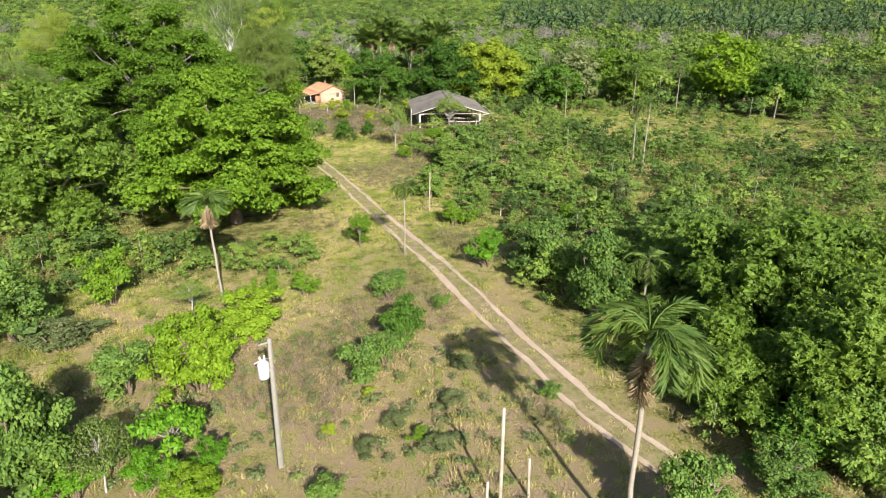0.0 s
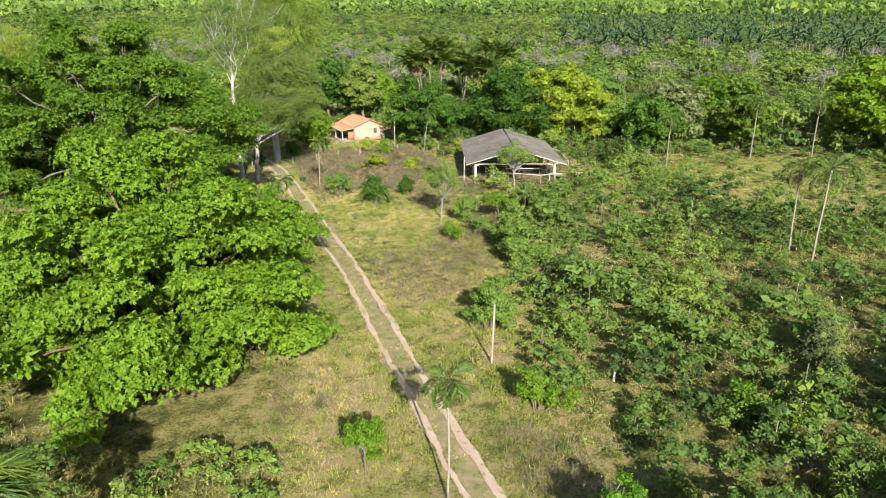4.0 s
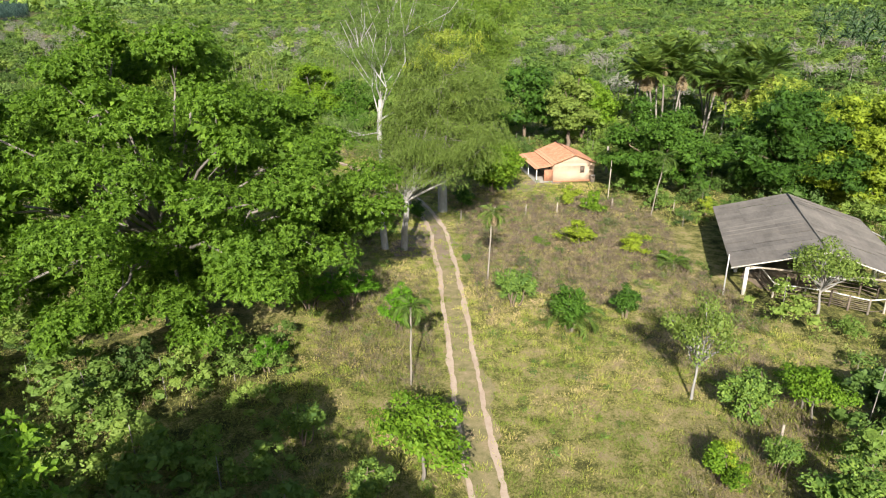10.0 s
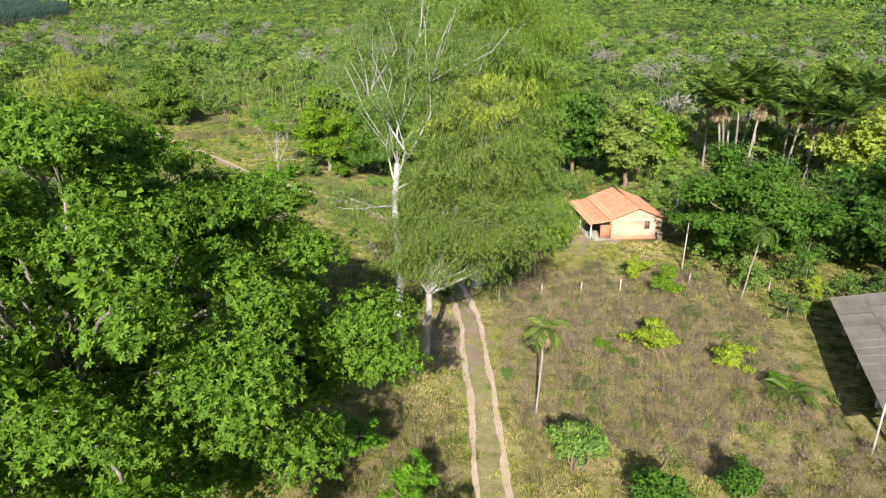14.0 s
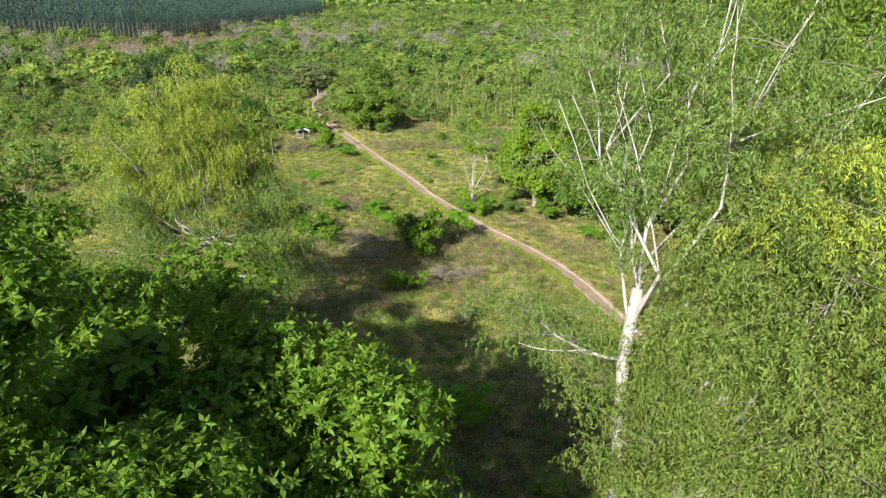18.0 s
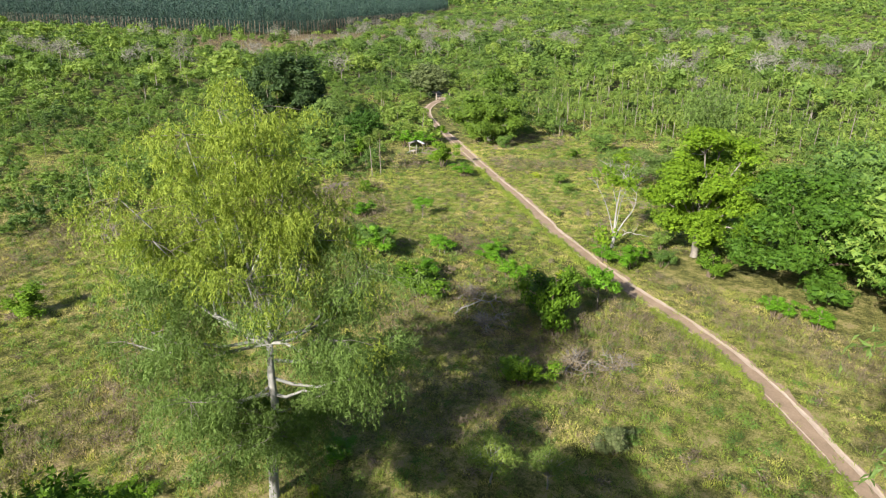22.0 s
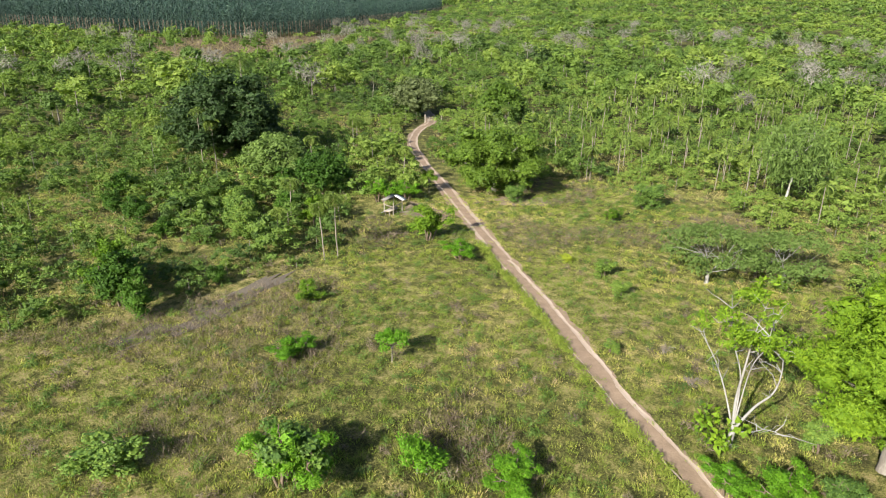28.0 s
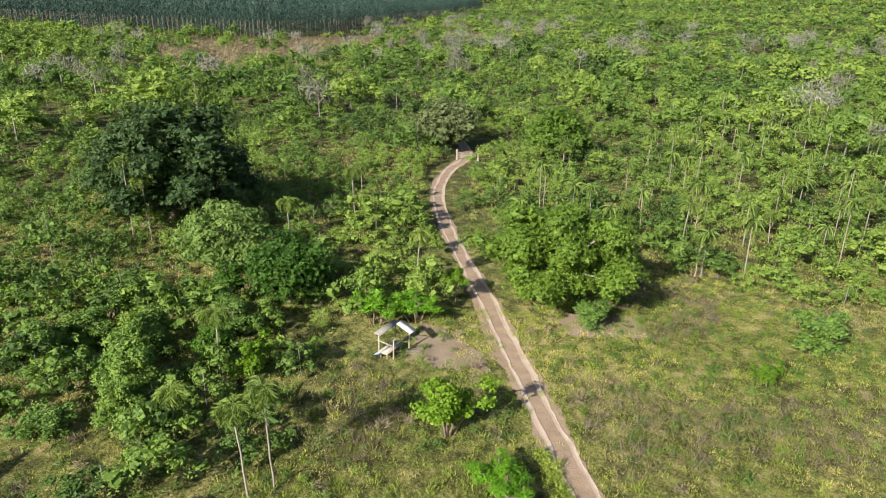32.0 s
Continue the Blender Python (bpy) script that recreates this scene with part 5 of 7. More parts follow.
for row in SHRUBS.replace("\n", "|").split("|"):
    kind, x, y, h, w = row.split()
    x, y, h, w = map(float, (x, y, h, w))
    squash = 0.85 + 0.3 * ((x * 13.7 + y * 7.3) % 1)
    copy_thing(KINDS[kind], pose(x, y, 0, 0, 0, (x * 47 + y * 31) % 360) @ Matrix.Diagonal((w * 1.1 * squash, w * 1.1 / squash, h * 1.05, 1)))
for master in KINDS.values():
    for child in list(master.children):
        bpy.data.objects.remove(child)
    bpy.data.objects.remove(master)


# ---- scrub and far woods ----
def seen(xy):
    """The side of the land that the walk looks towards, with a margin."""
    x, y = xy[:, 0], xy[:, 1]
    right = y > 0.79 * (x - 1.4) - 10
    left = (x > 1.4 - 0.265 * (y - 4) - 14) | (y > 90 + 0.41 * (4.4 - x))
    return right & left


def shrub_cloud(name, spots, heights, widths, tones, leaves, size, seed, material, label, category, narrow=0.55, cone=False, lumps=6, top=0.5, core=0.65, close=1, lump=0.19, kite=False):
    """Many plants in one mesh: for each a lumpy crown of leaves."""
    rng = np.random.default_rng(seed)
    n = len(spots)
    a = rng.uniform(0, 2 * np.pi, (n, lumps))
    q = np.sqrt(rng.random((n, lumps)))
    lc = np.stack([(0.53 - lump) * q * np.cos(a), (0.53 - lump) * q * np.sin(a), top + (0.84 - top) * (1 - 0.75 * q * q) * rng.uniform(0.45, 1.0, (n, lumps))], -1)
    size_l = lump * rng.uniform(0.74, 1.26, (n, lumps))
    pick = rng.integers(0, lumps, (n, leaves))
    u = unit(rng.normal(size=(n, leaves, 3)) + [0, -0.2, 0.4])
    c = np.take_along_axis(lc, pick[:, :, None], 1)
    r = np.take_along_axis(size_l, pick, 1)[:, :, None] * rng.uniform(0.8, 1.1, (n, leaves, 1))
    local = c + u * r * [1, 1, 0.8]
    if cone:
        z = rng.uniform(0.1, 1.0, (n, leaves))
        a = rng.uniform(0, 2 * np.pi, (n, leaves))
        rr = (1.02 - z) * 0.5 * rng.uniform(0.75, 1.05, (n, leaves)) + 0.05
        local = np.stack([rr * np.cos(a), rr * np.sin(a), z], -1)
        u = unit(np.stack([np.cos(a), np.sin(a), np.full_like(a, 0.3)], -1))
    local[:, :, 2] = np.maximum(local[:, :, 2], 0.04)
    scale = np.stack([widths, widths, heights], -1)[:, None]
    base = local * scale
    base[:, :, :2] += spots[:, None]
    base[:, :, 2] += rise(spots)[:, None]
    base, uu = base.reshape(-1, 3), u.reshape(-1, 3)
    along = unit(np.cross(uu, rng.normal(size=uu.shape)) + uu * 0.3 + [0, 0, -0.2])
    if cone:
        along = unit(uu * 0.5 + rng.normal(size=uu.shape) * 0.25 + [0, 0, 0.8])
    normal = unit(uu * 1.2 + [0, 0, 0.4] + rng.normal(size=uu.shape) * 0.3)
    length = np.repeat(size * (0.5 + 0.5 * widths / max(1e-6, widths.mean())), leaves) * rng.uniform(0.65, 1.35, len(base))
    v, f = leaf_quads(base, along, normal, length, length * narrow) if kite else leaf_tris(base, along, normal, length, length * narrow * 1.3)
    tone = np.repeat(np.repeat(tones, leaves), 4 if kite else 3)
    if core and not cone:
        mid = lc * scale
        mid[:, :, :2] += spots[:, None]
        mid[:, :, 2] += rise(spots)[:, None]
        girth = (size_l[:, :, None] * core * [1, 1, 0.72]) * scale
        hv, hf = hearts_of(rng, mid.reshape(-1, 3), girth.reshape(-1, 3), close, 0.25, kite)
        f = np.concatenate([f, hf + len(v)])
        v = np.concatenate([v, hv])
        tone = np.concatenate([tone, np.repeat(np.repeat(tones, lumps), len(BALLS[close][1]) * (4 if kite else 3))])
    return solid(name, np_mesh(name, v, f, tone), material, label, category, "stuff")


def stems_cloud(name, spots, heights, radius, seed, material, label):
    rng = np.random.default_rng(seed)
    b = Build()
    for (x, y), h in zip(spots, heights):
        lean = rng.normal(size=2) * 0.035 * h
        b.tube([(x, y, -0.1), (x + lean[0] * 0.6, y + lean[1] * 0.6, h * 0.5), (x + lean[0], y + lean[1], h)], [radius * 1.2, radius, radius * 0.7], 5)
    return solid(name, b, material, label, "stems", "stuff")


def free_spots(rng, lo, hi, spacing, jitter=0.5):
    x, y = np.meshgrid(np.arange(lo[0], hi[0], spacing), np.arange(lo[1], hi[1], spacing))
    xy = np.stack([x.ravel(), y.ravel()], 1)
    return xy + rng.uniform(-jitter, jitter, xy.shape) * spacing


PATHLINE = np.array([(1.4, 4), (9, 31), (13.6, 55), (13, 69), (12.4, 82), (9.5, 94), (4.4, 104), (-4.4, 117.5), (-15.8, 135.4), (-32.8, 160.4), (-58, 196)])


def path_distance(xy):
    d = np.full(len(xy), 1e9)
    for a, b in zip(PATHLINE[:-1], PATHLINE[1:]):
        ab = b - a
        s = np.clip(((xy - a) @ ab) / (ab @ ab), 0, 1)
        d = np.minimum(d, np.linalg.norm(xy - a - s[:, None] * ab, axis=1))
    return d


def grove(xy, seed, scale):
    return np.array([noise.noise(Vector((x / scale, y / scale, seed))) for x, y in xy])


BUILT = [(24.5, 150, 8), (40, 117, 11.5), (-58, 190, 4.5), (2.8, 67.5, 7), (-5.6, 103.4, 7), (-2.6, 166, 6.5), (-10.5, 167, 4.5), (8.5, 163, 7)]


def allowed(rng, xy, open_share):
    keep = (track_distance(xy) > 2.8) & ~inside(xy, VERGE)
    for cx, cy, r in BUILT:
        keep &= np.hypot(xy[:, 0] - cx, xy[:, 1] - cy) > r
    is_open = inside(xy, MEADOW) | inside(xy, FIELD) | inside(xy, DRYPATCH)
    keep &= ~is_open | (rng.random(len(xy)) < open_share)
    keep &= ~(inside(xy, GLADE) & (rng.random(len(xy)) < 0.68))
    keep &= ~(inside(xy, CLEAR) & (rng.random(len(xy)) < 0.9))
    keep &= ~((xy[:, 0] < pine_edge(xy[:, 1]) + 4) & (xy[:, 1] > 250))
    keep &= seen(xy) | (rng.random(len(xy)) < 0.1)
    return keep


PINE_FRONT = [(-700, 250), (-480, 300), (-410, 320), (-350, 333), (-310, 346), (-281, 361), (-279, 400), (-310, 472), (-375, 620), (-480, 825), (-740, 1300)]


def pine_edge(y):
    """Where the plantation's straight front stands."""
    return np.interp(y, [q[1] for q in PINE_FRONT], [q[0] for q in PINE_FRONT])


def patchy(rng, xy, scale):
    """A tone for each plant, alike among neighbours."""
    deep = np.clip((np.abs(xy[:, 0] + 30) - 28) / 50, 0, 1) * 0.11
    return np.clip(0.5 - deep + 0.5 * grove(xy, 12.3, scale) + rng.normal(size=len(xy)) * 0.17, 0, 0.72)


def scrub():
    rng = np.random.default_rng(500)
    # near scrub
    xy = free_spots(rng, (-140, 12), (120, 285), 2.4)
    d = path_distance(xy)
    keep = (d < 80) & seen(xy) & allowed(rng, xy, 0.0)
    gaps = grove(xy, 3.1, 11)
    keep &= (gaps > -0.24) | (rng.random(len(xy)) < 0.3)
    xy, g = xy[keep], gaps[keep]
    h = np.clip(rng.lognormal(0.8, 0.42, len(xy)), 0.7, 5.6) * (1 + 0.35 * np.clip(g, -0.5, 0.6))
    w = h * rng.uniform(0.8, 1.3, len(xy)) + 0.5
    tones, dist = patchy(rng, xy, 14), path_distance(xy)
    a = dist < 28
    shrub_cloud("scrub", xy[a], h[a], w[a], tones[a], 400, 0.14, 501, SCRUB, "dense mixed green scrub of shrubs and young trees", "scrub", lumps=15, top=0.15, core=0.55, lump=0.13, kite=True)
    shrub_cloud("thicket", xy[~a], h[~a], w[~a], tones[~a], 330, 0.15, 507, SCRUB, "dense mixed green thicket of shrubs farther off", "scrub", lumps=13, top=0.12, core=0.5, lump=0.14)
    stems_cloud("scrub_stems", xy[::3], h[::3] * 0.8, 0.03, 502, BARK_GREY, "thin grey stems within the scrub")
    # weeds and seedlings in the open grass, undergrowth in the scrub
    xy = free_spots(rng, (-66, 10), (36, 216), 1.7)
    xy = xy[(inside(xy, MEADOW) | inside(xy, FIELD)) & (track_distance(xy) > 2.2) & (rng.random(len(xy)) < 0.5)]
    h = rng.uniform(0.2, 0.8, len(xy))
    shrub_cloud("weeds", xy, h, h * rng.uniform(1.0, 2.0, len(xy)), 0.1 + rng.random(len(xy)) * 0.6, 80, 0.09, 503, SCRUB, "low weeds and seedlings scattered through the grass", "weeds", narrow=0.4, core=0)
    # rank tussocks, green and straw, in the second field and the gaps of the scrub beyond it
    xy = free_spots(np.random.default_rng(519), (-92, 98), (34, 216), 1.15, 0.6)
    pick = np.random.default_rng(520).random((4, len(xy)))
    wild = np.clip(0.42 + 0.5 * grove(xy, 5.2, 6), 0.12, 0.9)
    yard = inside(xy, YARD)
    near = (inside(xy, FIELD) | yard | ((xy[:, 0] < -10) & (xy[:, 1] > 136) & allowed(np.random.default_rng(521), xy, 0.0))) & (track_distance(xy) > 1.9) & (pick[0] < np.where(yard, 0.8, wild))
    xy, pick, yard = xy[near], pick[:, near], yard[near]
    h = 0.3 + 0.55 * pick[1]
    green = pick[3] + 0.5 * grove(xy, 6.4, 5) < np.where(yard, 0.3, 0.66)
    shrub_cloud("tussocks", xy[green], h[green], 0.5 + 0.9 * pick[2, green], 0.1 + 0.5 * pick[3, green], 70, 0.26, 518, SCRUB, "rank green tussocks in the rough field", "grass", narrow=0.14, core=0, top=0.1)
    shrub_cloud("dry_tussocks", xy[~green], h[~green], 0.5 + 0.9 * pick[2, ~green], 0.3 + 0.7 * pick[1, ~green], 70, 0.26, 524, DRYWEED, "dead brownish tussocks in the rough field", "grass", narrow=0.12, core=0, top=0.1)
    # bright grass along one edge of the track
    way = unit(np.gradient(LINE, axis=0))
    xy = np.concatenate([LINE + np.stack([-way[:, 1], way[:, 0]], 1) * off for off in (0.95, 1.15, 1.4)])
    pick = np.random.default_rng(522).random((3, len(xy)))
    on = (xy[:, 1] > 140) & (xy[:, 1] < 186) & (pick[0] < np.clip(0.5 + grove(xy, 8.2, 6), 0.05, 0.9))
    xy, pick = xy[on] + 0.2 * pick[:2, on].T, pick[:, on]
    shrub_cloud("verge_grass", xy, 0.25 + 0.25 * pick[1], 0.4 + 0.4 * pick[2], 0.05 + 0.2 * pick[0], 60, 0.24, 523, GRASS, "bright green grass along the edge of the track", "grass", narrow=0.13, core=0, top=0.1)
    xy = free_spots(rng, (-130, 14), (110, 275), 2.0)
    xy = xy[(path_distance(xy) < 78) & allowed(rng, xy, 0.0)]
    h = rng.uniform(0.3, 1.1, len(xy))
    shrub_cloud("undergrowth", xy, h, h * rng.uniform(1.2, 2.2, len(xy)) + 0.4, 0.3 + 0.7 * rng.random(len(xy)), 28, 0.2, 509, SCRUB, "tangled low undergrowth between the shrubs", "undergrowth", narrow=0.35, core=0)
    # middle distance
    for name, lo, hi, step, leaves, size, seed, label in (("woodland", 78, 155, 4.1, 300, 0.25, 504, "continuous mixed green woodland in the middle distance"), ("distant_woodland", 155, 290, 6.2, 90, 0.55, 514, "continuous mixed green woodland farther off")):
        xy = free_spots(rng, (-330, 20), (330, 450), step)
        d = path_distance(xy)
        keep = (d >= lo) & (d < hi) & allowed(rng, xy, 0.1)
        keep &= (grove(xy, 7.7, 24) > -0.42) | (rng.random(len(xy)) < 0.4)
        xy = xy[keep]
        h = np.clip(rng.lognormal(1.2 if step < 5 else 1.4, 0.42, len(xy)), 1.3, 9.5)
        w = h * rng.uniform(0.85, 1.25, len(xy)) + (1.0 if step < 5 else 1.8)
        shrub_cloud(name, xy, h, w, patchy(rng, xy, 30), leaves, size, seed, SCRUB, label, "woodland", lumps=10, top=0.2, core=0.55, lump=0.16)
        stems_cloud(name + "_stems", xy[::6], h[::6] * 0.8, 0.045, seed + 1, BARK_GREY, "pale stems within the woodland")
    # larger crowns standing over the woodland
    xy = np.column_stack([rng.uniform(-300, 300, 700), rng.uniform(70, 430, 700)])
    d = path_distance(xy)
    xy = xy[(d > 66) & (d < 280) & allowed(rng, xy, 0.0) & (grove(xy, 4.4, 40) > -0.2)]
    h = rng.uniform(4.8, 9.5, len(xy))
    shrub_cloud("woodland_crowns", xy, h, h * rng.uniform(0.75, 1.15, len(xy)), np.clip(rng.normal(size=len(xy)) * 0.22 + 0.42, 0, 0.75), 520, 0.33, 510, SCRUB, "larger rounded crowns standing over the woodland", "woodland", lumps=10, top=0.45)
    stems_cloud("woodland_trunks", xy, h * 0.75, 0.12, 511, BARK_GREY, "pale trunks under the larger crowns")
    # leafless grey trees among the woods, and the brown brush of the clearing
    xy = np.column_stack([rng.uniform(-300, 330, 480), rng.uniform(150, 560, 480)])
    xy = xy[(path_distance(xy) > 70) & allowed(rng, xy, 0.0) & (grove(xy, 9.1, 60) > -0.15)]
    h = rng.uniform(5.5, 10.5, len(xy))
    shrub_cloud("bare_crowns", xy, h, h * rng.uniform(0.75, 1.1, len(xy)), rng.random(len(xy)), 260, 1.2, 512, TWIG, "grey leafless crowns standing among the woods", "bare trees", core=0, narrow=0.09, lumps=8, top=0.5)
    stems_cloud("bare_trunks", xy, h * 0.7, 0.1, 513, BARK_GREY, "grey trunks of the leafless trees")
    xy = free_spots(rng, (-300, 255), (-180, 500), 2.4)
    xy = xy[inside(xy, CLEAR)]
    shrub_cloud("dry_brush", xy, rng.uniform(0.8, 2.2, len(xy)), rng.uniform(1.5, 3.0, len(xy)), rng.random(len(xy)) * 0.8, 40, 0.7, 515, DRYWEED, "dry brown brush in the far clearing", "dry brush", core=0, narrow=0.12, top=0.3)
    # coarser scrub on the sides that the walk turns away from
    xy = free_spots(rng, (-240, -120), (260, 330), 6.5)
    xy = xy[~seen(xy) & (track_distance(xy) > 4) & ~inside(xy, MEADOW) & ~inside(xy, FIELD)]
    h = np.clip(rng.lognormal(1.0, 0.42, len(xy)), 1.0, 7)
    shrub_cloud("outer_scrub", xy, h, h * 1.1 + 1.5, patchy(rng, xy, 30), 44, 0.7, 517, SCRUB, "mixed green scrub covering the land around", "scrub", top=0.2, core=0)
    # far woods
    for name, lo, hi, step, leaves, size, seed, label in (("far_woods", 278, 560, 8.0, 40, 0.9, 506, "far green woods of mixed crowns"), ("farther_woods", 560, 985, 13.5, 30, 1.6, 516, "far green woods reaching towards the horizon")):
        xy = free_spots(rng, (-900, 60), (1000, 1150), step)
        d = path_distance(xy)
        xy = xy[(d >= lo) & (d < hi) & allowed(rng, xy, 1.0) & seen(xy)]
        h = np.clip(rng.lognormal(1.6, 0.4, len(xy)), 2.5, 12) * np.where((xy[:, 0] < pine_edge(xy[:, 1]) + 110) & (xy[:, 1] > 250), 0.7, 1.0)
        shrub_cloud(name, xy, h, h * 0.5 + step * 0.62, patchy(rng, xy, 70), leaves, size, seed, SCRUB, label, "woodland", lumps=5)
    xy = free_spots(rng, (-2400, 300), (2400, 2900), 36)
    d = path_distance(xy)
    xy = xy[(d > 960) & (d < 2700) & seen(xy) & (xy[:, 0] > pine_edge(xy[:, 1]) - 60)]
    h = rng.uniform(8, 18, len(xy))
    shrub_cloud("horizon_woods", xy, h, h + 26, patchy(rng, xy, 300), 22, 9, 508, SCRUB, "hazy woods along the horizon", "woodland", core=0)


scrub()


def plantation():
    """Straight dark pines in rows: a close front of slender columns over bare trunks, wider tops behind."""
    rng = np.random.default_rng(520)
    line = curve_points(PINE_FRONT[1:-1], 2.7)
    way = unit(np.gradient(line, axis=0))
    back = np.stack([-way[:, 1], way[:, 0]], 1)
    front = np.concatenate([line + back * (k * 3.4 + 1) + rng.uniform(-0.5, 0.5, line.shape) for k in range(7)])
    deep = free_spots(rng, (-1500, 250), (-280, 1300), 9, 0.55)
    gap = pine_edge(deep[:, 1]) - deep[:, 0]
    deep = deep[(gap > 22) & (gap < 900) & (deep[:, 1] > 0.5 * (-deep[:, 0]) + 60)]
    for xy, tall, wide, leaves, size, seed, label in ((front, (12.5, 15.5), (2.2, 3.2), 90, 0.9, 521, "dark straight front of a pine plantation"), (deep, (11.5, 14), (6, 8.5), 70, 1.4, 523, "dark pine plantation reaching to the horizon")):
        h = rng.uniform(*tall, len(xy))
        shrub_cloud("pine_plantation", xy, h, rng.uniform(*wide, len(xy)), rng.random(len(xy)), leaves, size, seed, PINE_HAZED, label, "plantation", cone=True, narrow=0.26 if seed == 521 else 0.42)
    edge = front[: len(line) * 2]
    stems_cloud("pine_trunks", edge, np.full(len(edge), 8.0), 0.12, 522, BARK_BROWN, "straight bare pine trunks along the front")


plantation()


def palm_woods():
    """The dark palm wood far behind the shed."""
    rng = np.random.default_rng(540)
    t = np.linspace(0, 1, 4)
    rib = np.column_stack([t * 5.0, np.zeros(4), np.sin(t * 1.9) * 1.9 - t**2 * 2.2])
    wide = np.sin(t * np.pi * 0.9 + 0.2) * 0.42
    co = np.concatenate([rib, rib + np.column_stack([np.zeros(4), wide, -wide * 0.9]), rib + np.column_stack([np.zeros(4), -wide, -wide * 0.9])])
    idx = np.array([(k, k + 1, o + k + 1, o + k) for o in (4, 8) for k in range(3)])
    b = Build()
    dist = 340 + 560 * rng.random(1500) ** 1.5
    way = np.radians(rng.uniform(28, 76, 1500))
    spots = np.column_stack([10 + dist * np.cos(way), 30 + dist * np.sin(way)])
    spots = spots[(grove(spots, 6.6, 55) + np.clip((dist - 420) / 300, -0.15, 0.4) > 0.0) & (way < 1.15)]
    for x, y in spots:
        h, s = rng.uniform(6.5, 12), rng.uniform(0.8, 1.3)
        lift = float(rise(np.array([[x, y]]))[0])
        for i in range(10):
            m = pose(x, y, h + lift, 0, 0, i * 137.5 + x * 9) @ pose(0, 0, 0, 0, -(78 - i * 11) * 0.8 + rng.uniform(-8, 8), 0)
            b.add(co * s @ np.array(m.to_3x3()).T + np.array(m.translation), idx)
    solid("palm_wood", b, LEAF_PALM_DARK, "dark far wood of feathery palms", "palm wood", "stuff")
    stems_cloud("palm_wood_stems", spots, 7.0 + rise(spots), 0.2, 541, BARK_GREY, "grey stems of the far palm wood")


palm_woods()


def thin_palms():
    """Countless bare-stemmed palms over the thicket beyond the second field."""
    rng = np.random.default_rng(560)
    xy = np.column_stack([rng.uniform(-66, 46, 250), rng.uniform(206, 300, 250)])
    xy = xy[allowed(rng, xy, 0.0)]
    h = rng.uniform(3.4, 6.2, len(xy))
    stems_cloud("palm_stems", xy, h, 0.05, 561, PALM_TRUNK, "many thin pale palm stems standing in the thicket")
    t = np.linspace(0, 1, 6)
    rib = np.column_stack([0.85 * np.sin(t * 1.7), np.zeros(6), 0.55 * t - 1.75 * t**2.2])
    wide = 0.13 * np.sin(t * 2.7 + 0.3)
    drop = np.column_stack([np.zeros(6), wide, -wide * 1.2])
    co = np.concatenate([rib, rib + drop, rib + drop * [1, -1, 1]])
    idx = np.array([(k, k + 1, o + k + 1, o + k) for o in (6, 12) for k in range(5)])
    b = Build()
    lean_rng = np.random.default_rng(561)
    for (x, y), tall in zip(xy, h):
        lean = lean_rng.normal(size=2) * 0.035 * tall
        for k in range(15):
            m = pose(x + lean[0], y + lean[1], tall - 0.05, 0, 0, k * 137.5 + x * 9) @ pose(0, 0, 0, rng.uniform(-14, 14), -rng.uniform(-12, 58), 0)
            b.add(co * rng.uniform(0.7, 1.1) @ np.array(m.to_3x3()).T + np.array(m.translation), idx)
    solid("palm_tops", b, LEAF_EUC, "small drooping crowns of thin palms", "palm tops", "stuff")


thin_palms()


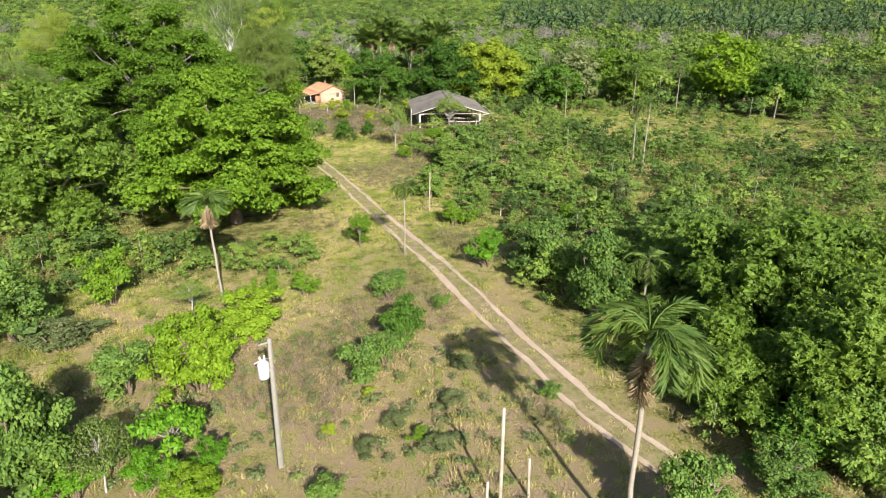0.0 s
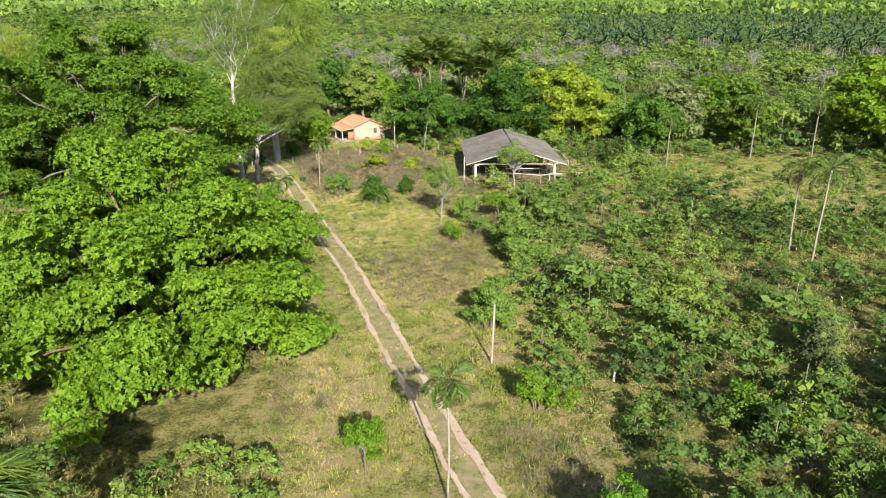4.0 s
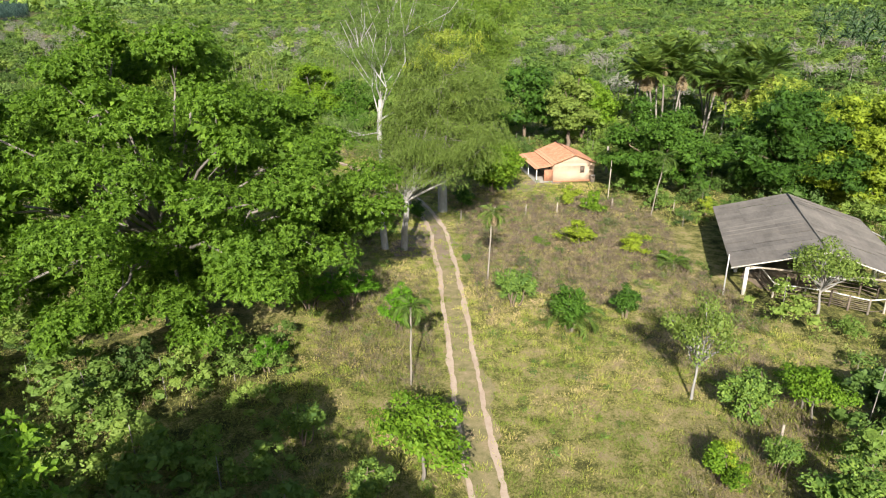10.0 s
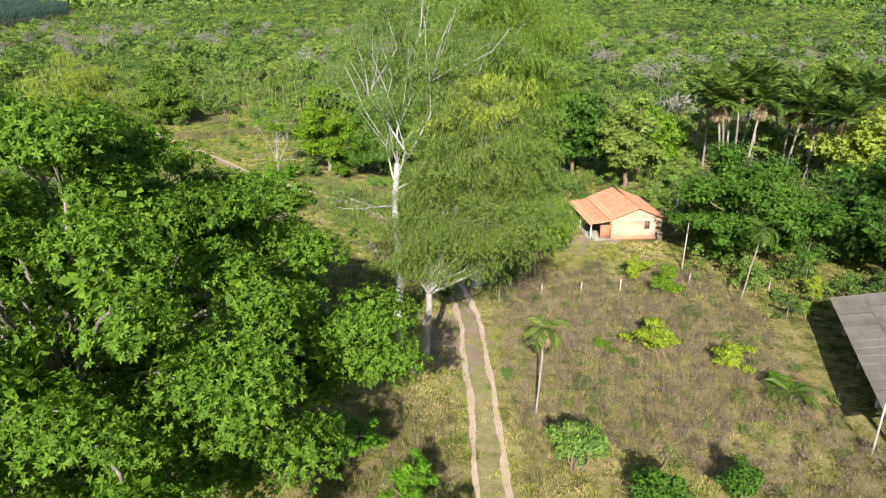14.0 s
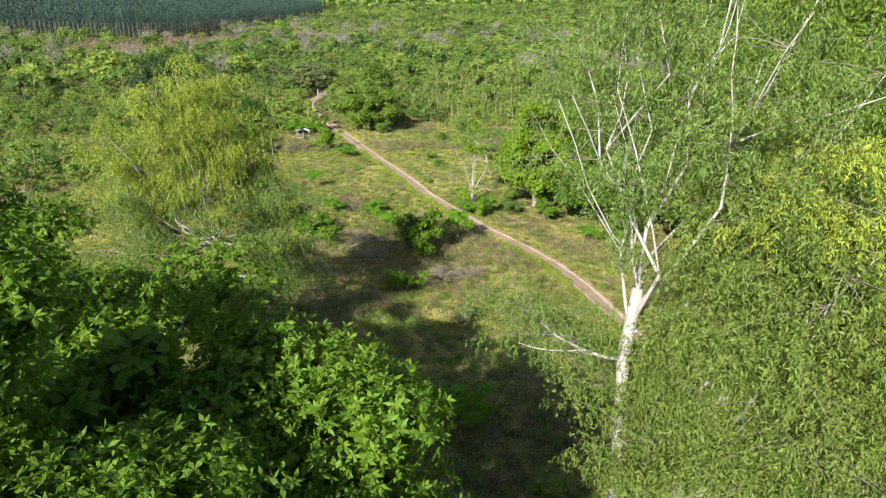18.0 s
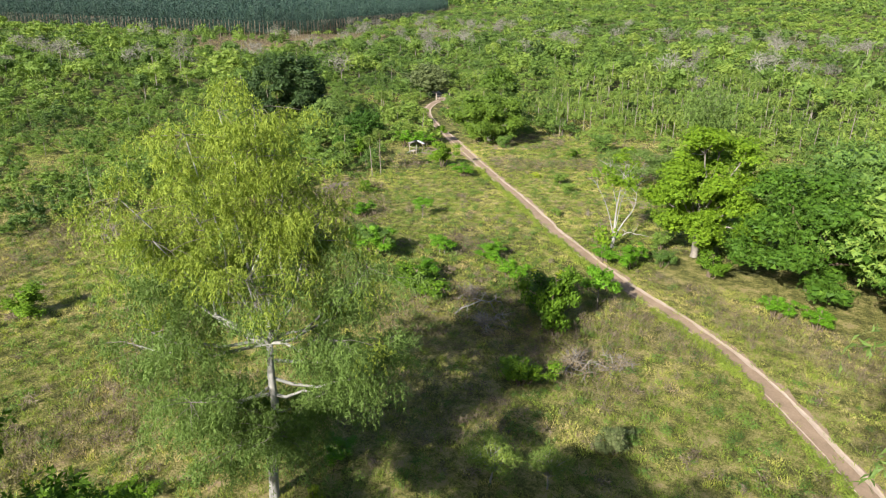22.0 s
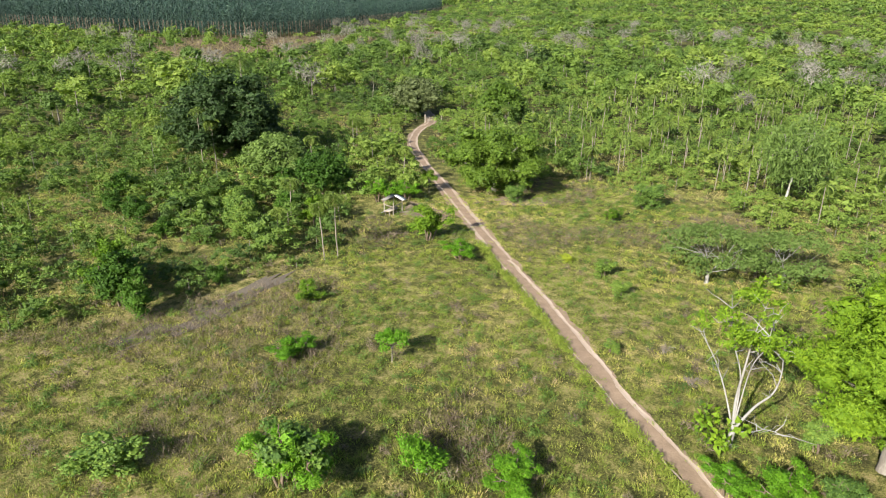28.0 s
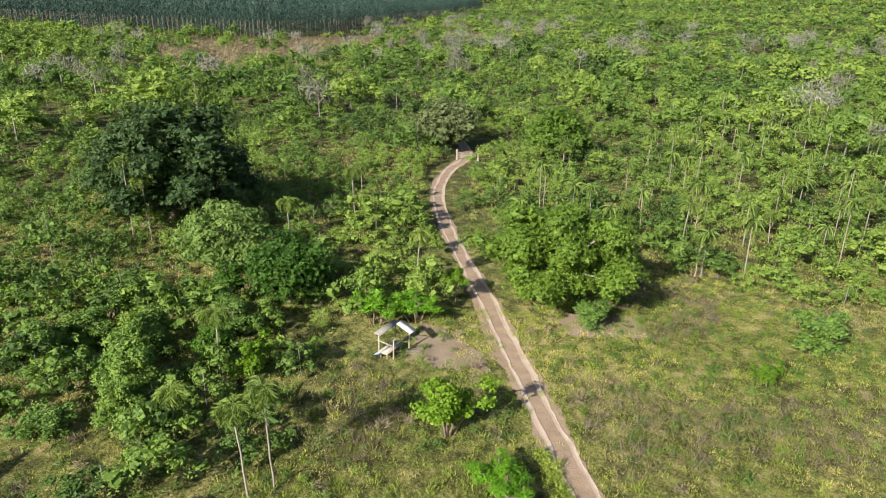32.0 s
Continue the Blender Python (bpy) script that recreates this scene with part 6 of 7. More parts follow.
def grass():
    """Tussocks of blades in the open parts."""
    rng = np.random.default_rng(580)
    xy = free_spots(rng, (-66, 8), (102, 216), 0.41, 0.75)
    keep = inside(xy, MEADOW) | inside(xy, FIELD) | (inside(xy, GLADE) & (rng.random(len(xy)) < 0.5))
    d = track_distance(xy)
    keep &= ~(inside(xy, YARD) & (rng.random(len(xy)) < 0.55))
    keep &= (d > np.where(xy[:, 1] > 138, 0.62, 0.82) + rng.uniform(0, 0.4, len(xy))) | ((d < 0.52) & (rng.random(len(xy)) < 0.9) & (xy[:, 1] < 138))
    for cx, cy, r in BUILT[:3]:
        keep &= np.hypot(xy[:, 0] - cx, xy[:, 1] - cy) > r * 0.8
    xy, dry = xy[keep], dry_and_shade(xy[keep])
    gn, fine = grove(xy, 1.5, 7), grove(xy, 2.5, 1.35)
    keep = rng.random(len(xy)) < np.where(dry > 0.33, 0.4, 0.9) * np.clip(0.9 + 0.8 * fine, 0.5, 1)
    xy, dry, gn, fine = xy[keep], dry[keep], gn[keep], fine[keep]
    # in the second field the tufts draw together into tussocks
    field = inside(xy, FIELD) & (track_distance(xy) > 1.6)
    cell = np.floor(xy / 1.25)
    mark = np.stack([np.sin(cell[:, 0] * 127.1 + cell[:, 1] * 311.7) * 43758.5, np.sin(cell[:, 0] * 269.5 + cell[:, 1] * 183.3) * 43758.5], 1)
    mark -= np.floor(mark)
    heart = (cell + 0.2 + 0.6 * mark) * 1.25
    xy[field] = heart[field] + (xy[field] - heart[field]) * 0.72
    fine = np.where(field, mark[:, 0] - 0.35, fine)
    n, blades = len(xy), 16
    base = np.repeat(np.column_stack([xy, np.zeros(n)]), blades, 0)
    out = rng.normal(size=(n * blades, 2))
    base[:, :2] += out * 0.13
    along = unit(np.column_stack([out * 0.42 + rng.normal(size=(n * blades, 2)) * 0.25, np.ones(n * blades)]))
    normal = unit(rng.normal(size=(n * blades, 3)) + [0, 0, 0.4])
    tall = np.repeat(rng.uniform(0.14, 0.3, n) * (1 + 0.4 * gn + 0.6 * fine), blades) * rng.uniform(0.6, 1.25, n * blades)
    v, f = leaf_tris(base, along, normal, tall, np.full(n * blades, 0.034))
    tone = np.clip(0.08 + dry * 0.95 + np.where(dry > 0.33, 0.16, 0) + gn * 0.5 + grove(xy, 9.3, 2.6) * 0.55 - fine * 0.35 + np.where(field, 0.5 * (mark[:, 1] - 0.5) - 0.16 * np.clip((166 - xy[:, 1]) / 20, 0, 1), 0) + rng.normal(size=n) * 0.2, 0, 1)
    solid("grass", np_mesh("grass", v, f, np.repeat(tone, blades * 3)), GRASS, "tufts of green and straw-coloured grass", "grass", "stuff")


def dry_weeds():
    """Brown stalks of dead weeds, in the yard and in patches of the fields."""
    rng = np.random.default_rng(590)
    xy = free_spots(rng, (-66, 20), (36, 216), 0.55, 0.6)
    patch = np.array([noise.noise(Vector((x / 9, y / 9, 8.5))) for x, y in xy])
    yard = inside(xy, YARD)
    keep = (inside(xy, MEADOW) | inside(xy, FIELD)) & (track_distance(xy) > 1.8) & (((patch > 0.2) & (rng.random(len(xy)) < 0.75)) | (yard & (patch > -0.45) & (rng.random(len(xy)) < 0.97)) | (inside(xy, DRYPATCH) & (rng.random(len(xy)) < 0.85)) | (inside(xy, [(-30, 141), (-8, 143), (-12, 151), (-27, 153)]) & (rng.random(len(xy)) < 0.8)))
    xy = xy[keep]
    n, blades = len(xy), 14
    base = np.repeat(np.column_stack([xy, np.zeros(n)]), blades, 0)
    base[:, :2] += rng.normal(size=(n * blades, 2)) * 0.2
    base[:, 2] += rng.uniform(0, 0.35, n * blades)
    along = unit(np.column_stack([rng.normal(size=(n * blades, 2)) * 0.8, np.ones(n * blades)]))
    normal = unit(rng.normal(size=(n * blades, 3)))
    tall = rng.uniform(0.35, 0.9, n * blades)
    v, f = leaf_tris(base, along, normal, tall, np.full(n * blades, 0.026))
    solid("dry_weeds", np_mesh("dry_weeds", v, f, np.repeat(rng.random(n), blades * 3)), DRYWEED, "brown stalks of dead weeds in dense patches", "dry weeds", "stuff")


dry_weeds()
grass()


def rough_grass():
    """Long brown and green grass between the shrubs."""
    rng = np.random.default_rng(595)
    xy = free_spots(rng, (-105, 14), (105, 235), 1.15, 0.7)
    xy = xy[(path_distance(xy) < 66) & allowed(rng, xy, 0.0) & (rng.random(len(xy)) < 0.9) & seen(xy)]
    n, blades = len(xy), 22
    base = np.repeat(np.column_stack([xy, np.zeros(n)]), blades, 0)
    out = rng.normal(size=(n * blades, 2))
    base[:, :2] += out * 0.34
    along = unit(np.column_stack([out * 0.4 + rng.normal(size=(n * blades, 2)) * 0.3, np.ones(n * blades)]))
    normal = unit(rng.normal(size=(n * blades, 3)) + [0, 0, 0.4])
    tall = rng.uniform(0.18, 0.48, n * blades)
    v, f = leaf_tris(base, along, normal, tall, np.full(n * blades, 0.028))
    tone = np.clip(0.5 + 0.6 * grove(xy, 5.5, 9) + rng.normal(size=n) * 0.22, 0, 1)
    solid("rough_grass", np_mesh("rough_grass", v, f, np.repeat(tone, blades * 3)), GRASS, "long brown and green grass between the shrubs", "grass", "stuff")


rough_grass()


def grey_weeds():
    """Low grey-green weeds on the bare reddish soil by the gate."""
    rng = np.random.default_rng(597)
    xy = free_spots(rng, (-8, 12), (22, 46), 0.95, 0.7)
    xy = xy[inside(xy, [(-6, 10), (20, 10), (17, 30), (13, 44), (0, 42), (-9, 34)]) & (track_distance(xy) > 1.2) & (rng.random(len(xy)) < 0.55)]
    xy = xy[grove(xy, 3.3, 5) > -0.1]
    h = rng.uniform(0.2, 0.75, len(xy))
    shrub_cloud("grey_weeds", xy, h, h * rng.uniform(0.7, 1.3, len(xy)) + 0.2, rng.random(len(xy)), 90, 0.13, 598, LEAF_GREY, "low grey-green weeds on reddish soil", "weeds", narrow=0.4, top=0.2, core=0)


grey_weeds()


# ---- house ----
def quad_prism(b, pts, thick):
    """A slab from four corners, thickened downwards."""
    p = np.array(pts, float)
    q = p - [0, 0, thick]
    b.add(np.concatenate([p, q]), [(0, 1, 2, 3), (7, 6, 5, 4), (0, 4, 5, 1), (1, 5, 6, 2), (2, 6, 7, 3), (3, 7, 4, 0)])


def house():
    W, D, E, R, T = 5.3, 7.7, 2.35, 3.45, 0.15
    ob = thing("house", pose(23.8, 145.1, 0, 0, 0, 10.5), "small peach-plastered house with clay tile roof and side porch", "house")
    def panel(cuts_a, cuts_z, holes, place, peak=None):
        """A wall of one piece with openings through it; place(a, z, side) gives the corner."""
        b, ids, v, f = Build(), {}, [], []
        def at(i, k, s):
            if (i, k, s) not in ids:
                ids[i, k, s] = len(v)
                v.append(place(cuts_a[i], cuts_z[k], s))
            return ids[i, k, s]
        cells = {(i, k) for i in range(len(cuts_a) - 1) for k in range(len(cuts_z) - 1)} - set(holes)
        for i, k in cells:
            c = [(i, k), (i + 1, k), (i + 1, k + 1), (i, k + 1)]
            f.append([at(*q, 0) for q in c])
            f.append([at(*q, 1) for q in reversed(c)])
            for (di, dk), e in (((-1, 0), 3), ((1, 0), 1), ((0, -1), 0), ((0, 1), 2)):
                if (i + di, k + dk) not in cells:
                    p, q = c[e], c[(e + 1) % 4]
                    f.append([at(*q, 0), at(*p, 0), at(*p, 1), at(*q, 1)])
        b.add(v, f)
        if peak is not None:
            tri = [place(cuts_a[0], E, 0), place(cuts_a[-1], E, 0), place(peak, R, 0), place(cuts_a[0], E, 1), place(cuts_a[-1], E, 1), place(peak, R, 1)]
            b.add(tri, [(0, 1, 2, 2), (3, 5, 4, 4), (0, 2, 5, 3), (1, 4, 5, 2)])
        return b
    part("front_wall", panel([0, 3.5, 3.95, W], [0, 1.2, 1.95, E], [(1, 1)], lambda a, z, s: (a, s * T, z), W / 2), PLASTER, ob)
    part("back_wall", panel([0, 3.0, 3.9, W], [0, 1.0, 1.95, E], [(1, 1)], lambda a, z, s: (a, D - T + s * T, z), W / 2), PLASTER, ob)
    part("side_wall", panel([T, D - T], [0, E], [], lambda a, z, s: (W - T + s * T, a, z)), PLASTER, ob)
    part("porch_side_wall", panel([T, 1.6, 2.5, 4.6, 5.6, D - T], [0, 1.0, 2.02, E], [(1, 0), (1, 1), (3, 1)], lambda a, z, s: (s * T, a, z)), PLASTER, ob)
    b = Build(); b.box((0.003, -0.04, 0), (W, 0.0, 0.28)); part("plinth", b, BRICK_RED, ob, "stained base of the wall")
    b = Build(); b.box((-1.1, 0.15, 0), (-0.02, 0.35, 1.55)); part("porch_wall", b, BRICK_RED, ob, "low unplastered brick porch wall")
    # floor coloured near black, the shade of the room painted in
    b = Build(); b.box((0.1, 0.1, 0.003), (W - 0.1, D - 0.1, 0.05)); part("floor", b, BLACK, ob)
    b = Build(); b.box((-2.3, -0.3, 0), (-0.01, D, 0.14)); part("porch_floor", b, CONCRETE, ob)
    win = Build(); win.box((3.5, 0.05, 1.2), (3.95, 0.09, 1.95)); wi = part("window", win, WOOD_DARK, ob, "small dark wooden shutter")
    fr = Build()
    for lo, hi in (((3.44, -0.03, 1.14), (3.5, 0.06, 2.01)), ((3.95, -0.03, 1.14), (4.01, 0.06, 2.01)), ((3.5, -0.03, 1.95), (3.95, 0.06, 2.01)), ((3.5, -0.03, 1.14), (3.95, 0.06, 1.2))):
        fr.box(lo, hi)
    part("frame", fr, WOOD_DARK, wi)
    d = Build(); d.box((0.05, 1.6, 0.1), (0.09, 2.5, 2.05)); part("door", d, WOOD_DARK, ob, "dark wooden plank door")
    d = Build(); d.box((0.05, 4.6, 1.0), (0.09, 5.6, 2.0)); part("window", d, WOOD_DARK, ob)
    for y in (0.0, D * 0.5, D - 0.3):
        p = Build(); p.tube([(-2.15, y, 0), (-2.16, y, 0.9), (-2.15, y, 1.82)], [0.075, 0.07, 0.065], 8); part("porch_post", p, WOOD_WHITE, ob)
    p = Build(); p.box((-2.22, -0.3, 1.8), (-2.08, D, 1.9)); part("porch_beam", p, WOOD_OLD, ob)
    p = Build(); p.box((W / 2 - 0.06, -0.3, R - 0.12), (W / 2 + 0.06, D + 0.3, R)); part("ridge_beam", p, WOOD_OLD, ob)
    # roof slopes: boards, then courses of clay tiles
    slopes = (("roof", (W / 2, R + 0.05), (-0.35, E - 0.06), D), ("roof", (W / 2, R + 0.05), (W + 0.4, E - 0.08), D), ("porch_roof", (-0.2, E - 0.16), (-2.5, 1.84), D))
    rng = np.random.default_rng(600)
    tile = Build()
    a = np.linspace(0, np.pi, 5)
    prof = np.column_stack([np.cos(a) * 0.115, np.sin(a) * 0.055])
    tv = [(x, y, z + 0.012 * k) for k, y in ((1, -0.26), (0, 0.26)) for x, z in prof]
    tile.add(tv, [(i, i + 1, i + 6, i + 5) for i in range(4)])
    tmesh = tile.mesh("tile")
    tmesh.materials.append(TILE)
    for name, (xa, za), (xb, zb), depth in slopes:
        b = Build()
        y0, y1 = -0.4, depth + 0.4
        quad_prism(b, [(xa, y0, za), (xb, y0, zb), (xb, y1, zb), (xa, y1, za)] if xb < xa else [(xb, y0, zb), (xa, y0, za), (xa, y1, za), (xb, y1, zb)], 0.05)
        r = part(name, b, TILE, ob, "weathered orange clay tile roof")
        run = math.hypot(xb - xa, zb - za)
        ang = math.atan2(zb - za, abs(xb - xa))
        rows, cols = int(run / 0.42), int((y1 - y0) / 0.27)
        acc = Build()
        for i in range(rows):
            for j in range(cols):
                s = (i + 0.5) * run / rows
                px = xa + (xb - xa) * s / run
                pz = za + (zb - za) * s / run + 0.012
                py = y0 + (j + 0.5) * (y1 - y0) / cols
                sign = 1 if xb > xa else -1
                m = Matrix.Translation((px, py, pz)) @ Euler((0, -ang * sign, 0)).to_matrix().to_4x4() @ pose(0, 0, 0, 0, 0, 90 * sign + rng.normal() * 1.5)
                if i >= rows - 2 or j < 3:
                    t = new("tile", tmesh)
                    t.parent = r
                    t.matrix_basis = m
                else:
                    acc.add([m @ Vector(q) for q in tv], [(k, k + 1, k + 6, k + 5) for k in range(4)])
        o = part("tiles", acc, TILE, r)
        o["kind"] = "stuff"
    b = Build(); b.tube([(W / 2, -0.42, R + 0.07), (W / 2, D / 2, R + 0.09), (W / 2, D + 0.42, R + 0.07)], [0.11] * 3, 8); part("ridge_cap", b, TILE, ob)
    # tank, pole and chair-like bin near the right wall
    bb = thing("water_barrel", pose(28.8, 145.6, 0), "dark rusty barrel standing against the house wall", "barrel")
    b = Build(); b.tube([(0, 0, 0), (0, 0, 0.3), (0, 0, 0.32), (0, 0, 0.6), (0, 0, 0.62), (0, 0, 0.88)], [0.29, 0.29, 0.305, 0.305, 0.29, 0.29], 16); part("body", b, WOOD_DARK, bb)
    b = Build(); b.tube([(0, 0, 0.86), (0, 0, 0.9)], [0.31, 0.31], 16); part("rim", b, STEEL, bb)
    pk = thing("wooden_post", pose(31.4, 150.5, 0), "pale weathered post behind the house", "post")
    b = Build(); b.tube([(0, 0, -0.2), (0.02, 0, 1.6), (0, 0.02, 3.6)], [0.16, 0.15, 0.14], 8); part("shaft", b, WOOD_OLD, pk)


house()


# ---- cattle shed ----
def shed():
    ob = thing("cattle_shed", pose(34.65, 110.95, 0, 0, 0, -13.7), "open cattle shed with a wide grey fibre-cement roof on white posts", "shed")
    W, D, E, R = 10.1, 15.0, 2.45, 4.35
    mid = W / 2
    x0, x1, y0, y1 = -1.25, W + 1.45, -0.8, D + 0.9
    ez = E - 0.02
    ripple = 0.177
    for sx in (x0, x1):
        # corrugated sheets, laid in three rows down the slope
        n = int((y1 - y0) / 1.0)
        for row in range(3):
            for c in range(n):
                ya, yb = y0 + (y1 - y0) * c / n, y0 + (y1 - y0) * (c + 1) / n
                s0, s1 = row / 3 - 0.012 * (row > 0), (row + 1) / 3 + 0.012
                k = np.linspace(ya, yb + 0.05, 13)
                wav = np.cos(k / ripple * 2 * np.pi) * 0.022
                v = []
                for s, lift in ((s0, 0.0), (min(s1, 1.0), 0.018)):
                    x = mid + (sx - mid) * s
                    z = R + (ez - R) * s + lift + 0.02 * (2 - row) * 0
                    v += [(x, q, z + w + 0.012 * ((row + c) % 2)) for q, w in zip(k, wav)]
                b = Build()
                b.add(v, [(i, i + 1, 13 + i + 1, 13 + i) for i in range(12)])
                part("roof_sheet", b, FIBRE, ob)
    b = Build(); b.tube([(mid, y0, R + 0.02), (mid, D / 2, R + 0.03), (mid, y1, R + 0.02)], [0.08] * 3, 10); part("ridge_cap", b, FIBRE, ob)
    b = Build()
    for i in range(4):
        for x in (0, W):
            y = D * i / 3
            p = Build()
            p.box((x - 0.13, y - 0.13, -0.2), (x + 0.13, y + 0.13, E - 0.1))
            post = part("post", p, WOOD_WHITE, ob, "whitewashed concrete post")
            q = Build()
            s = 1 if x == 0 else -1
            q.add([(x - 0.1, y - 0.08, E - 0.35), (x + 0.1, y - 0.08, E - 0.35), (x + s * 0.95 + 0.1, y - 0.08, E - 0.06), (x + s * 0.95 - 0.25, y - 0.08, E - 0.06), (x - 0.1, y + 0.08, E - 0.35), (x + 0.1, y + 0.08, E - 0.35), (x + s * 0.95 + 0.1, y + 0.08, E - 0.06), (x + s * 0.95 - 0.25, y + 0.08, E - 0.06)],
                  [(0, 1, 2, 3), (7, 6, 5, 4), (0, 4, 5, 1), (1, 5, 6, 2), (2, 6, 7, 3), (3, 7, 4, 0)])
            part("bracket", q, WOOD_WHITE, post)
        y = D * i / 3
        t = Build()
        t.tube([(x0 + 0.1, y, ez - 0.1), (mid, y, R - 0.12), (x1 - 0.1, y, ez - 0.1)], [0.08, 0.1, 0.08], 6)
        t.tube([(0, y, E - 0.12), (W, y, E - 0.12)], [0.08, 0.08], 6)
        t.tube([(mid, y, E - 0.12), (mid, y, R - 0.12)], [0.07, 0.07], 6)
        part("truss", t, WOOD_OLD, ob)
    for s in (0.02, 0.33, 0.66, 0.97):
        for sx in (x0, x1):
            x, z = mid + (sx - mid) * s, R + (ez - R) * s - 0.07
            p = Build(); p.box((x - 0.04, y0 + 0.1, z - 0.06), (x + 0.04, y1 - 0.1, z)); part("purlin", p, WOOD_OLD, ob)
    # white fascia along the front eave
    for sx in (x0, x1):
        f = Build()
        quad_prism(f, [(mid, y0 - 0.03, R - 0.02), (sx, y0 - 0.03, ez - 0.03), (sx, y0 + 0.02, ez - 0.03), (mid, y0 + 0.02, R - 0.02)], 0.09)
        part("fascia", f, WOOD_WHITE, ob)
    # corral inside and along the front
    ux = pose(34.65, 110.95, 0, 0, 0, -13.7)
    def rail_fence(pts, rails, label, mat=WOOD_OLD, h=1.15):
        fo = thing("corral_fence", Matrix.Identity(4), label, "fence", "corral")
        for p in pts:
            q = ux @ Vector((p[0], p[1], 0))
            b = Build(); b.tube([(q.x, q.y, -0.2), (q.x, q.y, 0.6), (q.x, q.y, h + 0.1)], [0.085, 0.08, 0.075], 7); part("fence_post", b, mat, fo)
        for a, c in zip(pts[:-1], pts[1:]):
            A, C = ux @ Vector((a[0], a[1], 0)), ux @ Vector((c[0], c[1], 0))
            for k in range(rails):
                z = h - k * (h - 0.25) / max(1, rails - 1)
                b = Build(); b.tube([(A.x, A.y, z), ((A.x + C.x) / 2, (A.y + C.y) / 2, z - 0.02), (C.x, C.y, z)], [0.05 if k == 0 else 0.032] * 3, 6); part("rail", b, WOOD_WHITE if k == 0 else WOOD_DARK, fo, "pale top rail" if k == 0 else "")
    rail_fence([(1.0, 6.5), (1.6, 3.5), (2.1, 0.1), (4.2, -0.1), (5.9, -0.3)], 4, "weathered corral fence with a pale top rail in the shed")
    rail_fence([(5.9, -0.3), (7.0, -0.8), (8.2, -1.2)], 7, "dark slatted loading gate of the corral", WOOD_DARK)
    rail_fence([(8.2, -1.2), (9.4, -0.6), (10.1, -0.5), (12.2, -0.2), (14.4, 0.3)], 2, "pale rail fence running out from the shed")
    rail_fence([(4.2, 2.6), (6.0, 3.0), (8.6, 2.6), (9.6, 1.8)], 4, "dark inner corral fence under the shed roof", WOOD_DARK)
    rail_fence([(10.4, 5), (13.5, 8), (13.5, 15), (12, 20)], 3, "weathered rail fence behind the shed")
    tr = thing("feed_trough", ux @ pose(7.2, 6.5, 0), "long dark wooden feed trough in the shed", "trough")
    b = Build(); b.box((-0.35, -2.2, 0.3), (0.35, 2.2, 0.36)); part("bottom", b, WOOD_DARK, tr)
    for s in (-1, 1):
        b = Build(); b.box((s * 0.35 - 0.03, -2.2, 0.36), (s * 0.35 + 0.03, 2.2, 0.7)); part("side", b, WOOD_DARK, tr)
        b = Build(); b.box((-0.3, s * 1.8 - 0.06, 0), (0.3, s * 1.8 + 0.06, 0.3)); part("leg", b, WOOD_DARK, tr)


shed()


# ---- shelter by the track ----
def shelter():
    ob = thing("roadside_shelter", pose(-58.2, 189.2, 0, 0, 0, 6) @ Matrix.Diagonal((0.84, 0.8, 0.9, 1)), "small open roadside shelter of poles with a pale sheet roof", "shelter")
    for x, y, h in ((-0.45, -1.05, 1.72), (-0.4, 1.15, 1.75), (0.85, -0.95, 1.5), (0.9, 1.2, 1.55)):
        b = Build(); b.tube([(x, y, -0.1), (x + 0.02, y, h * 0.5), (x, y, h)], [0.06, 0.055, 0.05], 7); part("pole", b, WOOD_OLD, ob)
    b = Build(); quad_prism(b, [(-0.75, -1.3, 1.78), (-0.15, -1.3, 1.73), (-0.1, 1.4, 1.80), (-0.7, 1.45, 1.86)], 0.04); part("roof", b, CONCRETE, ob, "pale weathered sheet roof")
    b = Build(); quad_prism(b, [(-0.1, 0.9, 1.86), (1.3, 0.7, 1.5), (1.4, 1.5, 1.5), (-0.05, 1.55, 1.9)], 0.04); part("roof_flap", b, PAINT_GREY, ob, "white loose roof sheet hanging to one side")
    b = Build(); b.tube([(-0.5, -1.1, 1.2), (0.9, -0.9, 0.95)], [0.06, 0.06], 6); part("brace", b, WOOD_OLD, ob)
    b = Build(); b.tube([(0.85, -0.95, 1.0), (0.9, 1.2, 1.05)], [0.05, 0.05], 6); part("rail", b, WOOD_OLD, ob)
    be = thing("bench", pose(-58.0, 188.9, 0, 0, 0, 6), "rough plank bench with a blue-grey sheet under the shelter", "bench")
    b = Build(); b.box((-0.35, -0.9, 0.42), (0.35, 0.9, 0.48)); part("seat", b, WOOD_OLD, be)
    for y in (-0.7, 0.7):
        for x in (-0.25, 0.25):
            b = Build(); b.box((x - 0.04, y - 0.04, 0), (x + 0.04, y + 0.04, 0.42)); part("leg", b, WOOD_OLD, be)
    b = Build(); quad_prism(b, [(-0.55, -1.1, 0.28), (-0.1, -1.15, 0.52), (-0.05, 0.2, 0.53), (-0.6, 0.25, 0.26)], 0.03); part("sheet", b, BLUE_SHEET, be, "blue-grey plastic sheet")
    lg = thing("fallen_pole", pose(-57.2, 189.8, 0.06, 0, 0, 40), "grey pole lying by the shelter", "pole")
    b = Build(); b.tube([(-0.9, 0, 0), (0, 0.03, 0.02), (0.9, 0, 0)], [0.06, 0.055, 0.05], 7); part("shaft", b, WOOD_OLD, lg)


shelter()


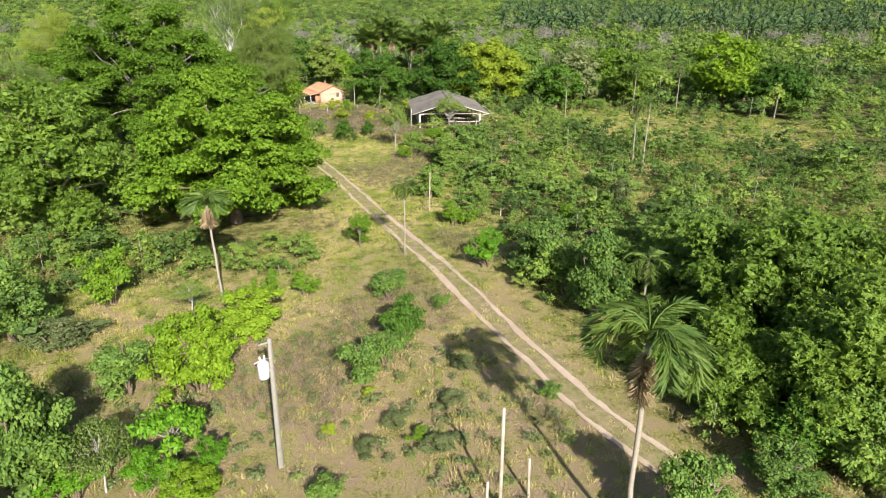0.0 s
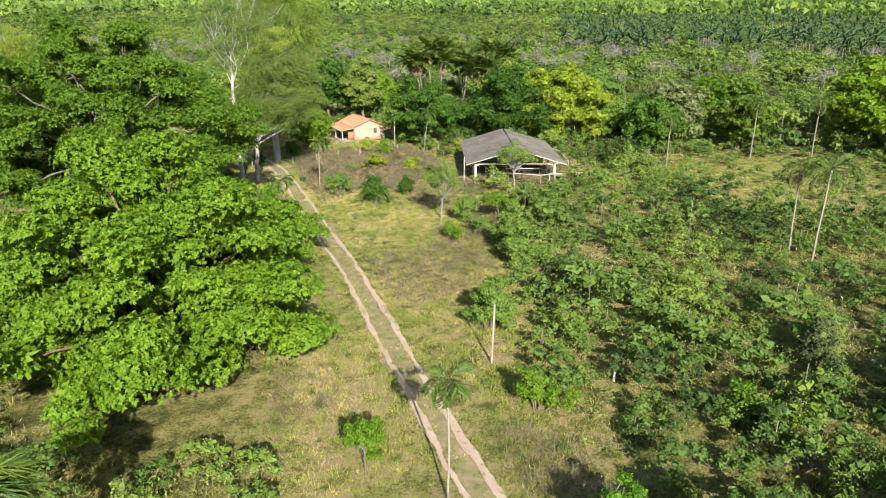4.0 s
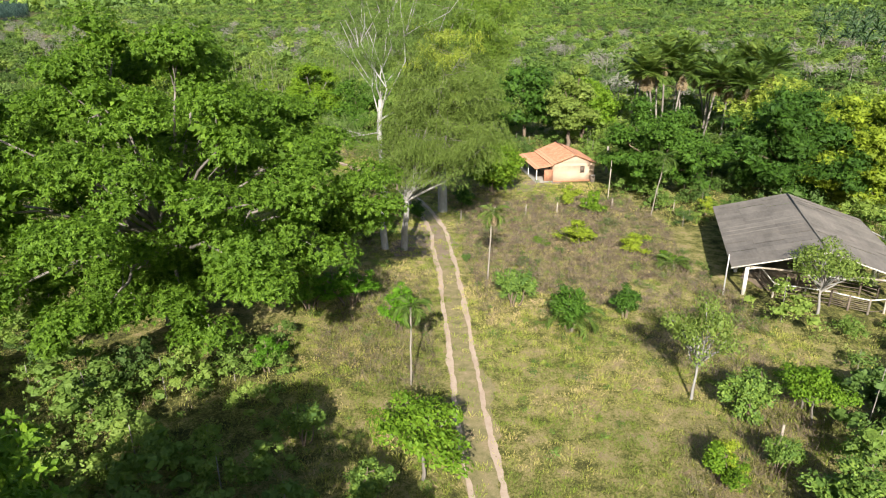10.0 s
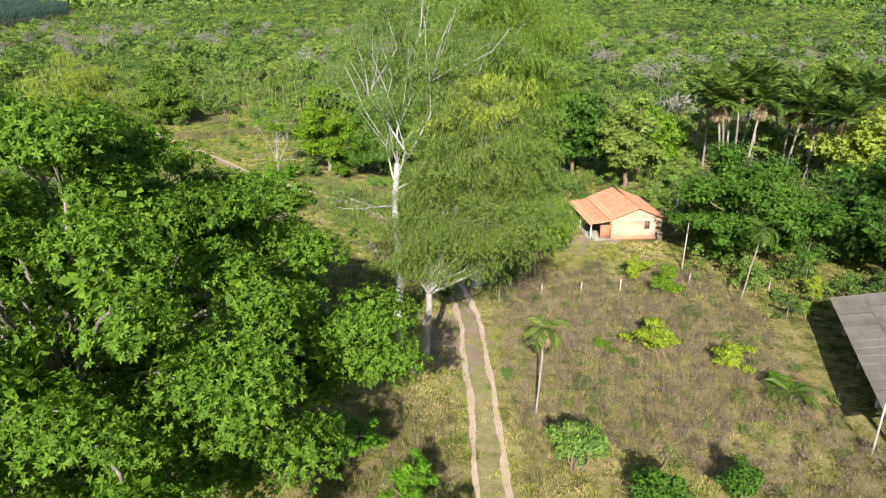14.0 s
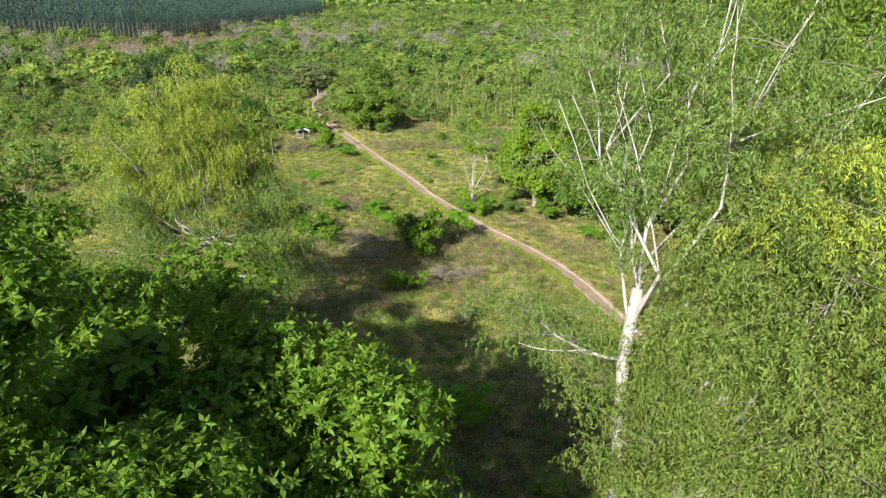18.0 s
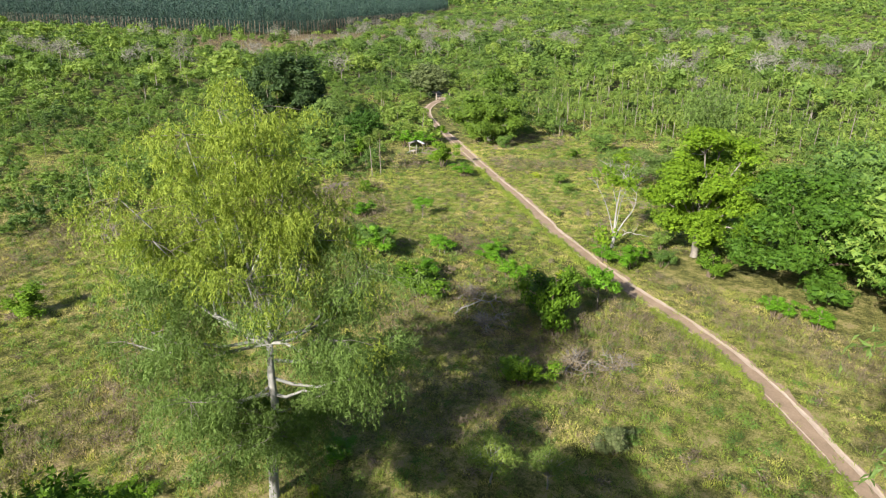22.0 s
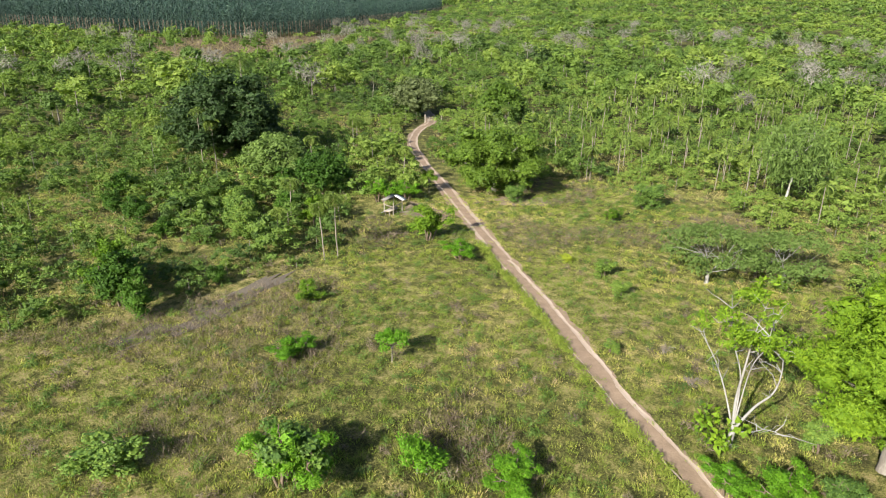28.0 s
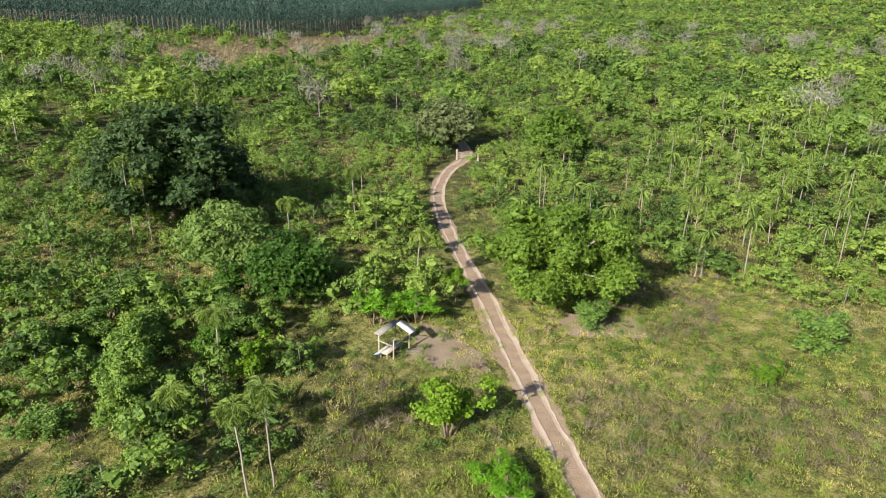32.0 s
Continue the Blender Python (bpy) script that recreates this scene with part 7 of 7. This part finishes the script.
# ---- poles, posts and fences ----
def utility_pole():
    ob = thing("utility_pole", pose(2.72, 29.77, 0, 0, 0, 20), "tapered concrete utility pole with a grey transformer", "utility pole")
    b = Build()
    h = 6.5
    v = []
    for z, w, d in ((-0.3, 0.17, 0.13), (h * 0.5, 0.14, 0.11), (h, 0.10, 0.085)):
        v += [(-w, -d, z), (w, -d, z), (w, d, z), (-w, d, z)]
    b.add(np.array(v) * [0.75, 0.75, 1], [(i * 4 + j, i * 4 + (j + 1) % 4, i * 4 + 4 + (j + 1) % 4, i * 4 + 4 + j) for i in range(2) for j in range(4)] + [(8, 9, 10, 11)])
    part("shaft", b, CONCRETE, ob)
    b = Build(); b.tube([(-0.36, 0, 4.75), (-0.36, 0, 4.8), (-0.36, 0, 5.45), (-0.36, 0, 5.5), (-0.36, 0, 5.52)], [0.2, 0.24, 0.24, 0.2, 0.06], 14)
    tr = part("transformer", b, PAINT_GREY, ob, "pale grey pole transformer")
    for a in (-0.1, 0.1):
        b = Build(); b.tube([(-0.36 + a, 0.05, 5.5), (-0.36 + a, 0.05, 5.6), (-0.36 + a, 0.05, 5.68), (-0.36 + a, 0.05, 5.78)], [0.05, 0.03, 0.05, 0.02], 8); part("bushing", b, PAINT_GREY, tr)
    b = Build(); b.box((-0.3, -0.06, 5.0), (0.0, 0.06, 5.08)); part("bracket", b, STEEL, ob)
    b = Build(); b.tube([(-0.75, 0, 5.55), (-0.4, 0, 5.62), (-0.1, 0, 5.6)], [0.03] * 3, 6); part("arm", b, STEEL, ob)
    b = Build(); b.box((-0.5, -0.05, 6.3), (0.12, 0.05, 6.38)); part("crossarm", b, CONCRETE, ob)
    b = Build(); b.tube([(-0.45, 0, 6.38), (-0.45, 0, 6.45), (-0.45, 0, 6.52)], [0.05, 0.03, 0.045], 8); part("insulator", b, WOOD_DARK, ob)
    b = Build(); b.tube([(0.16, 0, 1.6), (0.165, 0, 1.9)], [0.025, 0.025], 6); part("marker", b, LEAF_YELLOW, ob)


utility_pole()


def post(name, x, y, h, r, label, mat, lean=(0, 0), group=""):
    ob = thing(name, pose(x, y, 0), label, "post", group)
    b = Build(); b.tube([(0, 0, -0.2), (lean[0] * 0.5, lean[1] * 0.5, h * 0.5), (lean[0], lean[1], h - 0.02), (lean[0], lean[1], h)], [r * 1.1, r, r * 0.95, r * 0.7], 8)
    part("shaft", b, mat, ob)
    return ob


post("pole", 10.9, 24.0, 5.0, 0.075, "slim pale pole standing beside the gate stakes", WOOD_OLD)
post("stake", 10.0, 23.4, 2.2, 0.06, "weathered gate stake in the grass", WOOD_OLD, (0.05, 0))
post("stake", 12.4, 24.4, 2.0, 0.06, "weathered gate stake by the track", WOOD_OLD, (-0.05, 0))
post("pole", 21.35, 65.3, 3.9, 0.06, "slim pale pole at the edge of the scrub", WOOD_OLD, (0.1, 0))
post("pole", 33.1, 110.8, 3.3, 0.06, "slim metal pole beside the cattle shed", STEEL)
post("pole", 29.3, 137.7, 4.5, 0.055, "slim pale pole near the house", WOOD_OLD, (0.05, 0.05))
for fx, fy, fh in ((12.6, 128.6, 1.0), (16.1, 130.0, 1.0), (19.4, 130.8, 1.15), (22.8, 131.9, 1.1), (26, 132.8, 1.0), (7.0, 127.0, 1.0), (29.0, 133.9, 1.1), (27.5, 61.5, 1.1), (29.5, 92, 1.1), (6.5, 83, 1.1), (5.2, 80.5, 1.0), (35.6, 133.6, 1.2)):
    post("fence_post", fx, fy, fh, 0.07, "short weathered fence post in dry grass", WOOD_OLD, (0.03, 0.02), "yard fence posts")
post("gate_post", -86.3, 235.1, 1.5, 0.13, "thick weathered gate post at the end of the track", WOOD_OLD, group="gate posts")
post("gate_post", -83.6, 236.4, 1.9, 0.12, "thick weathered gate post at the end of the track", WOOD_OLD, group="gate posts")
gt = thing("gate", pose(-86.3, 235.1, 0, 0, 0, 26), "low weathered rail gate across the track", "gate")
for gz in (0.35, 0.7, 1.05):
    gb = Build(); gb.tube([(0.1, 0, gz), (1.4, 0.02, gz), (2.75, 0, gz)], [0.035] * 3, 6); part("rail", gb, BARK_GREY, gt)
gb = Build(); gb.tube([(0.15, 0.05, 0.3), (2.7, 0.05, 1.08)], [0.04, 0.04], 6); part("brace", gb, BARK_GREY, gt)


def snag(x, y, ang, length, label, seed, z=0.0):
    """A bare fallen or broken limb."""
    rng = np.random.default_rng(seed)
    ob = thing("fallen_branch", pose(x, y, z, 0, 0, ang), label, "branch")
    b = Build()
    p = limb(rng, (0, 0, 0.1), (length, 0, length * 0.25), 0.1, 6, 0.04)
    b.tube(p, np.linspace(0.07, 0.02, 6), 6)
    for i in range(2, 6):
        for _ in range(3):
            e = p[i] + rng.normal(size=3) * length * 0.18 + [0.2, 0, 0.1]
            b.tube(limb(rng, p[i], e, 0.05, 3), [0.03, 0.02, 0.008], 5)
    part("wood", b, BARK_WHITE, ob)


snag(3.0, 118.5, 150, 4.2, "bare pale fallen branch under the eucalyptus", 701)
snag(-23.5, 147.5, 50, 3.2, "bare grey fallen branch in the dry bushes", 702)
snag(1.2, 136.5, 120, 2.6, "dry fallen branch beside the track", 703)
